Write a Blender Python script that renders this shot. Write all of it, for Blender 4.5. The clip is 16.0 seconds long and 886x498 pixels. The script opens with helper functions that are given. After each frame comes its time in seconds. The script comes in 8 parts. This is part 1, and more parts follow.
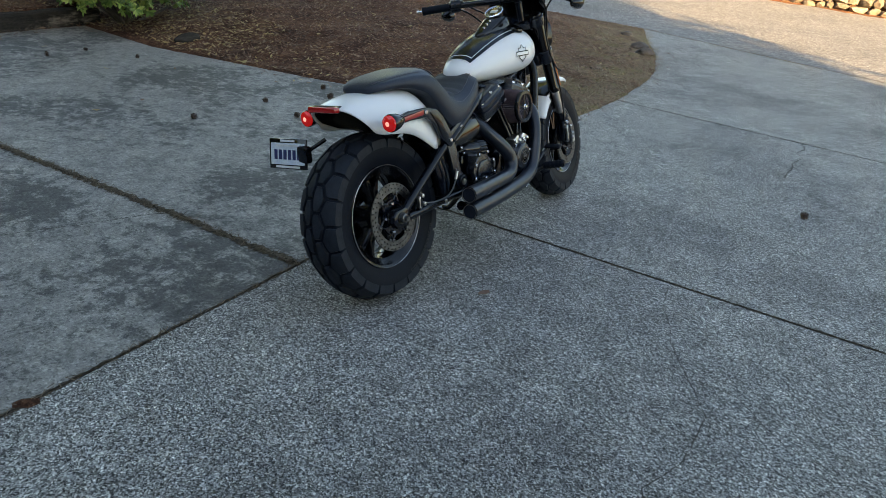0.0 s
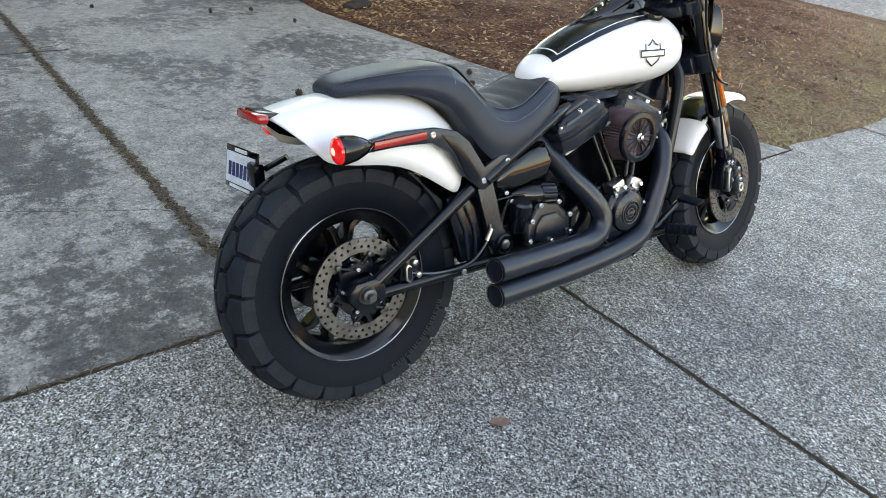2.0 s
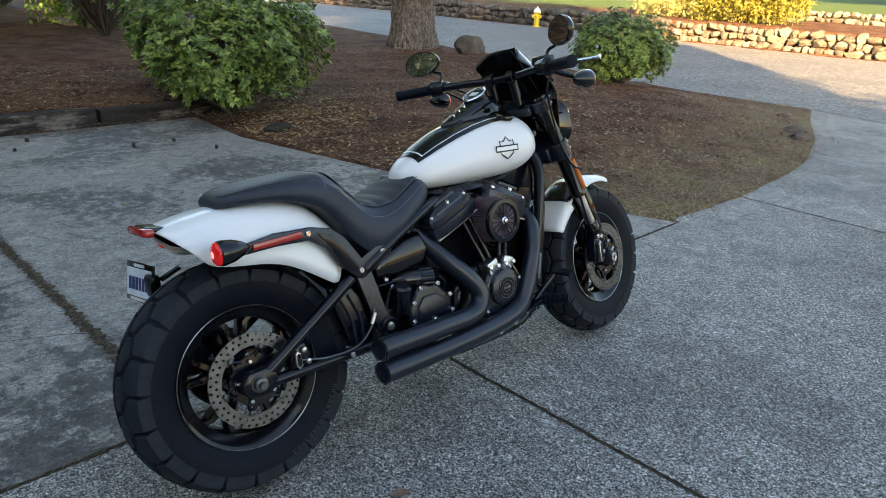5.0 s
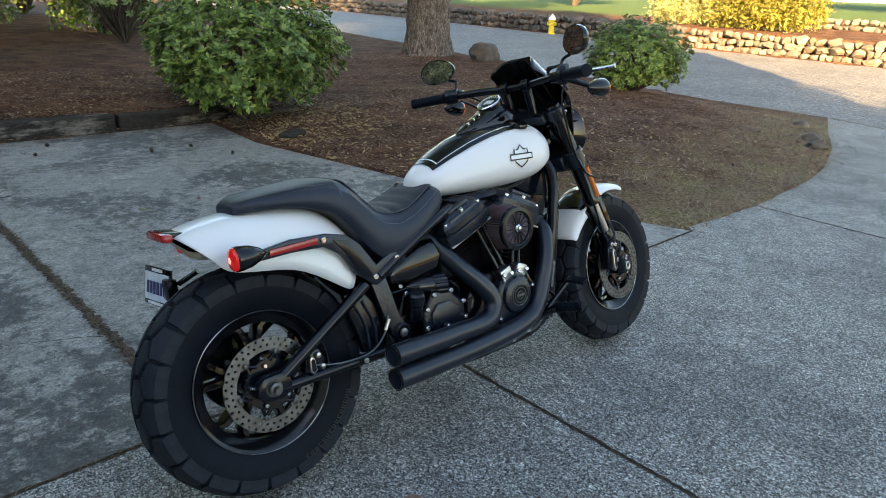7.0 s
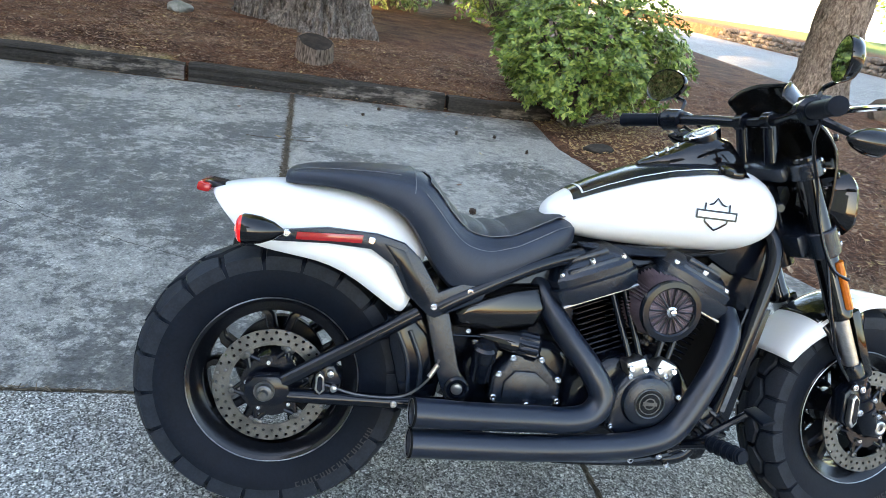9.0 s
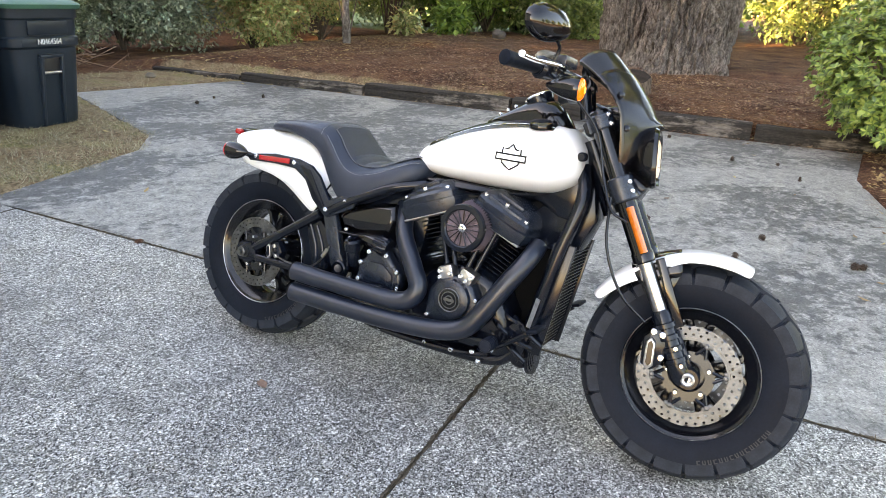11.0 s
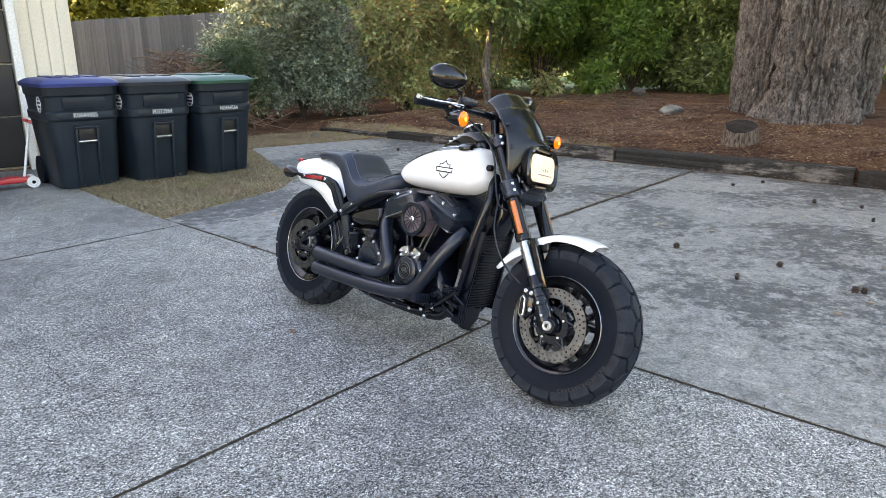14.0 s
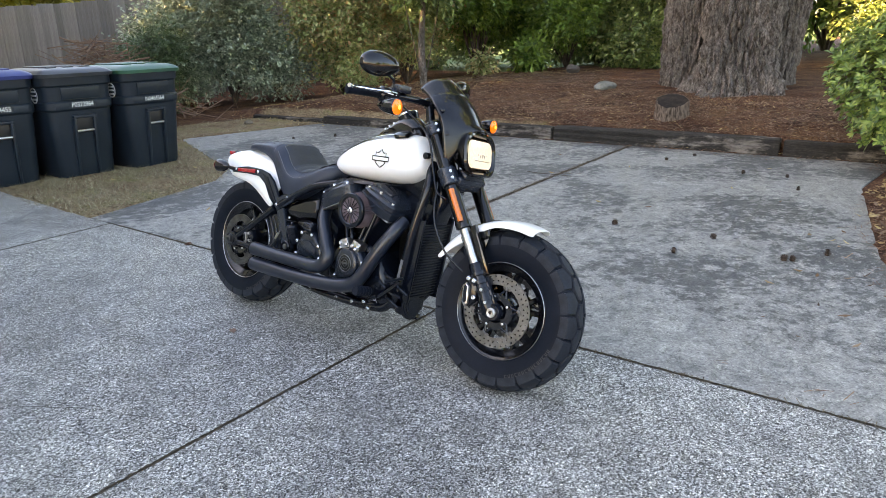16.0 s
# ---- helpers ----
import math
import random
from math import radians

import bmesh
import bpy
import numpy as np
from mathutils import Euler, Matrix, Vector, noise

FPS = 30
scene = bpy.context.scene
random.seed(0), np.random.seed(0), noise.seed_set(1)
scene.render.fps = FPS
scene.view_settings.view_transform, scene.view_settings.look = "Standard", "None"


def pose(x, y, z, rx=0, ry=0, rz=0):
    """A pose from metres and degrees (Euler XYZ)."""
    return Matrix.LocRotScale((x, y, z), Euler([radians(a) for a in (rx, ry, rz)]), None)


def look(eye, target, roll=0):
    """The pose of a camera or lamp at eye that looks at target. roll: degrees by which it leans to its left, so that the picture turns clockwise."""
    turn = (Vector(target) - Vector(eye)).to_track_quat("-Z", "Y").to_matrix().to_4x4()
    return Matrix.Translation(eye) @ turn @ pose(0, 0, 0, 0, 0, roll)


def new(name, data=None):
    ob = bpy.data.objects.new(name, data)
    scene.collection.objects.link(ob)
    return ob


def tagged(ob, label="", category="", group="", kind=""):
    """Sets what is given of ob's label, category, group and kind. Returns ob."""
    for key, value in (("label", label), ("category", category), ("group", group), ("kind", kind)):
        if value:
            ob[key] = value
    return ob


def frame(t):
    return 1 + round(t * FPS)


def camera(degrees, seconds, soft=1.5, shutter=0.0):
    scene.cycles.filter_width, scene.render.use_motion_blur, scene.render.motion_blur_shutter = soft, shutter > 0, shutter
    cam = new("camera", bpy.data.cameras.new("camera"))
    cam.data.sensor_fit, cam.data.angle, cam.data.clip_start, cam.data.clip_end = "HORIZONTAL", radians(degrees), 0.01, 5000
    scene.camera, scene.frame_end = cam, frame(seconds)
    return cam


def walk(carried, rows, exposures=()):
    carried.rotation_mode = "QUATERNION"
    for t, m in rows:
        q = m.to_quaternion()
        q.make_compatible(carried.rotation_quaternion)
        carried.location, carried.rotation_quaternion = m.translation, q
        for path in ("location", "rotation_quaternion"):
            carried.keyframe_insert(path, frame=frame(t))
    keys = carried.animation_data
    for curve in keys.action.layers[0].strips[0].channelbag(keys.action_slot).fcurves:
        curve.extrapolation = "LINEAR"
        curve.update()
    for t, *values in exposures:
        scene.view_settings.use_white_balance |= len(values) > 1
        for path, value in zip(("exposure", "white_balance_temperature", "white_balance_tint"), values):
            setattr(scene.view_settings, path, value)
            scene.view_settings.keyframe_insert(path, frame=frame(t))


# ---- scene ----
cam = camera(67.0, 16.0, soft=0.55)
PATH = [
    (0, (0.185, 0.571, 1.405), (-0.883, 2.014, 0.524), 5.5),
    (0.5, (0.074, 0.888, 1.396), (-1.049, 2.288, 0.513), 4.6),
    (1, (0.045, 1.272, 1.353), (-1.257, 2.507, 0.471), 7.5),
    (1.5, (-0.049, 1.568, 1.309), (-1.448, 2.619, 0.341), 6.8),
    (2, (-0.111, 1.747, 1.293), (-1.562, 2.71, 0.308), 6.2),
    (2.5, (-0.041, 1.861, 1.285), (-1.573, 2.669, 0.285), 4.2),
    (3, (0.01, 1.892, 1.285), (-1.486, 2.9, 0.422), 5.4),
    (3.5, (0.07, 1.836, 1.298), (-1.393, 2.945, 0.504), 3.7),
    (4, (0.142, 1.801, 1.318), (-1.321, 2.947, 0.58), 3.1),
    (4.2, (0.154, 1.803, 1.326), (-1.315, 2.961, 0.616), 2.6),
    (6.3, (0.178, 1.789, 1.346), (-1.326, 2.917, 0.663), 1.7),
    (6.5, (0.177, 1.789, 1.347), (-1.335, 2.907, 0.665), 1.8),
    (7, (0.179, 1.79, 1.347), (-1.339, 2.902, 0.67), 2.0),
    (7.5, (0.159, 1.825, 1.346), (-1.348, 2.936, 0.645), 1.1),
    (8, (0.047, 1.998, 1.309), (-1.553, 2.941, 0.566), 2.5),
    (8.5, (-0.05, 2.272, 1.28), (-1.748, 3.01, 0.523), 5.3),
    (8.7, (-0.052, 2.381, 1.27), (-1.833, 2.916, 0.534), 7.3),
    (10.8, (0.232, 4.082, 1.307), (-1.347, 3.081, 0.596), 4.7),
    (11, (0.25, 4.268, 1.322), (-1.328, 3.268, 0.609), 3.0),
    (11.5, (0.337, 4.677, 1.33), (-1.229, 3.646, 0.633), 3.2),
    (12, (0.325, 5.001, 1.33), (-1.057, 3.725, 0.65), 0.7),
    (12.5, (0.332, 5.211, 1.333), (-1.024, 3.899, 0.669), 1.1),
    (13, (0.36, 5.407, 1.333), (-0.967, 4.054, 0.693), 0.9),
    (13.5, (0.381, 5.491, 1.348), (-0.891, 4.056, 0.779), -0.5),
    (14, (0.381, 5.502, 1.346), (-0.896, 4.068, 0.788), 0.1),
    (14.5, (0.381, 5.511, 1.352), (-0.913, 4.094, 0.786), -0.5),
    (15, (0.369, 5.527, 1.363), (-0.938, 4.134, 0.77), -1.0),
    (15.5, (0.374, 5.527, 1.367), (-0.972, 4.164, 0.793), -0.8),
    (16, (0.338, 5.481, 1.368), (-1.046, 4.173, 0.755), -1.2),
]
# the clip's camera brightens and warms its picture on the way
EXPOSURES = [(0.0, 2.85, 7250, 9), (0.5, 2.8, 7350, 9), (1.0, 3.05, 7400, 8), (1.5, 3.72, 7150, 8), (2.0, 3.88, 8300, 16), (2.5, 4.05, 8400, 16), (3.0, 4.08, 8700, 20), (3.5, 3.5, 8400, 15), (4.2, 3.08, 7600, 12), (6.5, 3.1, 7100, 9), (7.5, 3.17, 7100, 9), (8.5, 4.05, 7050, 11), (8.7, 4.1, 7100, 12), (11.0, 4.42, 8650, 21), (12.0, 4.5, 8800, 24), (13.0, 4.35, 8700, 25), (13.5, 4.3, 8700, 25), (14.0, 4.08, 8050, 20), (15.5, 4.06, 8050, 20), (16.0, 4.03, 8000, 20)]
walk(cam, [(t, look(eye, target, roll)) for t, eye, target, roll in PATH], EXPOSURES)

# ---- daylight: a low sun behind the house, open sky over the drive ----
SUN_AZ, SUN_EL = math.atan2(-0.63, 0.77), radians(16.5)   # where the sun stands
world = bpy.data.worlds.new("world")
scene.world = world
world.use_nodes = True
sky = world.node_tree.nodes.new("ShaderNodeTexSky")
sky.sky_type, sky.sun_disc = "NISHITA", False
sky.sun_elevation, sky.sun_rotation = SUN_EL, radians(90) - SUN_AZ
sky.dust_density, sky.ozone_density = 1.6, 1.0
back = world.node_tree.nodes["Background"]
back.inputs["Strength"].default_value = 0.08
world.node_tree.links.new(sky.outputs["Color"], back.inputs["Color"])
sun = new("sun", bpy.data.lights.new("sun", "SUN"))
sun.data.energy, sun.data.angle, sun.data.color = 5.0, radians(0.5), (1.0, 0.68, 0.34)
sun.matrix_world = look((40 * math.cos(SUN_AZ), 40 * math.sin(SUN_AZ), 40 * math.tan(SUN_EL)), (0, 0, 0))

# ---- tools ----
rnd = random.Random(7)


def node_mat(name, rough=0.5, metal=0.0, coat=0.0, spec=0.5):
    m = bpy.data.materials.new(name)
    m.use_nodes = True
    b = m.node_tree.nodes["Principled BSDF"]
    b.inputs["Roughness"].default_value, b.inputs["Metallic"].default_value = rough, metal
    b.inputs["Coat Weight"].default_value, b.inputs["Coat Roughness"].default_value = coat, 0.05
    b.inputs["Specular IOR Level"].default_value = spec
    return m, m.node_tree.nodes, m.node_tree.links, b


def ramp(nodes, links, fac, stops):
    r = nodes.new("ShaderNodeValToRGB")
    while len(r.color_ramp.elements) < len(stops):
        r.color_ramp.elements.new(0.5)
    for e, (p, c) in zip(r.color_ramp.elements, stops):
        e.position, e.color = p, (*c, 1) if len(c) == 3 else c
    links.new(fac, r.inputs["Fac"])
    return r.outputs["Color"]


def tex(nodes, links, kind, scale, detail=4.0, coords=None, stretch=None, rough=0.55):
    t = nodes.new("ShaderNodeTexNoise" if kind == "noise" else "ShaderNodeTexVoronoi")
    t.inputs["Scale"].default_value = scale
    if kind == "noise":
        t.inputs["Detail"].default_value = detail
        t.inputs["Roughness"].default_value = rough
    if coords is None:
        coords = nodes.new("ShaderNodeTexCoord").outputs["Object"]
    if stretch:
        mp = nodes.new("ShaderNodeMapping")
        mp.inputs["Scale"].default_value = stretch
        links.new(coords, mp.inputs["Vector"])
        coords = mp.outputs["Vector"]
    links.new(coords, t.inputs["Vector"])
    return t


def mixc(nodes, links, fac, a, b, blend="MIX"):
    m = nodes.new("ShaderNodeMix")
    m.data_type, m.blend_type = "RGBA", blend
    for val, slot in ((fac, m.inputs[0]), (a, m.inputs[6]), (b, m.inputs[7])):
        if hasattr(val, "links"):
            links.new(val, slot)
        else:
            slot.default_value = (*val, 1) if isinstance(val, tuple) and len(val) == 3 else val
    return m.outputs[2]


def bump(nodes, links, b, height, strength, dist):
    n = nodes.new("ShaderNodeBump")
    n.inputs["Strength"].default_value, n.inputs["Distance"].default_value = strength, dist
    links.new(height, n.inputs["Height"])
    links.new(n.outputs["Normal"], b.inputs["Normal"])


def surf(name, c1, c2, scale=6.0, fine=60.0, rough=0.6, rough_var=0.12, metal=0.0, coat=0.0, bumps=0.15, dist=0.004, stretch=None, per_piece=0.0, spec=0.5, grain=0.6):
    """A surface of two tones, with a coarse and a fine grain, relief, and an uneven gloss."""
    m, n, l, b = node_mat(name, rough, metal, coat, spec)
    a = tex(n, l, "noise", scale, 5.0, stretch=stretch)
    f = tex(n, l, "noise", fine, 3.0, stretch=stretch)
    col = ramp(n, l, a.outputs["Fac"], [(0.32, c1), (0.68, c2)])
    dark = ramp(n, l, f.outputs["Fac"], [(0.3, (0.72, 0.72, 0.72)), (0.7, (1.2, 1.2, 1.2))])
    col = mixc(n, l, grain, col, dark, "MULTIPLY")
    if per_piece:
        info = n.new("ShaderNodeObjectInfo")
        piece = ramp(n, l, info.outputs["Random"], [(0.0, (1 - per_piece,) * 3), (1.0, (1 + per_piece * 0.6,) * 3)])
        col = mixc(n, l, 1.0, col, piece, "MULTIPLY")
    l.new(col, b.inputs["Base Color"])
    mr = n.new("ShaderNodeMapRange")
    mr.inputs["To Min"].default_value, mr.inputs["To Max"].default_value = max(0.02, rough - rough_var), min(1, rough + rough_var)
    l.new(a.outputs["Fac"], mr.inputs["Value"])
    l.new(mr.outputs["Result"], b.inputs["Roughness"])
    if bumps:
        bump(n, l, b, f.outputs["Fac"], bumps, dist)
    return m


def leaf_mat(name, cols, rough=0.45, trans=0.25):
    """Leaves: each clump of its own tone, some light let through."""
    m, n, l, b = node_mat(name, rough)
    geo = n.new("ShaderNodeNewGeometry")
    k = len(cols) - 1
    col = ramp(n, l, geo.outputs["Random Per Island"], [(i / k, c) for i, c in enumerate(cols)])
    big = tex(n, l, "noise", 1.3, 2.0)
    col = mixc(n, l, 0.5, col, ramp(n, l, big.outputs["Fac"], [(0.35, (0.6, 0.62, 0.6)), (0.65, (1.3, 1.3, 1.2))]), "MULTIPLY")
    l.new(col, b.inputs["Base Color"])
    tr = n.new("ShaderNodeBsdfTranslucent")
    l.new(col, tr.inputs["Color"])
    ad = n.new("ShaderNodeMixShader")
    ad.inputs[0].default_value = trans
    l.new(b.outputs[0], ad.inputs[1])
    l.new(tr.outputs[0], ad.inputs[2])
    l.new(ad.outputs[0], n["Material Output"].inputs["Surface"])
    return m


def finish(me, smooth=35):
    if smooth:
        me.polygons.foreach_set("use_smooth", [True] * len(me.polygons))
        me.set_sharp_from_angle(angle=radians(smooth))
    me.update()


def mesh_of(name, bm, material, smooth=35):
    me = bpy.data.meshes.new(name)
    bmesh.ops.recalc_face_normals(bm, faces=bm.faces)
    bm.to_mesh(me)
    bm.free()
    for mm in material if isinstance(material, (list, tuple)) else [material]:
        me.materials.append(mm)
    finish(me, smooth)
    return me


def part(name, bm, material, parent=None, label="", smooth=35, m=None):
    ob = new(name, mesh_of(name, bm, material, smooth))
    if parent is not None:
        ob.parent = parent
    if m is not None:
        ob.matrix_basis = m
    if label:
        tagged(ob, label)
    return ob


def pydata(name, verts, faces, material, parent=None, smooth=0):
    me = bpy.data.meshes.new(name)
    me.from_pydata(verts, [], faces)
    me.materials.append(material)
    finish(me, smooth)
    ob = new(name, me)
    if parent is not None:
        ob.parent = parent
    return ob


def rings(bm, rows, close_ends=True, loop=True):
    """Skin over rings of equal length."""
    vs = [[bm.verts.new(p) for p in r] for r in rows]
    n = len(vs[0])
    for a, b in zip(vs, vs[1:]):
        for i in range(n if loop else n - 1):
            bm.faces.new((a[i], a[(i + 1) % n], b[(i + 1) % n], b[i]))
    if close_ends and loop:
        bm.faces.new(vs[0])
        bm.faces.new(vs[-1][::-1])
    return bm


def basis(d):
    d = Vector(d).normalized()
    u = d.cross(Vector((0, 0, 1)) if abs(d.z) < 0.9 else Vector((1, 0, 0))).normalized()
    return d, u, d.cross(u)


def rod(bm, a, b, r0, r1=None, n=16):
    """A round bar from a to b."""
    a, b = Vector(a), Vector(b)
    r1 = r0 if r1 is None else r1
    d, u, v = basis(b - a)
    circ = [(math.cos(t) * u + math.sin(t) * v) for t in (2 * math.pi * i / n for i in range(n))]
    return rings(bm, [[a + r0 * c for c in circ], [b + r1 * c for c in circ]])


def turned(bm, at, axis, prof, n=32, ring=False):
    """A turned piece: prof is (distance along axis, radius); a ring is left open in the middle."""
    at = Vector(at)
    d, u, v = basis(axis)
    rows = [[at + d * s + max(r, 0.0004) * (math.cos(2 * math.pi * i / n) * u + math.sin(2 * math.pi * i / n) * v) for i in range(n)] for s, r in prof]
    return rings(bm, rows + [rows[0]], close_ends=False) if ring else rings(bm, rows)


def smooth_path(pts, per=8):
    """A soft line through the points."""
    p = [Vector(q) for q in pts]
    p = [2 * p[0] - p[1]] + p + [2 * p[-1] - p[-2]]
    out = []
    for i in range(1, len(p) - 2):
        for k in range(per):
            t = k / per
            a, b, c, d = p[i - 1:i + 3]
            out.append(0.5 * ((2 * b) + (c - a) * t + (2 * a - 5 * b + 4 * c - d) * t * t + (3 * b - a - 3 * c + d) * t ** 3))
    return out + [p[-2]]


def tube(bm, pts, r, n=12, per=8, radii=None):
    """A bent tube through the points."""
    path = smooth_path(pts, per)
    u = None
    rows = []
    for i, q in enumerate(path):
        d = (path[min(i + 1, len(path) - 1)] - path[max(i - 1, 0)]).normalized()
        if u is None:
            u = basis(d)[1]
        u = (u - d * u.dot(d)).normalized()
        v = d.cross(u)
        rr = radii(i / (len(path) - 1)) if radii else r
        rows.append([q + rr * (math.cos(2 * math.pi * k / n) * u + math.sin(2 * math.pi * k / n) * v) for k in range(n)])
    return rings(bm, rows)


def box(bm, c, s, rot=(0, 0, 0), bev=0.0, seg=2):
    """A box with rounded edges."""
    t = bmesh.new()
    bmesh.ops.create_cube(t, size=1)
    for v in t.verts:
        v.co = Vector((v.co.x * s[0], v.co.y * s[1], v.co.z * s[2]))
    if bev:
        bmesh.ops.bevel(t, geom=t.edges[:], offset=bev, segments=seg, profile=0.5, affect="EDGES")
    t.transform(Matrix.Translation(c) @ Euler([radians(a) for a in rot]).to_matrix().to_4x4())
    join(bm, t)
    return bm


def join(bm, other):
    """Moves another mesh into bm."""
    idx = {}
    for v in other.verts:
        idx[v] = bm.verts.new(v.co)
    for f in other.faces:
        nf = bm.faces.new([idx[v] for v in f.verts])
        nf.material_index = f.material_index
    other.free()


def plate(bm, outline, y0, y1, bev=0.004, seg=2):
    """A flat piece with its outline in x and z, from y0 to y1, edges rounded."""
    t = bmesh.new()
    a = [t.verts.new((x, y0, z)) for x, z in outline]
    b = [t.verts.new((x, y1, z)) for x, z in outline]
    n = len(a)
    t.faces.new(a)
    t.faces.new(b[::-1])
    for i in range(n):
        t.faces.new((a[i], b[i], b[(i + 1) % n], a[(i + 1) % n]))
    bmesh.ops.recalc_face_normals(t, faces=t.faces)
    if bev:
        es = [e for e in t.edges if abs(e.verts[0].co.y - e.verts[1].co.y) < 1e-6]
        bmesh.ops.bevel(t, geom=es, offset=bev, segments=seg, profile=0.5, affect="EDGES")
    join(bm, t)
    return bm


def bolt(bm, at, axis, r=0.008, h=0.006):
    """A domed bolt head with a hollow."""
    turned(bm, at, axis, [(0, r), (h * 0.7, r), (h, r * 0.75), (h, r * 0.45), (h * 0.5, r * 0.4)], 12)
    return bm


def inside(px, py, poly):
    res = np.zeros(np.shape(px), bool)
    n = len(poly)
    for i in range(n):
        (x1, y1), (x2, y2) = poly[i], poly[(i + 1) % n]
        if y1 == y2:
            continue
        c = ((y1 > py) != (y2 > py)) & (px < (x2 - x1) * (py - y1) / (y2 - y1) + x1)
        res ^= c
    return res


def edge_dist(px, py, poly):
    best = np.full(np.shape(px), 1e9)
    n = len(poly)
    for i in range(n):
        (x1, y1), (x2, y2) = poly[i], poly[(i + 1) % n]
        dx, dy = x2 - x1, y2 - y1
        t = np.clip(((px - x1) * dx + (py - y1) * dy) / max(dx * dx + dy * dy, 1e-9), 0, 1)
        best = np.minimum(best, np.hypot(px - x1 - t * dx, py - y1 - t * dy))
    return best

# ---- materials ----
def aggregate_mat(name, tone, pebble, stain, scale=95.0):
    """Washed or worn concrete: pebbles and sand in a grey matrix, with stains at two sizes."""
    m, n, l, b = node_mat(name, 0.72)
    co = n.new("ShaderNodeTexCoord").outputs["Object"]
    v = tex(n, l, "voronoi", scale, coords=co)
    v2 = tex(n, l, "voronoi", scale * 0.5, coords=co)
    big = tex(n, l, "noise", 0.55, 6.0, co, rough=0.62)
    mid = tex(n, l, "noise", 6.0, 4.0, co, rough=0.6)
    sep = n.new("ShaderNodeSeparateColor")
    l.new(v.outputs["Color"], sep.inputs[0])
    g = tone
    col = ramp(n, l, sep.outputs[0], [(0.0, tuple(c * (1 - pebble) for c in g)), (0.5, g), (0.85, tuple(c * (1 + pebble) for c in g)), (1.0, tuple(c * (1 + 1.6 * pebble) for c in g))])
    sep2 = n.new("ShaderNodeSeparateColor")
    l.new(v2.outputs["Color"], sep2.inputs[0])
    col = mixc(n, l, 0.8, col, ramp(n, l, sep2.outputs[0], [(0.0, (0.26,) * 3), (0.3, (0.82,) * 3), (0.8, (1.15,) * 3), (1.0, (1.9,) * 3)]), "MULTIPLY")
    col = mixc(n, l, 1.0, col, ramp(n, l, big.outputs["Fac"], [(0.36, (1 - stain, 1 - stain, 1 - 0.95 * stain)), (0.52, (1.0, 1.0, 1.0)), (0.7, (1.12, 1.12, 1.1))]), "MULTIPLY")
    col = mixc(n, l, 1.0, col, ramp(n, l, mid.outputs["Fac"], [(0.36, (1 - stain * 0.55,) * 3), (0.6, (1.06,) * 3)]), "MULTIPLY")
    l.new(col, b.inputs["Base Color"])
    bump(n, l, b, v.outputs["Distance"], 0.7, 0.004)
    return m


M_AGG = aggregate_mat("exposed_aggregate", (0.212, 0.212, 0.203), 1.15, 0.38, 235.0)


def pad_mat(name, mould):
    """Old smooth concrete: mouldy fields with flaky edges, pale skin left between them, sand grain."""
    m, n, l, b = node_mat(name, 0.66, spec=0.5)
    co = n.new("ShaderNodeTexCoord").outputs["Object"]
    field = tex(n, l, "noise", 0.75, 4.0, co, rough=0.55)
    field.inputs["Distortion"].default_value = 0.5
    flake = tex(n, l, "noise", 11.0, 13.0, co, rough=0.8)
    skin = tex(n, l, "noise", 5.5, 15.0, co, rough=0.86)
    fine = tex(n, l, "noise", 45.0, 8.0, co, rough=0.85)
    grit = tex(n, l, "voronoi", 130.0, coords=co)
    mm = n.new("ShaderNodeMath")
    mm.operation = "MULTIPLY_ADD"
    l.new(flake.outputs["Fac"], mm.inputs[0])
    mm.inputs[1].default_value = 0.9
    l.new(field.outputs["Fac"], mm.inputs[2])
    col = ramp(n, l, mm.outputs[0], [(0.89 + mould, (0.07, 0.071, 0.07)), (0.922 + mould, (0.11, 0.11, 0.107)), (0.94 + mould, (0.165, 0.163, 0.156)), (min(1.0, 0.975 + mould), (0.205, 0.202, 0.191))])
    col = mixc(n, l, ramp(n, l, skin.outputs["Fac"], [(0.525, (0, 0, 0)), (0.55, (0.7, 0.7, 0.7))]), col, (0.255, 0.25, 0.235))
    col = mixc(n, l, ramp(n, l, skin.outputs["Fac"], [(0.415, (0.6, 0.6, 0.6)), (0.44, (0, 0, 0))]), col, (0.065, 0.067, 0.066))
    scuff = tex(n, l, "noise", 7.5, 15.0, co, rough=0.9)
    scuff.inputs["Distortion"].default_value = 0.6
    col = mixc(n, l, 0.85, col, ramp(n, l, scuff.outputs["Fac"], [(0.435, (0.46, 0.47, 0.48)), (0.475, (0.92, 0.92, 0.92)), (0.53, (1.04, 1.04, 1.03)), (0.57, (1.50, 1.49, 1.45))]), "MULTIPLY")
    sep = n.new("ShaderNodeSeparateColor")
    l.new(grit.outputs["Color"], sep.inputs[0])
    col = mixc(n, l, 0.9, col, ramp(n, l, sep.outputs[0], [(0.0, (0.5,) * 3), (0.2, (0.9,) * 3), (0.8, (1.05,) * 3), (1.0, (1.5,) * 3)]), "MULTIPLY")
    col = mixc(n, l, 0.8, col, ramp(n, l, fine.outputs["Fac"], [(0.36, (0.42,) * 3), (0.47, (1.0,) * 3), (0.66, (1.45,) * 3)]), "MULTIPLY")
    l.new(col, b.inputs["Base Color"])
    bump(n, l, b, flake.outputs["Fac"], 0.4, 0.006)
    return m


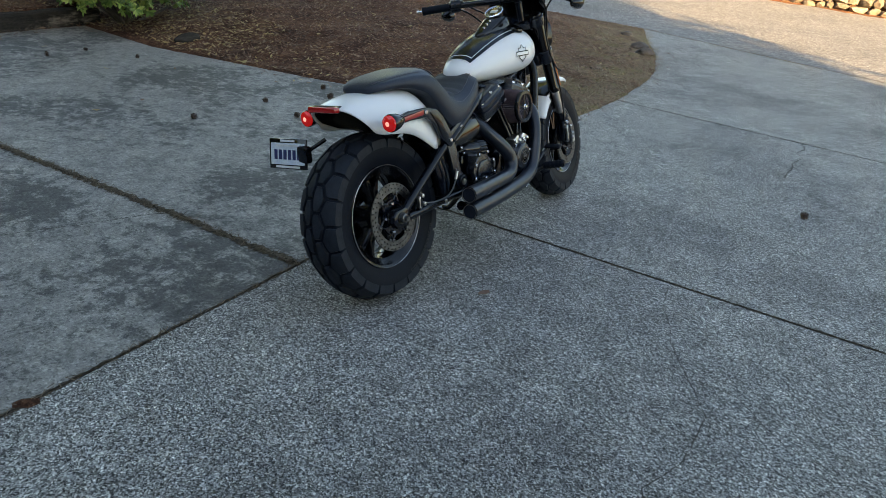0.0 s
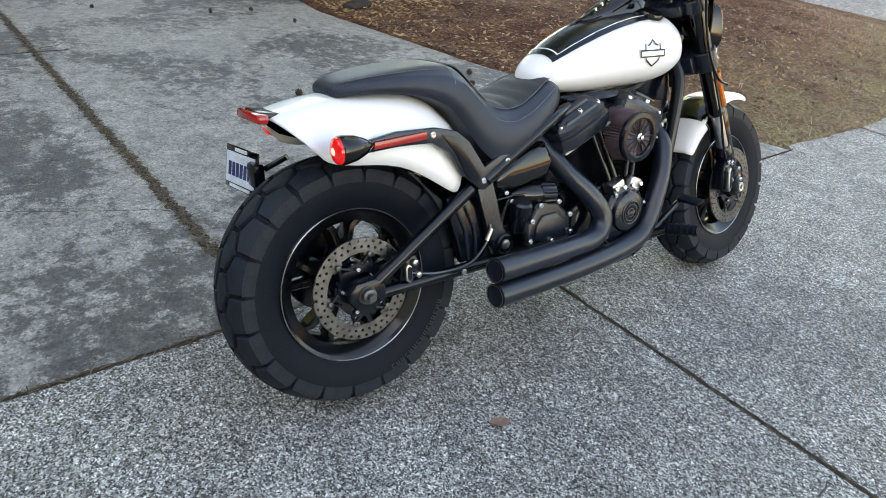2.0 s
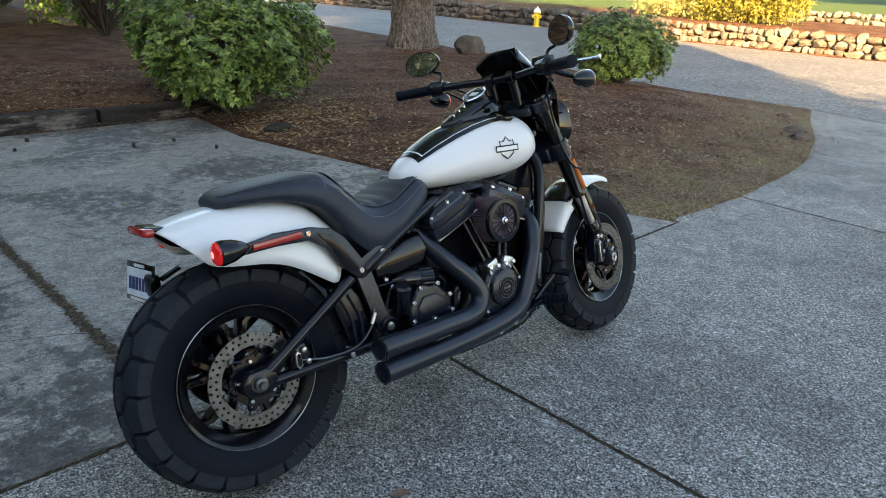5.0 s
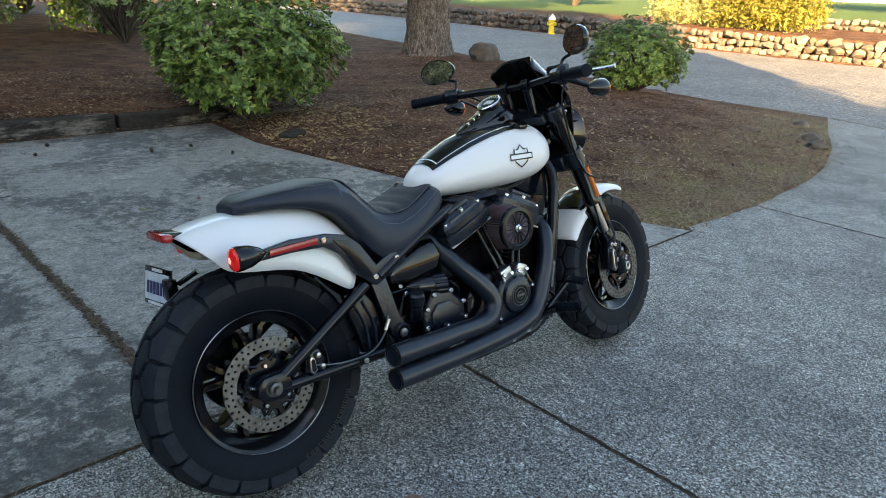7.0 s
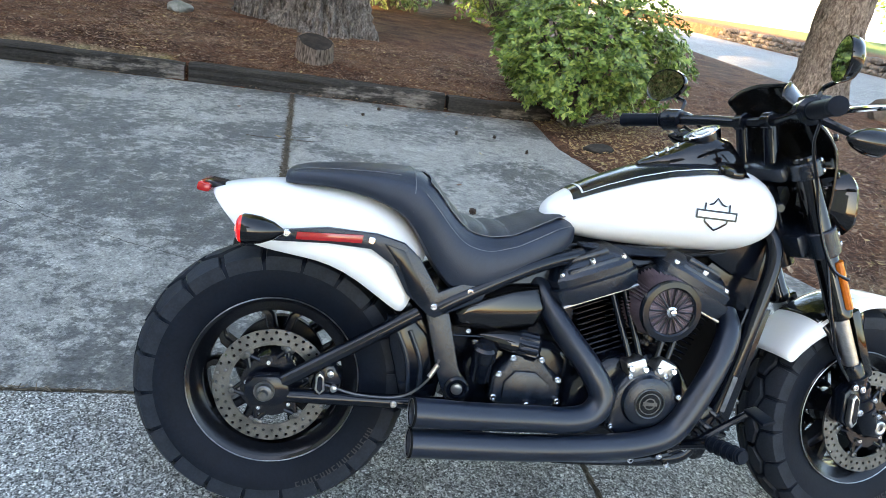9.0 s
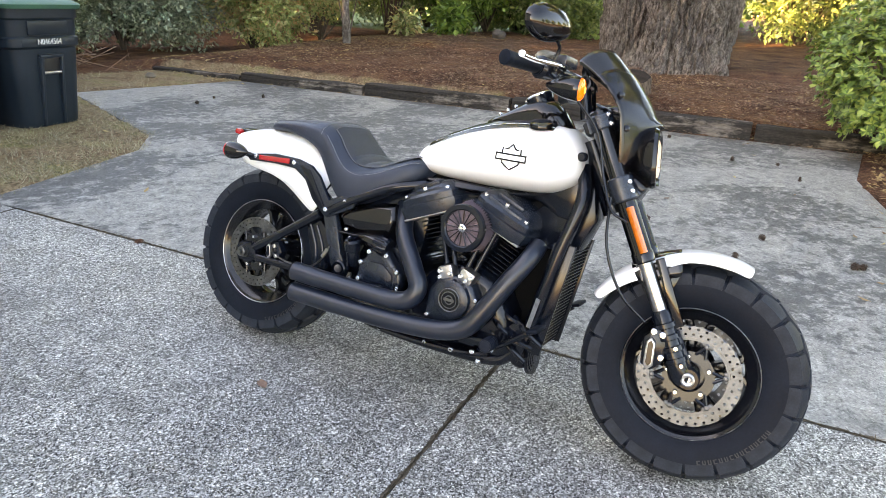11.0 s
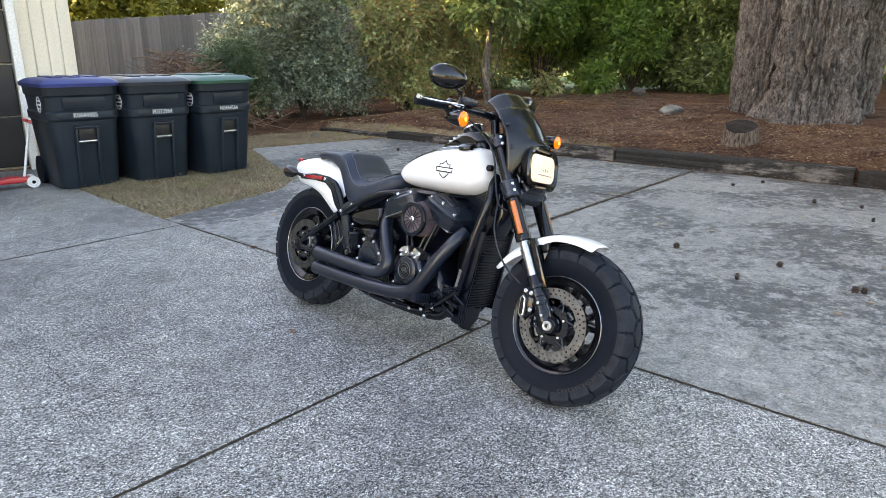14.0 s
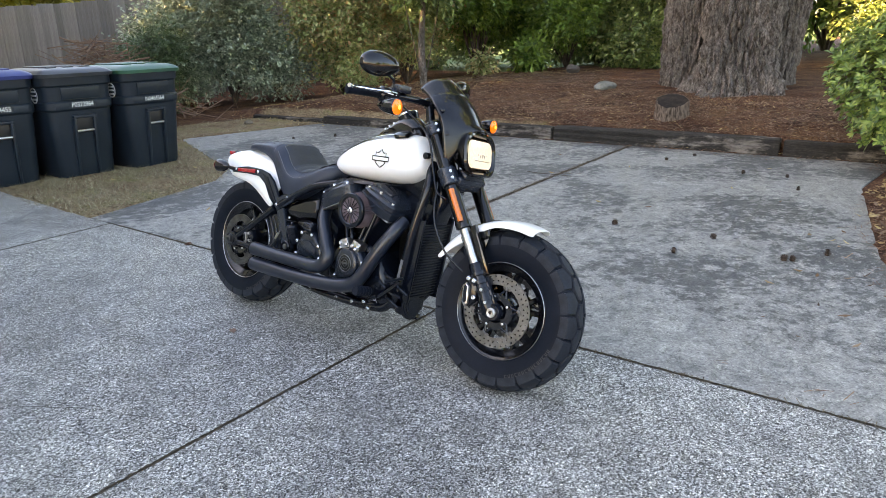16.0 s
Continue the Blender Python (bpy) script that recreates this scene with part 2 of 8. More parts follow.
M_PAD = pad_mat("worn_concrete", -0.025)
M_PADOLD = pad_mat("mouldy_concrete", 0.055)
M_ASPHALT = aggregate_mat("asphalt", (0.15, 0.148, 0.145), 0.5, 0.2, 60.0)
M_JOINT = surf("joint_dirt", (0.045, 0.038, 0.030), (0.12, 0.10, 0.078), 40.0, 260.0, 0.95, 0.03, bumps=0.8, dist=0.012, spec=0.1)
M_MOSS = surf("joint_earth", (0.02, 0.017, 0.012), (0.066, 0.054, 0.038), 30.0, 260.0, 0.95, 0.03, bumps=0.8, dist=0.01, spec=0.1)
M_CRACK = surf("crack_dirt", (0.03, 0.03, 0.028), (0.07, 0.065, 0.055), 30.0, 200.0, 0.95, 0.03)


def ground_mat():
    """Soil, bark mulch and thin grass, laid out by the sheet's own cover."""
    m, n, l, b = node_mat("soil", 0.95, spec=0.2)
    co = n.new("ShaderNodeTexCoord").outputs["Object"]
    at = n.new("ShaderNodeVertexColor")
    at.layer_name = "cover"
    sep = n.new("ShaderNodeSeparateColor")
    l.new(at.outputs["Color"], sep.inputs[0])
    a = tex(n, l, "noise", 2.2, 8.0, co, rough=0.7)
    f = tex(n, l, "noise", 38.0, 6.0, co, rough=0.75)
    mul = ramp(n, l, f.outputs["Fac"], [(0.3, (0.020, 0.010, 0.006)), (0.48, (0.074, 0.033, 0.019)), (0.58, (0.145, 0.070, 0.040)), (0.72, (0.31, 0.19, 0.12))])
    mul = mixc(n, l, 1.0, mul, ramp(n, l, a.outputs["Fac"], [(0.38, (0.48, 0.44, 0.43)), (0.5, (0.9, 0.88, 0.86)), (0.64, (1.3, 1.22, 1.15))]), "MULTIPLY")
    gr = ramp(n, l, f.outputs["Fac"], [(0.3, (0.045, 0.036, 0.024)), (0.48, (0.18, 0.14, 0.088)), (0.66, (0.42, 0.34, 0.24))])
    gr = mixc(n, l, 1.0, gr, ramp(n, l, a.outputs["Fac"], [(0.36, (0.85, 0.72, 0.62)), (0.50, (0.95, 0.92, 0.85)), (0.62, (0.75, 0.84, 0.55))]), "MULTIPLY")
    lawn = ramp(n, l, f.outputs["Fac"], [(0.3, (0.03, 0.06, 0.018)), (0.7, (0.09, 0.15, 0.045))])
    edge = n.new("ShaderNodeMath")
    edge.operation = "MULTIPLY_ADD"
    l.new(a.outputs["Fac"], edge.inputs[0])
    edge.inputs[1].default_value = 1.4
    edge.inputs[2].default_value = -0.7
    ad = n.new("ShaderNodeMath")
    ad.operation, ad.use_clamp = "ADD", True
    l.new(sep.outputs[0], ad.inputs[0])
    l.new(edge.outputs[0], ad.inputs[1])
    mulm = n.new("ShaderNodeMath")
    mulm.operation, mulm.use_clamp = "MULTIPLY", True
    l.new(ad.outputs[0], mulm.inputs[0])
    mulm.inputs[1].default_value = 1.0
    col = mixc(n, l, mulm.outputs[0], mul, gr)
    col = mixc(n, l, sep.outputs[1], col, lawn)
    l.new(col, b.inputs["Base Color"])
    bump(n, l, b, f.outputs["Fac"], 0.9, 0.02)
    return m


M_GROUND = ground_mat()
M_NEEDLE = leaf_mat("needles", [(0.06, 0.026, 0.013), (0.15, 0.066, 0.034), (0.29, 0.165, 0.095), (0.11, 0.045, 0.023)], 0.7, 0.0)
M_CRUMBS = leaf_mat("joint_crumbs", [(0.035, 0.025, 0.017), (0.09, 0.065, 0.042), (0.17, 0.13, 0.09), (0.06, 0.042, 0.028)], 0.8, 0.0)
M_CHIP = leaf_mat("bark_chips", [(0.05, 0.026, 0.015), (0.15, 0.085, 0.05), (0.30, 0.21, 0.14), (0.09, 0.045, 0.027)], 0.8, 0.0)
M_LITTER = leaf_mat("dead_leaves", [(0.16, 0.08, 0.035), (0.34, 0.22, 0.09), (0.42, 0.33, 0.15), (0.22, 0.13, 0.06)], 0.6, 0.15)
M_BLADE = leaf_mat("dry_grass_blades", [(0.10, 0.085, 0.05), (0.24, 0.205, 0.13), (0.46, 0.40, 0.29), (0.12, 0.145, 0.055)], 0.6, 0.2)
M_RHODO = leaf_mat("rhododendron_leaves", [(0.045, 0.09, 0.02), (0.105, 0.185, 0.04), (0.20, 0.29, 0.062), (0.32, 0.38, 0.095)], 0.34, 0.25)
M_DARKLEAF = leaf_mat("dark_leaves", [(0.06, 0.11, 0.035), (0.14, 0.22, 0.075), (0.27, 0.36, 0.13), (0.37, 0.42, 0.18)], 0.28, 0.28)
M_CONIFER = leaf_mat("conifer_needles", [(0.035, 0.07, 0.03), (0.07, 0.12, 0.05), (0.11, 0.17, 0.075)], 0.5, 0.15)
M_OLIVELEAF = leaf_mat("olive_leaves", [(0.15, 0.205, 0.07), (0.31, 0.37, 0.14), (0.50, 0.51, 0.25), (0.46, 0.26, 0.13)], 0.34, 0.3)
M_BLUELEAF = leaf_mat("bluish_leaves", [(0.10, 0.145, 0.10), (0.27, 0.34, 0.25), (0.47, 0.53, 0.42)], 0.30, 0.25)
M_GREENLEAF = leaf_mat("green_leaves", [(0.06, 0.13, 0.03), (0.16, 0.28, 0.06), (0.31, 0.44, 0.11)], 0.28, 0.35)
M_YELLOWLEAF = leaf_mat("yellow_green_leaves", [(0.12, 0.135, 0.03), (0.23, 0.22, 0.045), (0.32, 0.28, 0.06)], 0.5, 0.25)
M_TWIG = surf("twig_bark", (0.045, 0.034, 0.027), (0.11, 0.086, 0.068), 8.0, 80.0, 0.85)
M_DRYTWIG = surf("dry_twigs", (0.13, 0.075, 0.055), (0.26, 0.17, 0.12), 5.0, 80.0, 0.85)


def bark_mat():
    """Furrowed fir bark: grey-brown plates, dark upright cracks between them."""
    m, n, l, b = node_mat("fir_bark", 0.9, spec=0.15)
    co = n.new("ShaderNodeTexCoord").outputs["Object"]
    f = tex(n, l, "noise", 30.0, 9.0, co, stretch=(1.0, 1.0, 0.55), rough=0.78)
    a = tex(n, l, "noise", 1.4, 4.0, co)
    v = tex(n, l, "noise", 15.0, 6.0, co, stretch=(1.0, 1.0, 0.36), rough=0.62)
    col = ramp(n, l, f.outputs["Fac"], [(0.34, (0.055, 0.048, 0.044)), (0.5, (0.165, 0.146, 0.134)), (0.66, (0.35, 0.318, 0.295))])
    col = mixc(n, l, 0.8, col, ramp(n, l, v.outputs["Fac"], [(0.40, (0.38, 0.34, 0.31)), (0.50, (1.0, 1.0, 1.0))]), "MULTIPLY")
    col = mixc(n, l, 0.8, col, ramp(n, l, a.outputs["Fac"], [(0.35, (0.78, 0.76, 0.74)), (0.65, (1.1, 1.08, 1.05))]), "MULTIPLY")
    l.new(col, b.inputs["Base Color"])
    m2 = n.new("ShaderNodeMath")
    m2.operation = "ADD"
    l.new(v.outputs["Fac"], m2.inputs[0])
    l.new(f.outputs["Fac"], m2.inputs[1])
    bump(n, l, b, m2.outputs[0], 1.0, 0.035)
    return m


M_BARK = bark_mat()


def timber_mat():
    """Old railway tie: grey-brown grain along its length, black tar patches, splits."""
    m, n, l, b = node_mat("weathered_timber", 0.9, spec=0.15)
    co = n.new("ShaderNodeTexCoord").outputs["Object"]
    grain = tex(n, l, "noise", 9.0, 8.0, co, stretch=(0.25, 3.0, 3.0), rough=0.7)
    tar = tex(n, l, "noise", 2.6, 12.0, co, stretch=(0.55, 1.3, 1.3), rough=0.72)
    fine = tex(n, l, "noise", 60.0, 5.0, co, stretch=(0.4, 1.0, 1.0), rough=0.7)
    col = ramp(n, l, grain.outputs["Fac"], [(0.34, (0.045, 0.037, 0.032)), (0.48, (0.13, 0.112, 0.097)), (0.62, (0.215, 0.19, 0.165))])
    col = mixc(n, l, ramp(n, l, tar.outputs["Fac"], [(0.54, (0.9, 0.9, 0.9)), (0.62, (0, 0, 0))]), col, (0.022, 0.02, 0.018))
    col = mixc(n, l, 0.7, col, ramp(n, l, fine.outputs["Fac"], [(0.35, (0.6,) * 3), (0.65, (1.3,) * 3)]), "MULTIPLY")
    l.new(col, b.inputs["Base Color"])
    bump(n, l, b, grain.outputs["Fac"], 0.9, 0.02)
    return m


M_TIMBER = timber_mat()
M_CUTFACE = surf("grey_end_grain", (0.014, 0.011, 0.010), (0.042, 0.033, 0.028), 9.0, 70.0, 0.9, bumps=0.6, dist=0.008, spec=0.1)
M_CUTWOOD = surf("stump_bark", (0.045, 0.031, 0.024), (0.29, 0.225, 0.18), 26.0, 90.0, 0.9, bumps=1.0, dist=0.03, stretch=(2.0, 2.0, 0.3), spec=0.1)
M_FENCE = surf("grey_fence_boards", (0.17, 0.155, 0.145), (0.30, 0.275, 0.26), 2.0, 20.0, 0.9, 0.05, bumps=0.5, dist=0.006, stretch=(5.0, 5.0, 0.6), per_piece=0.28, spec=0.2)
M_STONE = surf("field_stone", (0.10, 0.083, 0.066), (0.24, 0.20, 0.16), 4.0, 30.0, 0.85, 0.08, bumps=0.7, dist=0.02, per_piece=0.5)
# dark rock; the far wall's tree shade is also put into this tone
M_LAVA = surf("dark_field_stone", (0.05, 0.043, 0.038), (0.13, 0.11, 0.095), 4.0, 30.0, 0.9, 0.05, bumps=0.6, dist=0.02, per_piece=0.4)
M_ROCK = surf("mossy_rock", (0.09, 0.095, 0.085), (0.24, 0.24, 0.22), 5.0, 40.0, 0.85, 0.08, bumps=0.6, dist=0.015)
M_SIDING = surf("cream_siding", (0.66, 0.60, 0.49), (0.76, 0.70, 0.59), 1.5, 60.0, 0.6, 0.08, bumps=0.1, stretch=(3.0, 3.0, 0.5))
M_TRIM = surf("white_trim", (0.70, 0.69, 0.66), (0.80, 0.79, 0.77), 2.0, 50.0, 0.5, bumps=0.06)
M_NEARBLACK = surf("near_black_paint", (0.012, 0.012, 0.013), (0.02, 0.02, 0.022), 3.0, 60.0, 0.4)
M_ROOF = surf("roof_shingles", (0.06, 0.055, 0.05), (0.12, 0.11, 0.10), 3.0, 30.0, 0.9)
M_GLASSDARK = surf("window_glass", (0.02, 0.022, 0.025), (0.03, 0.033, 0.036), 2.0, 20.0, 0.05, 0.02, bumps=0.0)
M_BIN = surf("bin_plastic", (0.008, 0.0138, 0.0215), (0.0145, 0.0225, 0.0325), 3.0, 120.0, 0.38, 0.1, bumps=0.15, dist=0.002, spec=0.28)
M_LIDBLUE = surf("blue_lid_plastic", (0.02, 0.03, 0.13), (0.035, 0.05, 0.18), 4.0, 90.0, 0.4, 0.1, bumps=0.1, dist=0.002)
M_LIDGREY = surf("charcoal_lid_plastic", (0.022, 0.026, 0.032), (0.036, 0.042, 0.05), 4.0, 90.0, 0.35, 0.1, bumps=0.1, dist=0.002)
M_LIDGREEN = surf("green_lid_plastic", (0.02, 0.075, 0.05), (0.032, 0.105, 0.07), 4.0, 90.0, 0.4, 0.1, bumps=0.1, dist=0.002)
M_STAMP = surf("white_stamp", (0.55, 0.57, 0.58), (0.7, 0.72, 0.73), 20.0, 200.0, 0.6, bumps=0.0)
M_REDPLASTIC = surf("red_plastic", (0.42, 0.02, 0.025), (0.52, 0.03, 0.035), 5.0, 90.0, 0.35, bumps=0.05)
M_WHITEPLASTIC = surf("white_plastic", (0.68, 0.68, 0.67), (0.78, 0.78, 0.77), 5.0, 90.0, 0.4, bumps=0.05)
M_STEEL = surf("galvanised_steel", (0.42, 0.43, 0.44), (0.55, 0.56, 0.57), 8.0, 120.0, 0.35, metal=1.0, bumps=0.05)
M_YELLOWPAINT = surf("yellow_enamel", (0.55, 0.42, 0.02), (0.68, 0.54, 0.04), 4.0, 60.0, 0.45, bumps=0.1)
M_CARPAINT = surf("dark_car_paint", (0.025, 0.025, 0.03), (0.035, 0.035, 0.042), 1.0, 50.0, 0.25, 0.05, coat=0.8, bumps=0.0)

# motorcycle
M_WHITE = surf("pearl_white_paint", (0.76, 0.77, 0.78), (0.80, 0.81, 0.82), 1.2, 300.0, 0.33, 0.03, coat=0.6, bumps=0.0, grain=0.04)
M_GLOSS = surf("gloss_black_paint", (0.003, 0.003, 0.0035), (0.005, 0.005, 0.006), 2.0, 200.0, 0.05, 0.03, coat=0.0, bumps=0.0, spec=0.5)
M_RIM = surf("black_rim_paint", (0.003, 0.0035, 0.005), (0.006, 0.007, 0.010), 4.0, 200.0, 0.16, 0.05, bumps=0.03, dist=0.0006, spec=0.4)
M_BLACK = surf("satin_black_metal", (0.0024, 0.0038, 0.0072), (0.0052, 0.0077, 0.0135), 6.0, 160.0, 0.17, 0.07, bumps=0.05, dist=0.001, spec=0.36)
M_CRINKLE = surf("wrinkle_black_coat", (0.0055, 0.009, 0.016), (0.011, 0.0165, 0.027), 9.0, 420.0, 0.22, 0.07, bumps=0.45, dist=0.0012, spec=0.5)
M_EXHAUST = surf("ceramic_black_pipe", (0.0055, 0.0090, 0.0175), (0.0095, 0.0145, 0.026), 5.0, 260.0, 0.30, 0.06, bumps=0.06, dist=0.0006, spec=0.5)
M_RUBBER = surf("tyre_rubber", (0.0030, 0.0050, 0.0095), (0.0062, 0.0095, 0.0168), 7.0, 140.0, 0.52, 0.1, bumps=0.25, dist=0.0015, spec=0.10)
# blocks toned lighter than the carcass: the grooves' shade is in the colours
M_TREAD = surf("lightened_tread_rubber", (0.0105, 0.0135, 0.0195), (0.0205, 0.0255, 0.0345), 14.0, 180.0, 0.5, 0.1, bumps=0.3, dist=0.0015, spec=0.12)
M_RUBBERSIDE = surf("tyre_lettering", (0.0075, 0.009, 0.0115), (0.012, 0.0135, 0.0165), 20.0, 140.0, 0.6, bumps=0.1)
M_VINYL = surf("black_seat_vinyl", (0.013, 0.019, 0.032), (0.023, 0.031, 0.049), 8.0, 420.0, 0.42, 0.06, bumps=0.45, dist=0.001, spec=0.34)
M_VINYLDARK = surf("ribbed_seat_vinyl", (0.012, 0.0155, 0.023), (0.020, 0.025, 0.035), 10.0, 300.0, 0.6, 0.06, bumps=0.5, dist=0.0015)
M_STITCH = surf("grey_stitching", (0.075, 0.08, 0.09), (0.15, 0.155, 0.17), 60.0, 500.0, 0.7)
M_CHROME = surf("chrome", (0.72, 0.73, 0.74), (0.82, 0.83, 0.84), 10.0, 200.0, 0.10, 0.04, metal=1.0, bumps=0.0)
M_ALU = surf("machined_metal", (0.42, 0.41, 0.40), (0.58, 0.57, 0.56), 30.0, 300.0, 0.32, 0.08, metal=1.0, bumps=0.1, dist=0.0005)
M_ROTOR = surf("brake_steel", (0.08, 0.083, 0.087), (0.145, 0.15, 0.156), 25.0, 300.0, 0.40, 0.1, metal=1.0, bumps=0.12, dist=0.0005)
M_FILTER = surf("oiled_filter_pleats", (0.09, 0.064, 0.076), (0.19, 0.14, 0.16), 30.0, 300.0, 0.7, bumps=0.4, dist=0.001)
# near-black that puts the dark of hollows into the colour
M_HOLE = surf("dark_hollow", (0.004, 0.004, 0.004), (0.008, 0.008, 0.008), 10.0, 90.0, 0.9, bumps=0.0, spec=0.1)
M_WHITELINE = surf("white_pinstripe", (0.60, 0.60, 0.60), (0.7, 0.7, 0.7), 10.0, 90.0, 0.3, coat=0.5, bumps=0.0)
M_PLATE = surf("plate_blue_white", (0.50, 0.58, 0.68), (0.66, 0.71, 0.76), 30.0, 200.0, 0.4, bumps=0.0)
M_INK = surf("dark_blue_ink", (0.01, 0.02, 0.09), (0.02, 0.03, 0.12), 20.0, 200.0, 0.5, bumps=0.0)
M_MIRROR, _n, _l, _b = node_mat("mirror_glass", 0.02, 1.0)
_b.inputs["Base Color"].default_value = (0.86, 0.88, 0.88, 1)


def lens_mat(name, col, glow, rough=0.12, strength=0.0):
    """A coloured lens; strength makes it glow, from a lamp behind it or as glow added to a reflector."""
    m, n, l, b = node_mat(name, rough, 0.0, 0.5)
    f = tex(n, l, "noise", 90.0, 2.0)
    l.new(ramp(n, l, f.outputs["Fac"], [(0.3, tuple(0.75 * c for c in col)), (0.7, col)]), b.inputs["Base Color"])
    b.inputs["Emission Color"].default_value = (*glow, 1)
    b.inputs["Emission Strength"].default_value = strength
    return m


# the side reflectors share this faint added glow, with no lamp behind
M_REDLENS = lens_mat("red_lens", (0.32, 0.010, 0.012), (1, 0.02, 0.02), strength=0.004)
M_REDLAMP = lens_mat("lit_red_lamp", (0.4, 0.008, 0.010), (1.0, 0.012, 0.012), strength=0.035)
M_REDCORE = lens_mat("lit_red_bulb", (0.8, 0.2, 0.2), (1.0, 0.28, 0.22), strength=0.22)
# fork reflectors hold no lamp; their faint glow is added
M_AMBER = lens_mat("amber_reflector", (0.55, 0.13, 0.008), (1.0, 0.25, 0.01), strength=0.001)
M_AMBERLAMP = lens_mat("lit_amber_lamp", (0.5, 0.10, 0.004), (1.0, 0.17, 0.004), strength=0.075)
M_AMBERCORE = lens_mat("lit_amber_bulb", (0.9, 0.4, 0.05), (1.0, 0.40, 0.05), strength=0.22)
M_HEADLAMP = lens_mat("lit_headlamp", (0.22, 0.22, 0.20), (1.0, 0.93, 0.76), strength=0.062)
M_HEADTEX = lens_mat("headlamp_reflector", (0.20, 0.20, 0.19), (1.0, 0.9, 0.7), strength=0.006)


def smoke_glass():
    m, n, l, b = node_mat("smoked_screen", 0.10, 0.0, 0.0)
    f = tex(n, l, "noise", 3.0, 2.0)
    l.new(ramp(n, l, f.outputs["Fac"], [(0.3, (0.004, 0.004, 0.004)), (0.7, (0.008, 0.008, 0.0075))]), b.inputs["Base Color"])
    tr = n.new("ShaderNodeBsdfTransparent")
    tr.inputs["Color"].default_value = (0.22, 0.21, 0.18, 1)
    mx = n.new("ShaderNodeMixShader")
    mx.inputs[0].default_value = 0.98
    l.new(tr.outputs[0], mx.inputs[1])
    l.new(b.outputs[0], mx.inputs[2])
    l.new(mx.outputs[0], n["Material Output"].inputs["Surface"])
    return m


M_SMOKE = smoke_glass()

# ---- plan ----
def line_a(y):
    """The long joint between the aggregate drive and the old pad."""
    return -1.85 - 0.1295 * (y - 2.28)


def timber_x(y):
    """Front of the timber edging."""
    return -7.2 - 0.175 * (y - 1.0)


DRIVE_EDGE = [(-2.36, 5.72), (-2.43, 6.66), (-2.66, 7.9), (-2.86, 8.6), (-3.36, 9.8), (-4.05, 11.1), (-4.62, 12.3)]
PAD = [(-1.53, -0.22), (line_a(5.66), 5.66), (-3.3, 5.2), (-4.37, 4.76), (-6.4, 4.22), (timber_x(4.2), 4.2), (timber_x(-3.6), -3.6), (-4.12, -3.85), (-3.33, -1.2), (-2.93, -0.76)]
DRIVE = [(-1.53, -0.22), (line_a(2.0), 2.0), (line_a(5.66), 5.66)] + DRIVE_EDGE + [(0.0, 10.8), (9.0, 7.85), (9.0, -3.85), (-1.3, -3.85), (-1.35, -2.1)]


def road_near(x):
    return 12.3 - 0.33 * (x + 4.62) if x > -4.62 else 12.3 + 0.07 * (-4.62 - x)


ROAD_FAR = 22.4


def rise(x, y):
    """The land climbs gently away from the drive."""
    return 0.03 * np.clip(0.8 * (0.18 - x) + 0.6 * (y - 1.79) - 12, 0, 60)


def sstep(v):
    v = np.clip(v, 0, 1)
    return v * v * (3 - 2 * v)


def lumps(x, y):
    return (0.5 * np.sin(3.1 * x + 1.3 * np.sin(2.3 * y)) * np.sin(2.7 * y + 0.7) + 0.3 * np.sin(7.3 * x + 2.1 * y) * np.sin(6.1 * y - 1.7 * x)
            + 0.2 * np.sin(17.0 * x + 3 * y) * np.sin(15.0 * y - 4 * x))


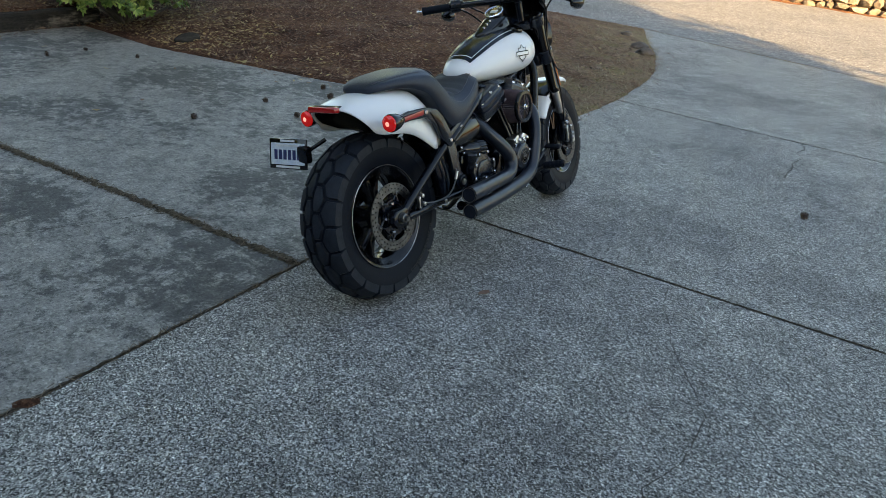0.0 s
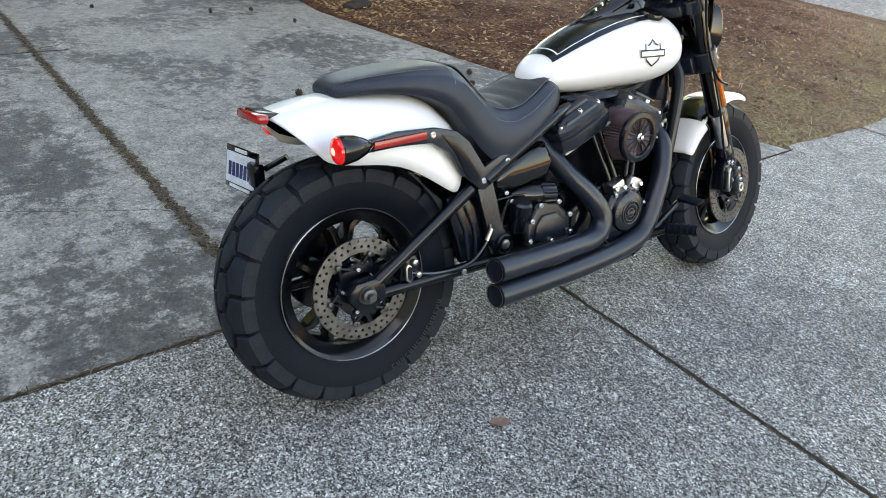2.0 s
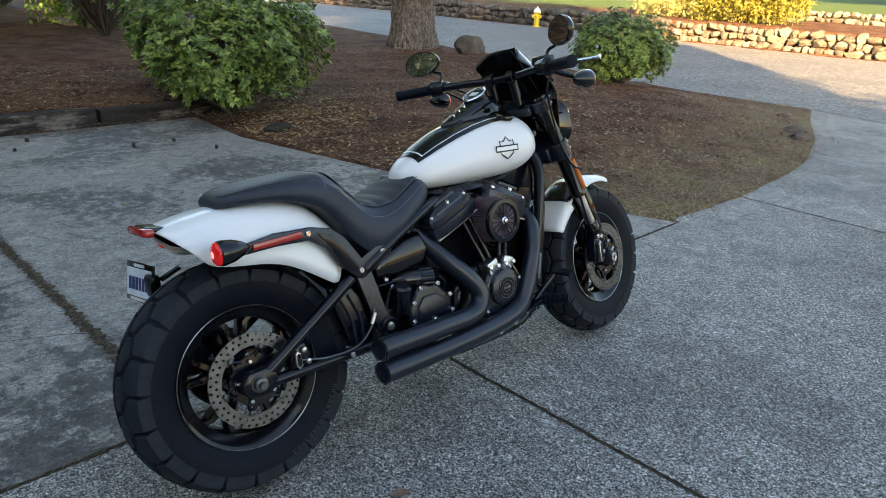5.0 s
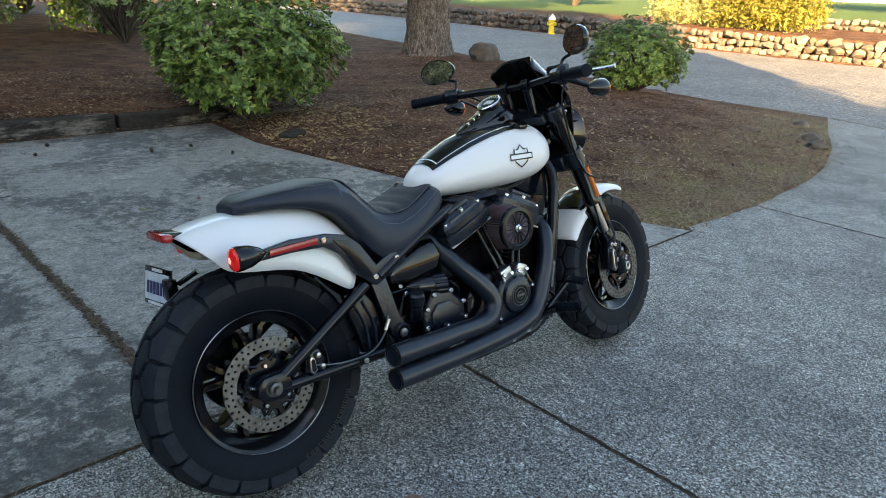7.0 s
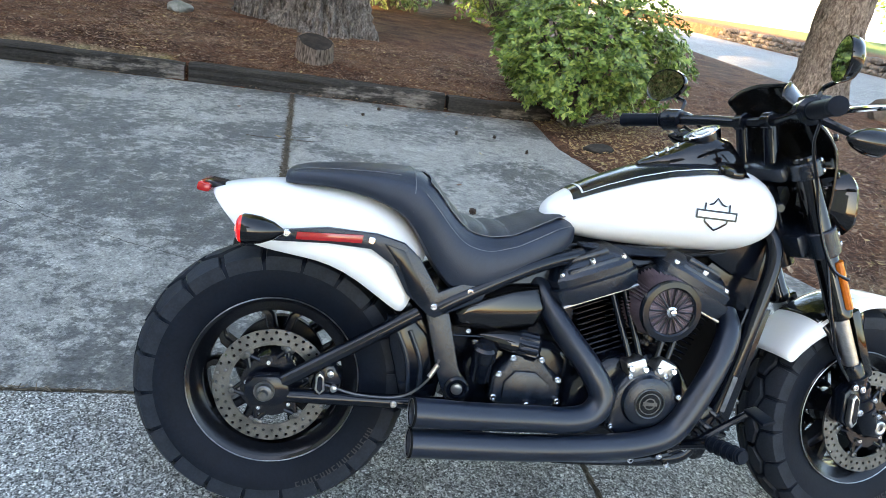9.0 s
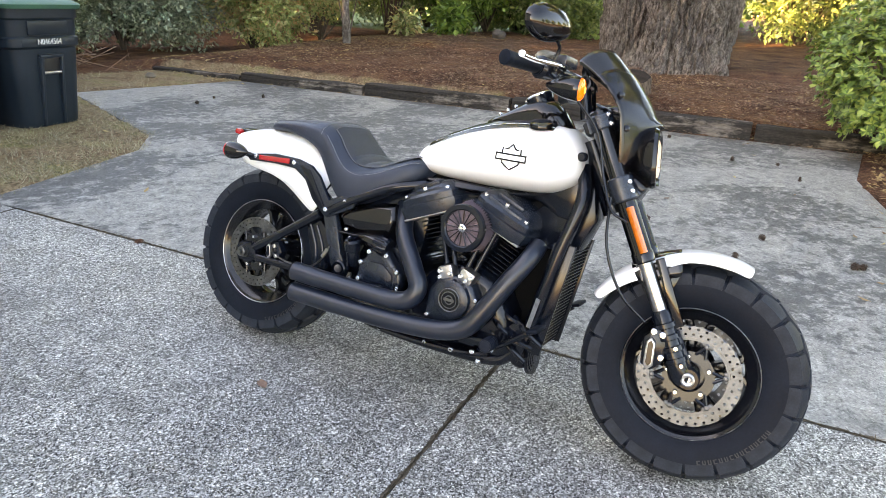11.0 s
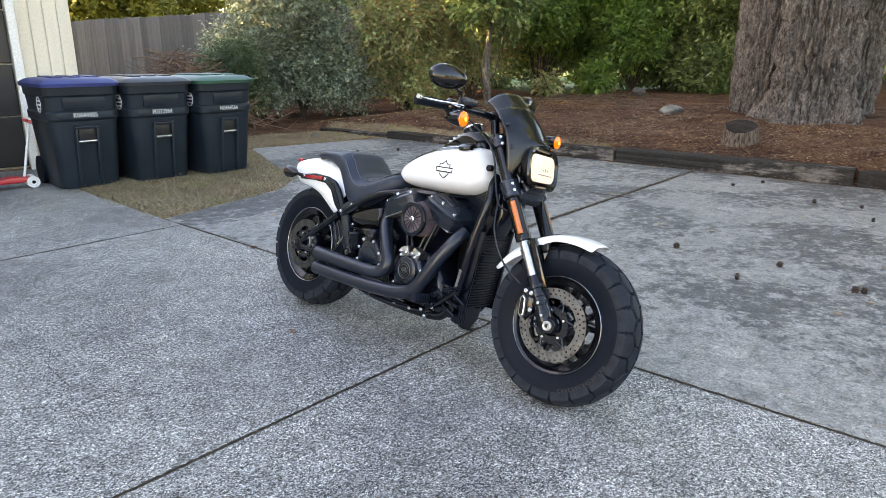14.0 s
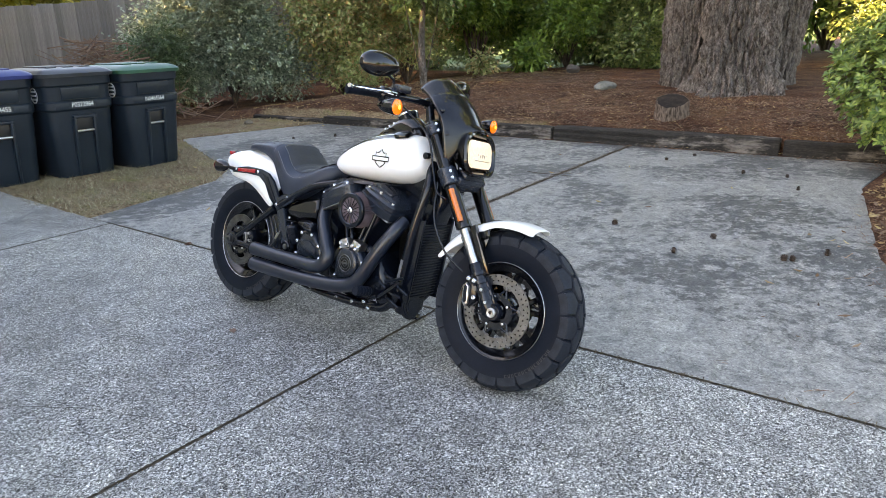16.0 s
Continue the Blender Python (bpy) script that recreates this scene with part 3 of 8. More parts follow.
def ground_z(x, y):
    """Height of the soil, and how much thin grass and lawn grows on it."""
    x, y = np.asarray(x, float), np.asarray(y, float)
    paved = inside(x, y, PAD) | inside(x, y, DRIVE)
    d = np.minimum(edge_dist(x, y, PAD), edge_dist(x, y, DRIVE))
    behind = sstep((timber_x(y) - 0.1 - x) / 0.12) * sstep((4.75 - y) / 0.5) * sstep((y + 6.5) / 2.5)
    far = np.clip(timber_x(y) - x, 0, 9)
    z_timber = 0.145 + 0.16 * np.minimum(far, 0.8) + 0.052 * np.clip(far - 0.8, 0, 3.2) + 0.01 * np.clip(far - 4, 0, 6)
    z_north = 0.012 + 0.15 * sstep(d / 1.6) + 0.055 * np.clip(d - 1.2, 0, 4)
    near_road = np.where(x > -4.62, 12.3 - 0.33 * (x + 4.62), 12.3 + 0.07 * (-4.62 - x))
    z_north = z_north * (0.06 + 0.94 * sstep((near_road - 0.15 - y) / 2.2))
    z_south = 0.012 + 0.05 * sstep((d - 0.5) / 4) + 0.2 * sstep((-x - 8) / 4)
    south = sstep((0.0 - y) / 1.5) * (1 - behind)
    z = z_north * (1 - south) + z_south * south
    z = z * (1 - behind) + z_timber * behind
    z = z + 0.022 * lumps(x, y) * sstep(d / 0.5)
    z = np.maximum(z, 0.006)
    on_road = (y > near_road - 0.02) & (y < ROAD_FAR + 0.02)
    z = np.where(on_road | (paved & (d > 0.03)), -0.03, np.where(paved, -0.02, z))
    z = z + rise(x, y) + 0.58 * (y > ROAD_FAR + 0.3) + 0.02 * np.clip(y - ROAD_FAR - 1, 0, 40)
    strip = sstep((1.9 - edge_dist(x, y, DRIVE)) / 1.9) * (y > 5.4) * 0.75
    patch = ((y < 0.2) & (x > timber_x(y) - 0.3) & (y > -5.2)) * 0.8
    grass = np.clip(strip + patch, 0, 1)
    lawn = np.clip(((x < -15.5) & (y < -3)) * 1.0 + ((y > ROAD_FAR + 9) | ((y > ROAD_FAR + 5) & (x < -20))) * 1.0 + (y < -14) * 1.0, 0, 1)
    return z, grass, lawn


def make_ground():
    """One sheet of soil, fine near the drive and coarse out to the horizon."""
    def steps(lo, hi, fine, far):
        mid = list(np.arange(lo, hi, fine))
        a, b, s = lo, hi, fine
        left, right = [], []
        while a > -far:
            s *= 1.22
            a -= s
            left.append(a)
        s = fine
        while b < far:
            s *= 1.22
            b += s
            right.append(b)
        return np.array(left[::-1] + mid + [hi] + right)
    xs = steps(-13.0, -1.0, 0.1, 900)
    ys = np.sort(np.concatenate([steps(-6.0, 13.0, 0.1, 900), [ROAD_FAR + 0.28, ROAD_FAR + 0.34]]))
    gx, gy = np.meshgrid(xs, ys)
    z, grass, lawn = ground_z(gx, gy)
    verts = np.stack([gx.ravel(), gy.ravel(), z.ravel()], 1)
    nx, ny = len(xs), len(ys)
    i = (np.arange(ny - 1)[:, None] * nx + np.arange(nx - 1)[None, :]).ravel()
    faces = np.stack([i, i + 1, i + nx + 1, i + nx], 1)
    me = bpy.data.meshes.new("ground")
    me.from_pydata(verts.tolist(), [], faces.tolist())
    cover = me.color_attributes.new("cover", "FLOAT_COLOR", "POINT")
    cols = np.stack([grass.ravel(), lawn.ravel(), 0 * z.ravel(), 1 + 0 * z.ravel()], 1)
    cover.data.foreach_set("color", cols.ravel())
    me.materials.append(M_GROUND)
    finish(me, 180)
    tagged(new("ground", me), "bark-mulched soil and thin dry grass round the driveway", "ground", kind="structure")


make_ground()


def road():
    """The asphalt street, from the end of the drive to the stone wall."""
    xs = list(np.linspace(-90, -12, 27)) + list(np.linspace(-11, 9, 41)) + list(np.linspace(12, 90, 20))
    bm = bmesh.new()
    rows = []
    for x in xs:
        y0 = road_near(x)
        rows.append([Vector((x, y, float(rise(x, y)) + 0.004)) for y in np.linspace(y0, ROAD_FAR, 12)])
    rings(bm, rows, loop=False)
    tagged(part("road", bm, M_ASPHALT, smooth=180), "worn grey asphalt street beyond the drive", "road", kind="structure")


road()


# ---- driveway slabs ----
def jc(x):
    return 3.30 + 0.115 * (x + 1.43)


def jd(x):
    return 0.11 + 0.14 * (x + 1.47)


def jb(x):
    return 2.27 + 0.14 * (x + 1.83)


def je(x):
    return 6.66 + 0.015 * (x + 2.42)


def slab(parent, outline, material, gap=0.004):
    """A poured slab with worn edges, a hand's width thick."""
    bm = bmesh.new()
    n = len(outline)
    pts = []
    cen = Vector((sum(p[0] for p in outline) / n, sum(p[1] for p in outline) / n))
    area = sum(outline[i][0] * outline[(i + 1) % n][1] - outline[(i + 1) % n][0] * outline[i][1] for i in range(n))
    if area < 0:
        outline = outline[::-1]
    for i in range(n):
        a, b, c = (Vector(outline[k % n]) for k in (i - 1, i, i + 1))
        e1, e2 = (b - a).normalized(), (c - b).normalized()
        nn = Vector((-e1.y, e1.x)) + Vector((-e2.y, e2.x))
        nn = nn.normalized() / max(0.35, (nn.normalized()).dot(Vector((-e1.y, e1.x))))
        pts.append((b, nn))
    rows = []
    for inset, z in ((0.0, -0.1), (0.0, -0.006), (0.002, -0.0015), (0.007, 0.0)):
        rows.append([(*(b + nn * (gap + inset)), z) for b, nn in pts])
    rings(bm, rows)
    part("slab", bm, material, parent, smooth=0)


def dense(f, x0, x1, k=1):
    return [(x, f(x)) for x in np.linspace(x0, x1, k + 1)]


driveway = tagged(new("driveway"), "exposed-aggregate concrete driveway cut into large slabs by dirt-filled joints", "driveway", kind="structure")
pad = tagged(new("parking_pad"), "old stained smooth concrete parking pad with mouldy worn patches", "pavement", kind="structure")
xc, xd, xe = line_a(3.238), line_a(0.095), -2.43
slab(driveway, [(-1.3, -3.85), (-1.35, -2.1), (-1.53, -0.22), (xd, 0.095), (2.2, jd(2.2)), (2.2, -3.85)], M_AGG)
slab(driveway, [(2.2, -3.85), (2.2, jd(2.2)), (9, jd(9)), (9, -3.85)], M_AGG)
slab(driveway, [(xd, 0.095), (xc, 3.238), (3.4, jc(3.4)), (3.4, jd(3.4))], M_AGG)
slab(driveway, [(3.4, jd(3.4)), (3.4, jc(3.4)), (9, jc(9)), (9, jd(9))], M_AGG)
slab(driveway, [(xc, 3.238), (line_a(5.66), 5.66), (-2.36, 5.72), (xe, 6.66), (3.4, je(3.4)), (3.4, jc(3.4))], M_AGG)
slab(driveway, [(3.4, jc(3.4)), (3.4, je(3.4)), (9, je(9)), (9, jc(9))], M_AGG)
slab(driveway, [(xe, 6.66)] + DRIVE_EDGE[2:] + [(-2.0, 11.43), (0.0, 10.8), (3.4, 9.68), (3.4, je(3.4))], M_AGG)
slab(driveway, [(3.4, je(3.4)), (3.4, 9.68), (9, 7.85), (9, je(9))], M_AGG)
ab = line_a(2.27)
slab(pad, [(-1.53, -0.22), (ab, 2.27), (timber_x(1.5) + 0.01, jb(timber_x(1.5))), (timber_x(-3.6), -3.6), (-4.12, -3.85), (-3.33, -1.2), (-2.93, -0.76)], M_PADOLD)
slab(pad, [(ab, 2.27), (line_a(5.66), 5.66), (-3.3, 5.2), (-4.37, 4.76), (-6.4, 4.22), (timber_x(4.2), 4.2), (timber_x(1.5) + 0.01, jb(timber_x(1.5)))], M_PAD)


def ragged_strip(name, pts, width, material, parent, z=0.001, seed=1, stray=0.35, rag=0.3):
    """A thin ragged ribbon along a line: dirt in a joint or a crack."""
    r = random.Random(seed)
    path = []
    for (x0, y0), (x1, y1) in zip(pts, pts[1:]):
        k = max(2, int(math.hypot(x1 - x0, y1 - y0) / 0.014))
        path += [(x0 + (x1 - x0) * i / k, y0 + (y1 - y0) * i / k) for i in range(k)]
    path.append(pts[-1])
    verts, faces = [], []
    wander = 0
    for i, (x, y) in enumerate(path):
        a, b = path[max(i - 1, 0)], path[min(i + 1, len(path) - 1)]
        d = Vector((b[0] - a[0], b[1] - a[1])).normalized()
        wander = 0.9 * wander + r.uniform(-1, 1) * width * stray
        w0, w1 = width * (0.5 + rag * r.uniform(-1, 1)), width * (0.5 + rag * r.uniform(-1, 1))
        verts += [(x - d.y * (wander + w0), y + d.x * (wander + w0), z), (x - d.y * (wander - w1), y + d.x * (wander - w1), z)]
        if i:
            faces.append((2 * i - 2, 2 * i - 1, 2 * i + 1, 2 * i))
    return pydata(name, verts, faces, material, parent)


def joint_fill(name, pts, parent, seed, wide=1.0):
    """Earth that stands in a joint, with needles and bark crumbs lying in it."""
    ragged_strip(name, pts, 0.017 * wide, M_JOINT, parent, 0.0008, seed, 0.05, 0.30)
    ragged_strip(name, pts, 0.007 * wide, M_MOSS, parent, 0.0015, seed + 50, 0.12, 0.45)


joint_fill("joint_dirt", [(xd, 0.095), (xc, 3.238), (line_a(5.66), 5.66)], driveway, 1)
joint_fill("joint_dirt", [(xc, 3.238), (3.4, jc(3.4)), (9, jc(9))], driveway, 2)
joint_fill("joint_dirt", [(ab, 2.27), (timber_x(1.5), jb(timber_x(1.5)))], pad, 3, 2.7)
joint_fill("joint_dirt", [(xd, 0.095), (3.4, jd(3.4))], driveway, 4)
joint_fill("joint_dirt", [(xe, 6.66), (3.4, je(3.4))], driveway, 5, 0.8)
for k, pts in enumerate([
    [(-0.59, 3.34), (-0.53, 3.16), (-0.45, 3.03), (-0.40, 2.92), (-0.325, 2.81), (-0.23, 2.68), (-0.135, 2.56), (-0.12, 2.3), (-0.16, 2.1), (0.05, 1.7), (0.12, 1.3)],
    [(-0.76, 6.68), (-0.70, 6.5), (-0.72, 6.33), (-0.67, 6.19), (-0.69, 6.0), (-0.64, 5.82), (-0.635, 5.57)],
    [(-0.33, 2.72), (-0.1, 2.75), (0.1, 2.6), (0.4, 2.58)]]):
    ragged_strip("crack", pts, (0.0034, 0.009, 0.0028)[k], M_CRACK, driveway, 0.0012, 20 + k, 0.7, 0.4)
for k, pts in enumerate([
    [(-2.68, 2.13), (-2.72, 2.03), (-2.78, 1.86), (-2.9, 1.5), (-3.05, 1.1), (-3.3, 0.6), (-3.35, 0.2)],
    [(-4.9, 1.78), (-5.0, 1.2), (-4.9, 0.6)]]):
    ragged_strip("crack", pts, 0.005, M_CRACK, pad, 0.0012, 40 + k, 1.0, 0.4)


# ---- timber edging ----
def timber(y0, y1, h, seed, sag=0.0):
    """A squared railway-tie timber lying on edge, split and rounded by weather."""
    r = random.Random(seed)
    x0, x1 = timber_x(y0), timber_x(y1)
    ln = math.hypot(x1 - x0, y1 - y0)
    bm = bmesh.new()
    k = max(6, int(ln / 0.12))
    rows = []
    prof = [(-0.10, 0.0), (-0.10, 0.5), (-0.095, 0.9), (-0.07, 1.0), (-0.02, 1.01), (0.03, 1.0), (0.07, 0.985), (0.092, 0.93), (0.10, 0.80), (0.088, 0.62), (0.097, 0.50), (0.10, 0.3), (0.094, 0.2), (0.10, 0.0)]
    for i in range(k + 1):
        s = -ln / 2 + 0.012 + (ln - 0.024) * i / k
        end = 0.93 if i in (0, k) else 1.0
        row = []
        for j, (w, t) in enumerate(prof):
            q = Vector((s * 1.6, j * 0.9, seed * 3.7))
            row.append((s, -w * end + 0.010 * noise.noise(q), max(0.0, t * h * (0.5 + 0.5 * end) + sag * (i / k - 0.5) + 0.016 * noise.noise(q * 1.4 + Vector((5, 5, 5))) * (t > 0.1)) - 0.03))
        rows.append(row)
    rings(bm, rows)
    ob = part("timber_edging", bm, M_TIMBER, smooth=40)
    ang = math.atan2(y1 - y0, x1 - x0)
    off = Vector((-math.sin(ang), math.cos(ang))) * 0.10
    ob.matrix_basis = pose((x0 + x1) / 2 + off.x, (y0 + y1) / 2 + off.y, 0.03, 0, 0, math.degrees(ang))
    return tagged(ob, "weathered dark timber lying along the pad's edge", "timber", "timbers edging the pad")


for i, (a, b, h) in enumerate([(4.42, 3.17, 0.17), (3.15, 0.47, 0.185), (0.45, -1.55, 0.165), (-1.57, -3.55, 0.12), (-3.57, -5.2, 0.065)]):
    timber(b, a, h, 30 + i)


def soil(x, y):
    return float(ground_z(np.array([x]), np.array([y]))[0][0])


def stump():
    """A sawn stump: split bark wall with a gap, and a dark flat cut face that slopes to the drive."""
    bm, r = bmesh.new(), random.Random(4)
    n, rows = 72, []
    wob = [1 + 0.05 * math.sin(3 * i * 2 * math.pi / n + 1) + 0.03 * math.sin(7 * i * 2 * math.pi / n) + r.uniform(-0.025, 0.025) for i in range(n)]
    tall = [r.uniform(-0.008, 0.006) for _ in range(n)]
    for z, s in ((-0.06, 1.14), (0.02, 1.06), (0.08, 1.0), (0.16, 0.99), (0.200, 0.98), (0.203, 0.93), (0.19, 0.90)):
        rows.append([(0.205 * s * wob[i] * math.cos(2 * math.pi * i / n), 0.205 * s * wob[i] * math.sin(2 * math.pi * i / n), z - (0.075 * math.cos(2 * math.pi * i / n - 0.35) if z > 0.1 else 0) + (tall[i] if 0.195 < z else 0)) for i in range(n)])
    rings(bm, rows)
    base = tagged(new("tree_stump"), "low sawn tree stump with a dark cut face in the mulch", "stump")
    base.matrix_basis = pose(-8.15, 1.6, soil(-8.15, 1.6))
    part("bark", bm, M_CUTWOOD, base, smooth=50)
    bm = bmesh.new()
    rings(bm, [[(0.205 * wob[i] * s * math.cos(2 * math.pi * i / n), 0.205 * wob[i] * s * math.sin(2 * math.pi * i / n), 0.200 - 0.075 * s * math.cos(2 * math.pi * i / n - 0.35) + dz) for i in range(n)] for s, dz in ((0.93, -0.012), (0.91, 0.0), (0.55, 0.002), (0.05, -0.002))])
    part("cut_face", bm, M_CUTFACE, base, "weathered dark cut face")


stump()


def trunk_mesh(bm, at, r0, r1, h, seed, lean=(0, 0), flare=0.55, n=84, k=70, deep=0.05, decay=0.28):
    """A furrowed trunk that flares at the root."""
    r = random.Random(seed)
    ph = [r.uniform(0, 6.28) for _ in range(6)]
    rows = []
    for j in range(k + 1):
        z = h * (j / k) ** 2.2
        t = z / h
        rad = r0 + (r1 - r0) * t
        rad *= 1 + flare * math.exp(-z / decay)
        row = []
        for i in range(n):
            a = 2 * math.pi * i / n
            root = 1 + 0.25 * flare * math.exp(-z / 0.35) * (math.sin(5 * a + ph[0]) + 0.6 * math.sin(8 * a + ph[1]))
            wob = 0.5 * noise.noise(Vector((math.cos(a) * 3, math.sin(a) * 3, z * 2.5 + seed)))
            p = Vector((math.cos(a + 0.06 * wob), math.sin(a + 0.06 * wob), 0)) * (8.5 * r0 / 0.5)
            ridge = abs(noise.noise(Vector((p.x, p.y, z * 3.6 + seed)))) ** 0.7
            plates = noise.noise(Vector((p.x * 2.1, p.y * 2.1, z * 13 + seed)))
            d = rad * root + deep * (1.9 * ridge - 0.45) + 0.5 * deep * plates
            row.append((at[0] + lean[0] * z + d * math.cos(a), at[1] + lean[1] * z + d * math.sin(a), at[2] + z - 0.05))
        rows.append(row)
    return rings(bm, rows)


def crown_mesh(name, blobs, count, size, material, parent, seed, up=0.3, shape=(1.0, 0.4)):
    """Many small leaves in sprays round twig ends inside the given blobs (x, y, z, radius); most leaves lie flat to the sky."""
    g = np.random.RandomState(seed)
    tot = sum(b[3] ** 2 for b in blobs)
    V, F = [], []
    base = 0
    per = 7
    for bx, by, bz, br in blobs:
        k = max(8, int(count * br * br / tot / per))
        d = g.normal(size=(k, 3))
        d /= np.linalg.norm(d, axis=1)[:, None]
        rad = br * (0.25 + 0.75 * g.rand(k) ** 0.45) * (1 + 0.18 * np.sin(5 * d[:, 0] + 3 * d[:, 2] + bx) + 0.14 * g.normal(size=k))
        c = np.stack([bx + d[:, 0] * rad, by + d[:, 1] * rad, bz + d[:, 2] * rad * 0.9], 1)
        spray = d + g.normal(size=(k, 3)) * 0.6
        spray /= np.linalg.norm(spray, axis=1)[:, None]
        c = np.repeat(c, per, 0) + np.repeat(spray, per, 0) * (np.tile(np.linspace(-1.2, 1.2, per), k) * size)[:, None] + g.normal(size=(k * per, 3)) * size * 0.45
        dd = np.repeat(spray, per, 0) * 0.7 + g.normal(size=(k * per, 3)) * np.array([0.7, 0.7, 0.4]) + np.array([0, 0, up - 0.45])
        dd /= np.linalg.norm(dd, axis=1)[:, None]
        side = np.cross(dd, g.normal(size=(k * per, 3)) * 0.55 + np.array([0, 0, 1.0]))
        side /= np.linalg.norm(side, axis=1)[:, None] + 1e-9
        nrm = np.cross(side, dd)
        s = size * (0.6 + 0.8 * g.rand(k * per))[:, None]
        l, w = shape
        q = np.stack([c, c + dd * s * l * 0.5 + side * s * w * 0.5 + nrm * s * 0.07, c + dd * s * l - nrm * s * 0.10, c + dd * s * l * 0.5 - side * s * w * 0.5 + nrm * s * 0.07], 1)
        V.append(q.reshape(-1, 3))
        m = len(q)
        F.append(base + np.arange(m * 4).reshape(m, 4))
        base += m * 4
    return pydata(name, np.concatenate(V).tolist(), np.concatenate(F).tolist(), material, parent)


def branches_mesh(bm, at, ends, r, seed, sag=0.12):
    g = random.Random(seed)
    for e in ends:
        a, b = Vector(at), Vector(e)
        mid = a.lerp(b, 0.5) + Vector((g.uniform(-1, 1), g.uniform(-1, 1), g.uniform(-0.3, 1))) * sag * (b - a).length
        tube(bm, [a, mid, b], r, 6, 4, radii=lambda t: r * (1 - 0.75 * t))
    return bm


def big_tree():
    """Three old firs grown together at the root."""
    t = tagged(new("conifer_tree"), "huge old conifer with three furrowed grey-brown trunks grown together", "tree")
    t.matrix_basis = pose(-10.9, 1.12, 0.40)
    for i, (at, r0, r1, ln, flare, n, decay) in enumerate([((0.15, 0.30, 0), 0.50, 0.42, (0.0, 0.010), 0.50, 340, 0.26), ((-0.5, -0.68, 0), 0.49, 0.36, (0.0, -0.020), 0.08, 280, 0.3), ((-1.05, 0.50, 0), 0.27, 0.26, (0.0, 0.10), 0.10, 200, 0.3)]):
        bm = trunk_mesh(bmesh.new(), at, r0, r1, 10, 3 + 7 * i, ln, flare, n, 110, (0.105, 0.062, 0.045)[i], decay)
        part("trunk", bm, M_BARK, t, smooth=60)
    # crown out of view; its height and density set the shade below
    g = random.Random(5)
    ends = [(g.uniform(-4, 4), g.uniform(-4, 4), g.uniform(6, 12)) for _ in range(18)]
    bm = branches_mesh(bmesh.new(), (0, 0, 7.5), ends, 0.12, 3)
    part("limb_work", bm, M_BARK, t)
    crown_mesh("crown", [(*e, 2.1) for e in ends], 11000, 0.5, M_DARKLEAF, t, 12, shape=(1.0, 0.25))


def fir(x, y, r0, name, label, seed, crown_z=3.6, h=9):
    t = tagged(new(name), label, "tree")
    t.matrix_basis = pose(x, y, soil(x, y))
    part("trunk", trunk_mesh(bmesh.new(), (0, 0, 0), r0, r0 * 0.75, h, seed, (0.004, -0.006), 0.3, 150, 90, 0.032), M_BARK, t, smooth=60)
    # crown out of view, hung low so its shade reaches road and wall
    g = random.Random(seed)
    ends = [(g.uniform(-3, 3), g.uniform(-3, 3), g.uniform(crown_z, h + 3)) for _ in range(16)]
    part("limb_work", branches_mesh(bmesh.new(), (0, 0, h * 0.6), ends, 0.09, seed), M_BARK, t)
    crown_mesh("crown", [(*e, 1.7) for e in ends], 16000, 0.34, M_DARKLEAF, t, seed, shape=(1.0, 0.3))


big_tree()
fir(-11.6, 9.85, 0.42, "fir_tree", "straight fir with scaly brown bark rising from the mulch", 21)


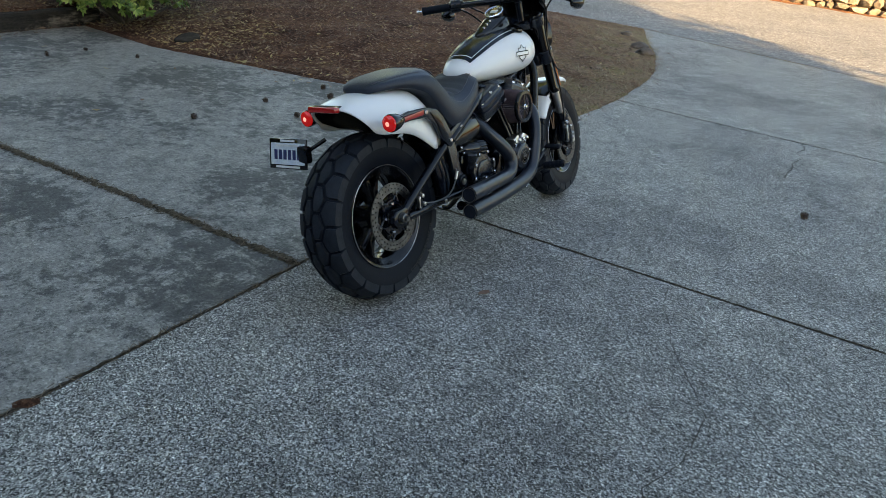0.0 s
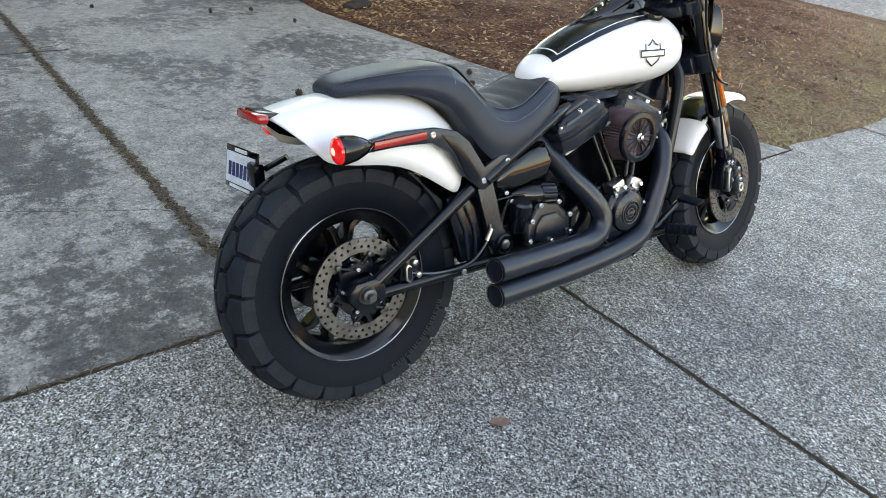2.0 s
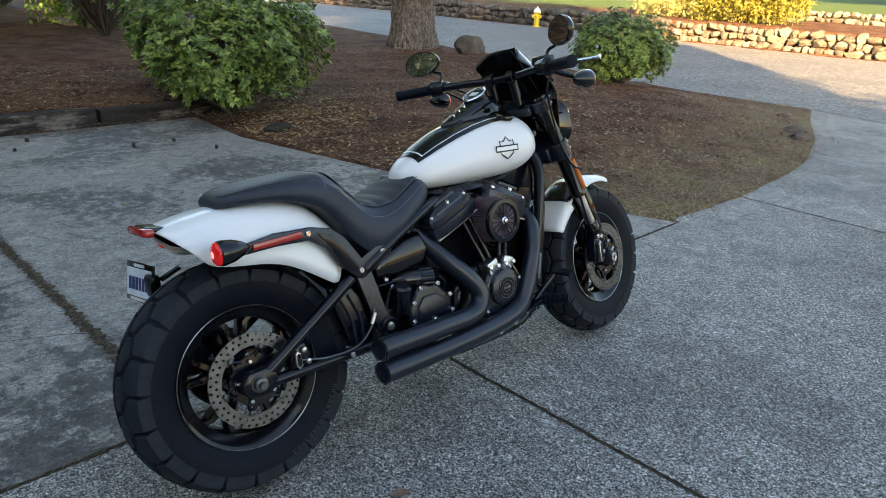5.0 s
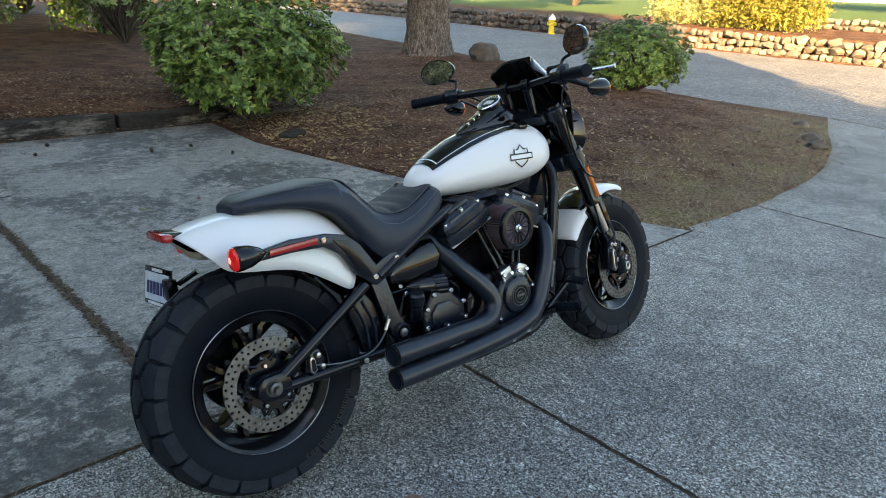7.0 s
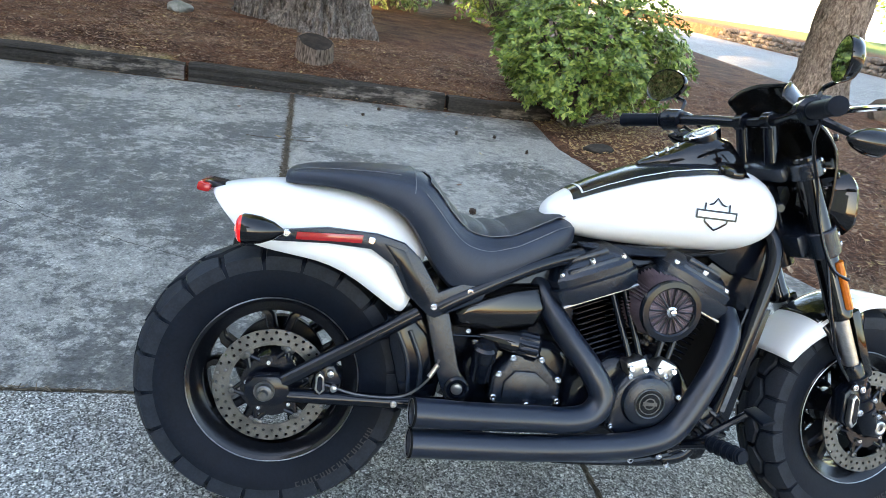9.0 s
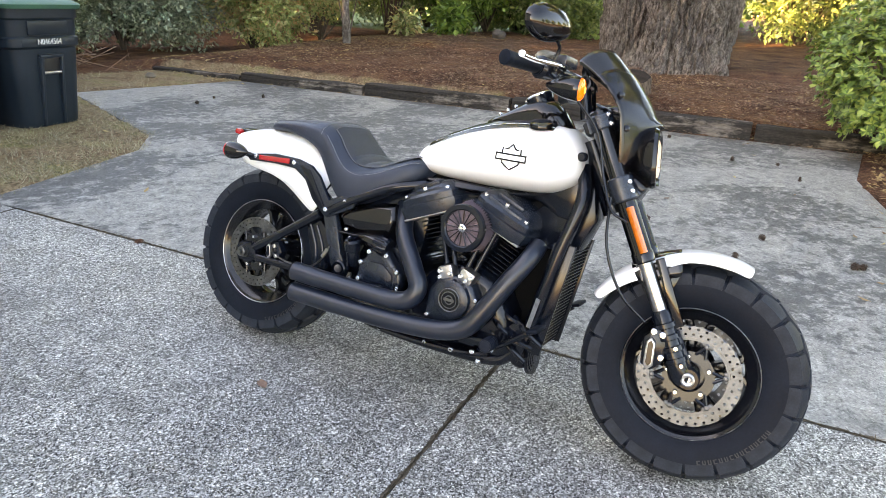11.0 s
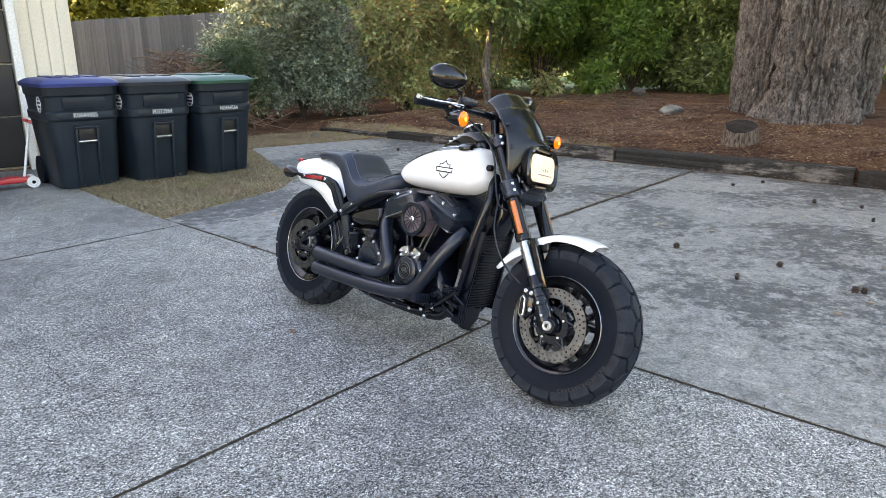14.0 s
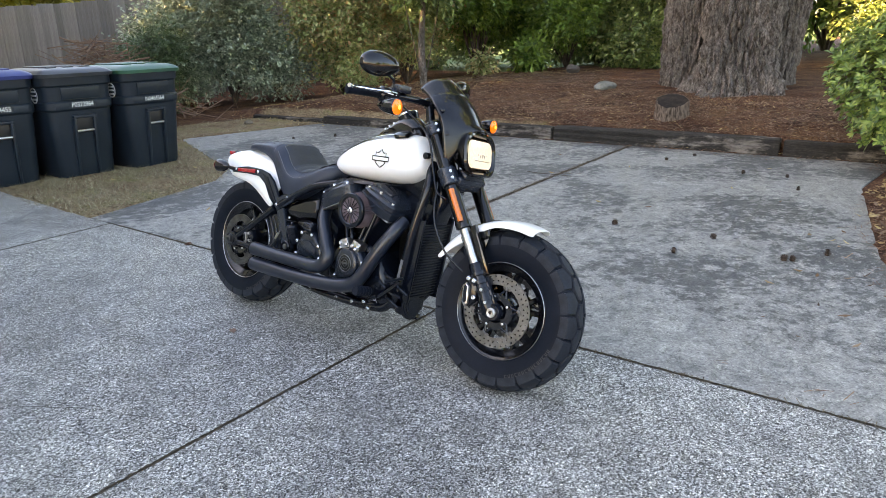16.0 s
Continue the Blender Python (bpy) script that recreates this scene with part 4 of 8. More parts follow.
def rosette_bush(name, label, x, y, rx, ry, h, count, seed, leaf=0.085, material=None, low=0.1, taper=0.24):
    """A rhododendron: whorls of long leaves at the ends of bare twigs."""
    t = tagged(new(name), label, "bush")
    z0 = soil(x, y)
    t.matrix_basis = pose(x, y, z0)
    g = np.random.RandomState(seed)
    V, F, base = [], [], 0
    ends = []
    for k in range(count):
        a, e = g.rand() * 2 * math.pi, math.asin(min(1, max(-0.75, g.rand() * 1.8 - 0.8)))
        d = np.array([math.cos(a) * math.cos(e), math.sin(a) * math.cos(e), math.sin(e)])
        out = (0.62 + 0.38 * g.rand() ** 0.6) * (1 + 0.10 * math.sin(3 * a + seed) + 0.09 * math.sin(7 * a + 4 * e))
        foot = 1 + taper * min(0.0, d[2])
        c = np.array([d[0] * rx * out * foot, d[1] * ry * out * foot, low + h * 0.45 + d[2] * h * 0.52 * out])
        if c[2] < 0.04:
            c[2] = 0.04 + 0.1 * g.rand()
        ends.append(c)
        ax = d * 0.7 + np.array([0, 0, 0.75]) + g.normal(size=3) * 0.25
        ax /= np.linalg.norm(ax)
        u = np.cross(ax, [0.3, 0.5, 0.8])
        u /= np.linalg.norm(u)
        v = np.cross(ax, u)
        m = 7 + int(g.rand() * 4)
        for i in range(m):
            b = 2 * math.pi * i / m + g.rand() * 0.6
            r = math.cos(b) * u + math.sin(b) * v
            tilt = 0.25 + 0.5 * g.rand()
            L = leaf * (0.7 + 0.6 * g.rand())
            dr = r * math.cos(tilt) + ax * math.sin(tilt)
            tip = dr * 0.9 - ax * 0.32
            sd = np.cross(dr, ax)
            sd /= np.linalg.norm(sd)
            w = L * 0.17
            p0, p1, p2, p3 = c, c + dr * L * 0.45, c + dr * L * 0.45 + tip * L * 0.3, c + dr * L * 0.45 + tip * L * 0.55
            V += [p0, p1 + sd * w - ax * 0.004, p1 - sd * w - ax * 0.004, p1 + ax * 0.003, p2 + sd * w * 0.75, p2 - sd * w * 0.75, p3]
            F += [(base, base + 1, base + 3), (base, base + 3, base + 2), (base + 1, base + 4, base + 3), (base + 3, base + 4, base + 6, base + 5), (base + 3, base + 5, base + 2)]
            base += 7
    pydata("foliage", [tuple(p) for p in V], F, material or M_RHODO, t, 60)
    bm = bmesh.new()
    branches_mesh(bm, (0, 0, -0.05), [tuple(e * 0.97) for e in ends[::max(1, count // 60)]], 0.02, seed)
    part("branchwork", bm, M_TWIG, t)
    return t


rosette_bush("rhododendron_bush", "rounded rhododendron with glossy yellow-green leaves in the mulch", -7.6, 4.58, 1.02, 1.10, 1.5, 2800, 3, leaf=0.074, low=0.13)
rosette_bush("small_rhododendron", "low dome-shaped rhododendron beside the drive", -7.0, 10.7, 0.80, 0.78, 1.08, 1900, 5, leaf=0.066, low=0.02, taper=0.08)
rosette_bush("young_rhododendron", "thin young rhododendron with dark drooping leaves", -15.5, 4.9, 0.9, 0.9, 1.3, 110, 6, leaf=0.14, material=M_DARKLEAF, low=0.4)


def shrub(name, label, x, y, blobs, count, size, material, seed, stems=10, shape=(1.0, 0.54), category="shrub", sr=0.02):
    """A shrub: stems from the ground into a ragged crown of small leaves."""
    t = tagged(new(name), label, category)
    t.matrix_basis = pose(x, y, soil(x, y))
    if size < 0.2:
        count = int(count * 1.25)
    crown_mesh("foliage", blobs, count, size, material, t, seed, shape=shape)
    g = random.Random(seed)
    ends = []
    for _ in range(stems):
        b = g.choice(blobs)
        ends.append((b[0] + g.uniform(-0.6, 0.6) * b[3], b[1] + g.uniform(-0.6, 0.6) * b[3], b[2] + g.uniform(-0.2, 0.7) * b[3]))
    bm = branches_mesh(bmesh.new(), (0, 0, -0.05), ends, sr, seed)
    for e in ends[: stems // 2]:
        for _ in range(3):
            q = Vector(e) + Vector((g.uniform(-1, 1), g.uniform(-1, 1), g.uniform(-0.3, 0.8))) * 0.5
            rod(bm, e, q, sr * 0.35, 0.002, 5)
    part("branchwork", bm, M_TWIG, t)
    return t


# the planting behind the pad, from the fence to the old conifer
shrub("dark_shrub", "tall dark blue-green evergreen shrub in front of the fence", -6.25, -8.0, [(0, 0, 1.2, 1.1), (-0.6, 0.3, 2.0, 1.0), (0.5, 0.4, 0.8, 0.8), (-0.9, -0.4, 2.8, 0.8)], 30000, 0.075, M_BLUELEAF, 31)
shrub("dark_shrub", "tall dark blue-green evergreen shrub in front of the fence", -7.2, -7.6, [(0, 0, 1.3, 1.2), (0.3, 0.2, 2.4, 1.1), (-0.6, 0.5, 0.9, 0.9), (-0.7, 0, 3.4, 0.9)], 32000, 0.075, M_BLUELEAF, 32)
shrub("conifer_shrub", "low green conifer shrub beside the brush pile", -5.3, -7.0, [(0, 0, 0.8, 0.62), (0.2, 0.3, 0.5, 0.5), (-0.2, 0, 1.25, 0.42), (0.35, 0.0, 1.0, 0.4)], 15000, 0.07, M_CONIFER, 33, shape=(1.3, 0.2))
shrub("olive_shrub", "large shrub with olive and rust-tinged autumn leaves", -9.2, -6.4, [(0, 0, 1.2, 1.0), (-0.5, 0.3, 2.2, 1.1), (0.6, 0.3, 1.8, 0.9), (0.2, 0.7, 0.75, 0.7), (0, 0, 3.2, 1.0)], 30000, 0.09, M_OLIVELEAF, 34, 16)
shrub("olive_shrub", "large shrub with olive and rust-tinged autumn leaves", -10.9, -6.2, [(0, 0, 1.9, 1.0), (-0.4, 0.2, 2.8, 1.0), (0.6, 0.5, 1.2, 0.7), (0.3, 0, 3.6, 0.9)], 28000, 0.09, M_OLIVELEAF, 35, 16)
shrub("slim_tree", "slim young tree with a bare trunk among the shrubs", -9.3, -4.05, [(0, 0, 2.2, 0.8), (0.3, 0.3, 3.0, 0.9), (-0.3, -0.2, 1.7, 0.5)], 9500, 0.12, M_DARKLEAF, 36, 2, category="tree", sr=0.012)
slim = [o for o in bpy.data.objects if o.name.startswith("slim_tree")][0]
part("trunk", tube(bmesh.new(), [(0, 0, -0.05), (0.02, -0.02, 0.8), (-0.02, 0.02, 1.7), (0.03, 0.0, 3.0)], 0.07, 12, 6, radii=lambda t: 0.078 - 0.04 * t), M_BARK, slim, smooth=60)
shrub("green_shrub", "open shrub with bare lower stems and green leaves above", -13.2, -6.0, [(0, 0, 2.3, 1.1), (0.3, 0.2, 1.86, 0.7), (-0.6, -0.2, 1.84, 0.7), (0.8, 0.4, 2.0, 0.9), (-0.7, 0, 2.6, 1.0), (0, 0, 3.4, 1.0)], 18564, 0.12, M_GREENLEAF, 37, 18)
shrub("green_shrub", "open shrub with bare lower stems and green leaves above", -15.2, -4.6, [(0, 0, 2.1, 1.1), (0.8, 0.4, 1.3, 0.9), (-0.7, 0, 2.6, 1.0), (0, 0.3, 3.3, 1.0)], 19448, 0.12, M_GREENLEAF, 38, 18)
shrub("low_green_shrub", "leafy low shrub beside the old conifer", -15.6, -2.9, [(0, 0, 0.8, 0.9), (0.5, 0.7, 0.6, 0.7), (-0.5, -0.3, 1.5, 1.0), (0, 0, 2.5, 1.0), (-0.4, 0.8, 2.2, 1.0)], 22984, 0.12, M_DARKLEAF, 39)
shrub("low_green_shrub", "small leafy shrub beside the old conifer", -13.4, -4.5, [(0, 0, 0.4, 0.32), (0.3, 0.2, 0.35, 0.25)], 900, 0.17, M_GREENLEAF, 40)
shrub("bronze_shrub", "low bronze-leaved shrub under the hedge", -11.8, -4.6, [(0, 0, 0.30, 0.22), (0.2, 0.15, 0.22, 0.18)], 420, 0.12, M_OLIVELEAF, 46)
shrub("low_green_shrub", "leafy dark shrub filling the foot of the hedge", -16.8, -4.6, [(0, 0, 0.7, 0.8), (0.7, -0.6, 0.7, 0.7), (-0.3, 0.7, 0.7, 0.7), (0, 0, 1.3, 0.8)], 9000, 0.12, M_DARKLEAF, 49)
for x, y, blobs, n, mt, sd in ((-16.6, -6.9, [(0, 0, 1.9, 1.3), (1.0, 0.3, 2.3, 1.2), (0, 0, 3.6, 1.5)], 15000, M_GREENLEAF, 41), (-17.6, -5.0, [(0, 0, 1.8, 1.3), (0.2, 1.0, 2.2, 1.2), (0, 0.3, 3.6, 1.5)], 15000, M_DARKLEAF, 42),
                            (-12.0, -7.4, [(0, 0, 1.6, 1.1), (0.7, 0.2, 2.6, 1.2), (-0.8, 0.3, 2.9, 1.2)], 15000, M_OLIVELEAF, 43), (-16.2, -10.4, [(0, 0, 0.9, 1.1), (1.3, -0.5, 0.9, 1.0), (-0.9, 1.0, 1.0, 1.1), (2.4, -0.8, 1.0, 1.0)], 9000, M_DARKLEAF, 51), (-14.6, -7.3, [(0, 0, 1.8, 1.2), (0.2, 0.4, 2.9, 1.3)], 13000, M_GREENLEAF, 44), (-18.0, 2.2, [(0, 0, 1.1, 1.2), (0.2, 0.9, 2.0, 1.3), (0, -0.6, 3.0, 1.4)], 14000, M_DARKLEAF, 49), (-18.2, 5.0, [(0, 0, 1.1, 1.2), (0.2, 0.9, 2.0, 1.3), (0, 0.3, 3.2, 1.4)], 13000, M_GREENLEAF, 50), (-17.4, -2.6, [(0, 0, 1.2, 1.3), (0, 0.8, 2.4, 1.4), (0.2, -0.4, 3.6, 1.4)], 15000, M_GREENLEAF, 45)):
    shrub("hedge_shrub", "dense leafy shrub closing the hedge behind the bed", x, y, blobs, n, 0.122, mt, sd, 10)
for i, (x, y, z, r, mt) in enumerate([(-19.0, -9.0, 3.0, 2.6, M_DARKLEAF), (-22.0, -5.0, 3.2, 2.8, M_GREENLEAF), (-16.0, -13.0, 3.2, 2.6, M_DARKLEAF), (-23.0, -0.5, 3.0, 2.8, M_GREENLEAF), (-12.0, -14.0, 3.5, 2.6, M_DARKLEAF), (-25.0, 4.0, 3.0, 2.6, M_DARKLEAF)]):
    shrub("background_tree", "leafy tree standing beyond the lawn", x, y, [(0, 0, z, r), (r * 0.6, 0.4, z - 0.8, r * 0.7), (-r * 0.5, 0.5, z + 1.2, r * 0.8), (0.3, -r * 0.5, z + 1.5, r * 0.8)], 14000, 0.24, mt, 60 + i, 8, category="tree", sr=0.08)
for i, (x, y) in enumerate([(-7.5, -24.0), (-11.5, -26.0), (-4.0, -28.0)]):
    shrub("sunlit_tree", "yellow-green tree catching the low sun beyond the fence", x, y, [(0, 0, 3.6, 2.4), (1.6, 0, 3.0, 1.6), (-1.4, 0.4, 4.2, 1.8), (0.4, 0, 5.6, 2.0)], 15912, 0.25, M_YELLOWLEAF, 80 + i, 8, category="tree", sr=0.1)


def brush_pile():
    t = tagged(new("brush_pile"), "heap of dry reddish-brown cut branches behind the bins", "brush pile", kind="stuff")
    g = random.Random(8)
    bm = bmesh.new()
    for _ in range(620):
        a, r = g.uniform(0, 6.28), abs(g.gauss(0, 0.55))
        c = Vector((1.5 * r * math.cos(a), 0.8 * r * math.sin(a), max(0.05, 1.02 * math.exp(-r * r * 1.2) * g.uniform(0.3, 1.05))))
        d = Vector((g.uniform(-1, 1), g.uniform(-1, 1), g.uniform(-0.35, 0.4))).normalized() * g.uniform(0.15, 0.5)
        rod(bm, c - d, c + d + Vector((0, 0, -0.05)), g.uniform(0.004, 0.011), 0.002, 5)
    part("brush_pile", bm, M_DRYTWIG, t)
    t.matrix_basis = pose(-3.75, -5.5, 0.05, 0, 0, 15) @ Matrix.Diagonal((1.05, 1, 1.28, 1))


brush_pile()


def rock(name, label, x, y, s, seed, material=None, sink=0.3):
    """A lumpy boulder bedded in the soil."""
    bm = bmesh.new()
    bmesh.ops.create_icosphere(bm, subdivisions=3, radius=1)
    for v in bm.verts:
        k = 1 + 0.28 * noise.noise(v.co * 1.3 + Vector((seed * 3.1, 0, 0))) + 0.12 * noise.noise(v.co * 3.5 + Vector((0, seed, 0)))
        v.co = Vector((v.co.x * s[0] * k, v.co.y * s[1] * k, v.co.z * s[2] * k))
    ob = part(name, bm, material or M_ROCK, smooth=35)
    ob.matrix_basis = pose(x, y, soil(x, y) + s[2] * (1 - 2 * sink), 0, 0, seed * 37)
    return tagged(ob, label, "rock")


rock("boulder", "grey flat boulder beside the fir trunk", -10.3, 10.3, (0.34, 0.28, 0.24), 3, M_LAVA)
rock("rock", "flat grey-green rock half sunk in the mulch", -10.2, -0.55, (0.24, 0.18, 0.09), 5)
rock("rock", "rounded brown rock under the shrubs", -13.0, -3.0, (0.16, 0.14, 0.13), 7, M_LAVA)
rock("rock", "dark edging rock where the grass meets the drive", -3.64, 9.93, (0.15, 0.11, 0.075), 9, M_LAVA, 0.4)
rock("rock", "dark edging rock where the grass meets the drive", -3.40, 9.52, (0.13, 0.10, 0.06), 11, M_LAVA, 0.4)
rock("rock", "dark edging rock where the grass meets the drive", -4.35, 11.0, (0.11, 0.09, 0.05), 13, M_LAVA, 0.4)
rock("rock", "small pale broken rock on the grass", -5.55, -4.4, (0.08, 0.06, 0.05), 15, M_STONE)
rock("rock", "dark bark chunk at the edge of the mulch", -6.36, 4.6, (0.16, 0.05, 0.06), 17, M_TIMBER)


# ---- stone walls and what stands beyond the road ----
def stone_wall(name, label, x0, x1, h, size, material, seed, front=ROAD_FAR, foot=0.0):
    """A dry wall of rounded field stones, course on course."""
    w = tagged(new(name), label, "stone wall", kind="structure")
    g = random.Random(seed)
    shapes = []
    for k in range(7):
        bm = bmesh.new()
        bmesh.ops.create_icosphere(bm, subdivisions=2, radius=0.5)
        for v in bm.verts:
            v.co = v.co * (1 + 0.55 * noise.noise(v.co * 2.6 + Vector((k * 5.3, seed, 0))))
            for ax in range(3):
                v.co[ax] = max(-0.40, min(0.40, v.co[ax]))
        shapes.append(mesh_of("stone", bm, material, 30))
    rows = max(1, round(h / (size * 0.72)))
    for r in range(rows):
        x = x0 + g.uniform(0, size)
        while x < x1:
            s = size * g.uniform(0.6, 1.55)
            z = r * h / rows + 0.36 * h / rows * 1.0
            y = front + 0.22 + 0.05 * r + g.uniform(-0.04, 0.04)
            ob = new("stone", g.choice(shapes))
            ob.parent = w
            ob.matrix_basis = pose(x + s / 2, y, float(rise(x, y)) + foot + z + g.uniform(-0.03, 0.03), g.uniform(-18, 18), g.uniform(-25, 25), g.uniform(0, 360)) @ Matrix.Diagonal((s * 1.2, s * 1.1, h / rows * g.uniform(1.0, 1.55), 1))
            x += s * 0.93
    return w


stone_wall("stone_wall", "low dry wall of pale sunlit field stones along the road", -14.6, -2.0, 0.62, 0.30, M_STONE, 1)
stone_wall("stone_wall", "low upper terrace wall of pale field stones", -13.4, -1.0, 0.42, 0.30, M_STONE, 5, 27.5, 0.64)
# this stretch's shade is in the stones' darker tone
stone_wall("dark_stone_wall", "low dry wall of dark rounded stones, toned down for shade, along the shaded road", -44.0, -14.8, 0.72, 0.36, M_LAVA, 2)
shrub("sunlit_hedge", "clipped yellow-green hedge glowing in the sun above the wall", -13.2, 24.6, [(0, 0, 0.75, 0.85), (0.8, 0, 0.8, 0.85), (1.5, 0.2, 0.75, 0.75), (-1.0, 0, 0.7, 0.8)], 13520, 0.09, M_YELLOWLEAF, 91)
shrub("brown_hedge", "bronze-leaved hedge above the stone wall", -16.0, 25.0, [(0, 0, 0.6, 0.8), (1.2, 0, 0.65, 0.85), (-1.1, 0, 0.6, 0.8)], 9360, 0.09, M_OLIVELEAF, 92)
for i, (x, y) in enumerate([(-30.0, 33.0), (-22.0, 40.0), (-12.0, 44.0), (-3.0, 40.0), (6.0, 38.0), (-42.0, 34.0)]):
    shrub("background_tree", "leafy tree across the street", x, y, [(0, 0, 4.6, 3.4), (2.4, 0, 3.6, 2.2), (-2.2, 0.4, 4.4, 2.4), (0.4, 0, 7.0, 3.0)], 7800, 0.3, M_GREENLEAF if i % 2 else M_DARKLEAF, 100 + i, 8, category="tree", sr=0.14)


def hydrant():
    t = tagged(new("fire_hydrant"), "yellow fire hydrant with a pale cap by the road", "hydrant")
    x, y = -20.4, 21.9
    t.matrix_basis = pose(x, y, float(rise(x, y)))
    part("barrel", turned(bmesh.new(), (0, 0, 0), (0, 0, 1), [(0, 0.17), (0.04, 0.17), (0.05, 0.11), (0.5, 0.11), (0.52, 0.15), (0.56, 0.15)], 20), M_YELLOWPAINT, t)
    part("bonnet", turned(bmesh.new(), (0, 0, 0.56), (0, 0, 1), [(0, 0.15), (0.08, 0.13), (0.15, 0.07), (0.17, 0.03), (0.22, 0.03)], 20), M_WHITEPLASTIC, t, "pale bonnet")
    for sy, ax in ((1, (1, 0, 0)), (-1, (-1, 0, 0)), (0, (0, -1, 0))):
        part("outlet", turned(bmesh.new(), (0, 0, 0.4), ax, [(0.08, 0.06), (0.17, 0.06), (0.17, 0.075), (0.2, 0.075), (0.2, 0.03), (0.23, 0.03)], 14), M_YELLOWPAINT, t)


hydrant()


def parked_car():
    """A dark estate car, parked on the far side above the wall."""
    t = tagged(new("parked_car"), "dark parked estate car above the stone wall", "car")
    t.matrix_basis = pose(-9.0, 33.0, soil(-9.0, 33.0) + 0.02, 0, 0, 4)
    side = [(-2.3, 0.3), (-2.35, 0.6), (-2.2, 0.85), (-1.3, 0.95), (-0.7, 1.42), (1.6, 1.45), (2.1, 0.95), (2.3, 0.85), (2.3, 0.35), (1.75, 0.28), (1.1, 0.28), (-1.05, 0.28), (-1.75, 0.28)]
    part("body", plate(bmesh.new(), side, -0.88, 0.88, 0.08, 3), M_CARPAINT, t)
    part("side_window", plate(bmesh.new(), [(-1.1, 0.97), (-0.62, 1.36), (1.5, 1.38), (1.85, 0.97)], -0.905, -0.87, 0.01), M_GLASSDARK, t)
    for x in (-1.4, 1.4):
        for y in (-0.8, 0.8):
            w = part("wheel", turned(bmesh.new(), (x, y - 0.1, 0.33), (0, 1, 0), [(0, 0.2), (0, 0.33), (0.2, 0.33), (0.2, 0.2)], 28), M_RUBBER, t)
            part("hub_cap", turned(bmesh.new(), (x, y - 0.11, 0.33), (0, 1, 0), [(0, 0.08), (0.01, 0.2), (0.2, 0.2), (0.22, 0.08)], 24), M_ALU, w)


parked_car()


# ---- house, garage and fence ----
def siding_wall(name, label, x0, x1, y, z0, z1, step=0.2):
    """A plywood wall with vertical grooves, facing the drive."""
    w = tagged(new(name), label, "wall", kind="structure")
    bm = bmesh.new()
    box(bm, ((x0 + x1) / 2, y - 0.07, (z0 + z1) / 2), (x1 - x0, 0.1, z1 - z0))
    part("sheathing", bm, M_SIDING, w, smooth=0)
    x = x0
    while x < x1 - 0.01:
        e = min(x + step, x1)
        bm = box(bmesh.new(), ((x + e) / 2, y - 0.009, (z0 + z1) / 2), (e - x - 0.011, 0.018, z1 - z0), bev=0.003, seg=1)
        part("board", bm, M_SIDING, w, smooth=0)
        x = e
    return w


siding_wall("wall_garage", "cream grooved plywood wall of the garage", -1.93, -1.34, -3.85, 0.08, 3.1, 0.1475)
g_trim = part("trim_garage", box(bmesh.new(), (-1.30, -3.83, 1.3), (0.09, 0.06, 2.6), bev=0.005), M_TRIM, smooth=0)
tagged(g_trim, "white door trim on the garage", "trim", kind="structure")
# near-black panels fill the garage doorway
gd = tagged(new("door_1"), "near-black panels in the garage doorway", "garage door", kind="structure")
for k in range(4):
    part("panel", box(bmesh.new(), (0.2, -3.92, 0.33 + 0.6 * k), (2.9, 0.05, 0.585), bev=0.012), M_NEARBLACK, gd, smooth=0)
bm = box(bmesh.new(), (3.7, -7.0, 1.55), (10.9, 6.1, 3.1))
tagged(part("wall_house", bm, M_SIDING, smooth=0), "cream garage wing of the house", "wall", kind="structure")
bm = box(bmesh.new(), (0.2, -4.2, 2.8), (2.95, 0.6, 0.55))
tagged(part("wall_lintel", bm, M_SIDING, smooth=0), "cream wall above the garage door", "wall", kind="structure")
bm = box(bmesh.new(), (3.4, -6.9, 3.2), (11.6, 7.2, 0.16), bev=0.02)
tagged(part("roof_garage", bm, M_ROOF, smooth=0), "dark shingle roof over the garage", "roof", kind="structure")
# this main block is unseen, added and shaped to shade drive and road
UNSEEN_HOUSE = pose(8.0, 2.85, 0, 0, 0, -39.3)       # the main block stands askew to the garage
bm = box(bmesh.new(), (4.6, -8.78, 3.3), (9.2, 12.44, 6.6))
box(bm, (4.6, -1.46, 3.3), (9.2, 1.32, 6.6))
# gap closed in front but for a slot that throws one sun patch
box(bm, (0.06, -2.34, 1.63), (0.10, 0.46, 3.26))
box(bm, (0.06, -2.34, 5.025), (0.10, 0.46, 3.13))
box(bm, (0.06, -2.455, 3.36), (0.10, 0.23, 0.24))
box(bm, (0.06, -2.18, 3.36), (0.10, 0.14, 0.24))
tagged(part("wall_unseen_main", bm, M_SIDING, smooth=0, m=UNSEEN_HOUSE), "unseen cream main block of the house, added to shade the drive", "wall", kind="structure")
bm = plate(bmesh.new(), [(-0.5, 6.6), (4.6, 10.4), (9.7, 6.6), (9.7, 6.45), (-0.5, 6.45)], -15.3, -0.75, 0.0)
tagged(part("roof_unseen_main", bm, M_ROOF, smooth=0, m=UNSEEN_HOUSE), "unseen dark shingle gable roof, added to shade the road", "roof", kind="structure")
# unseen eave, shaped for the tongue of shade on the road
bm = plate(bmesh.new(), [(-0.9, 5.75), (-0.9, 6.3), (0.3, 8.5), (1.2, 8.5), (1.2, 6.35)], -0.74, 1.0, 0.0)
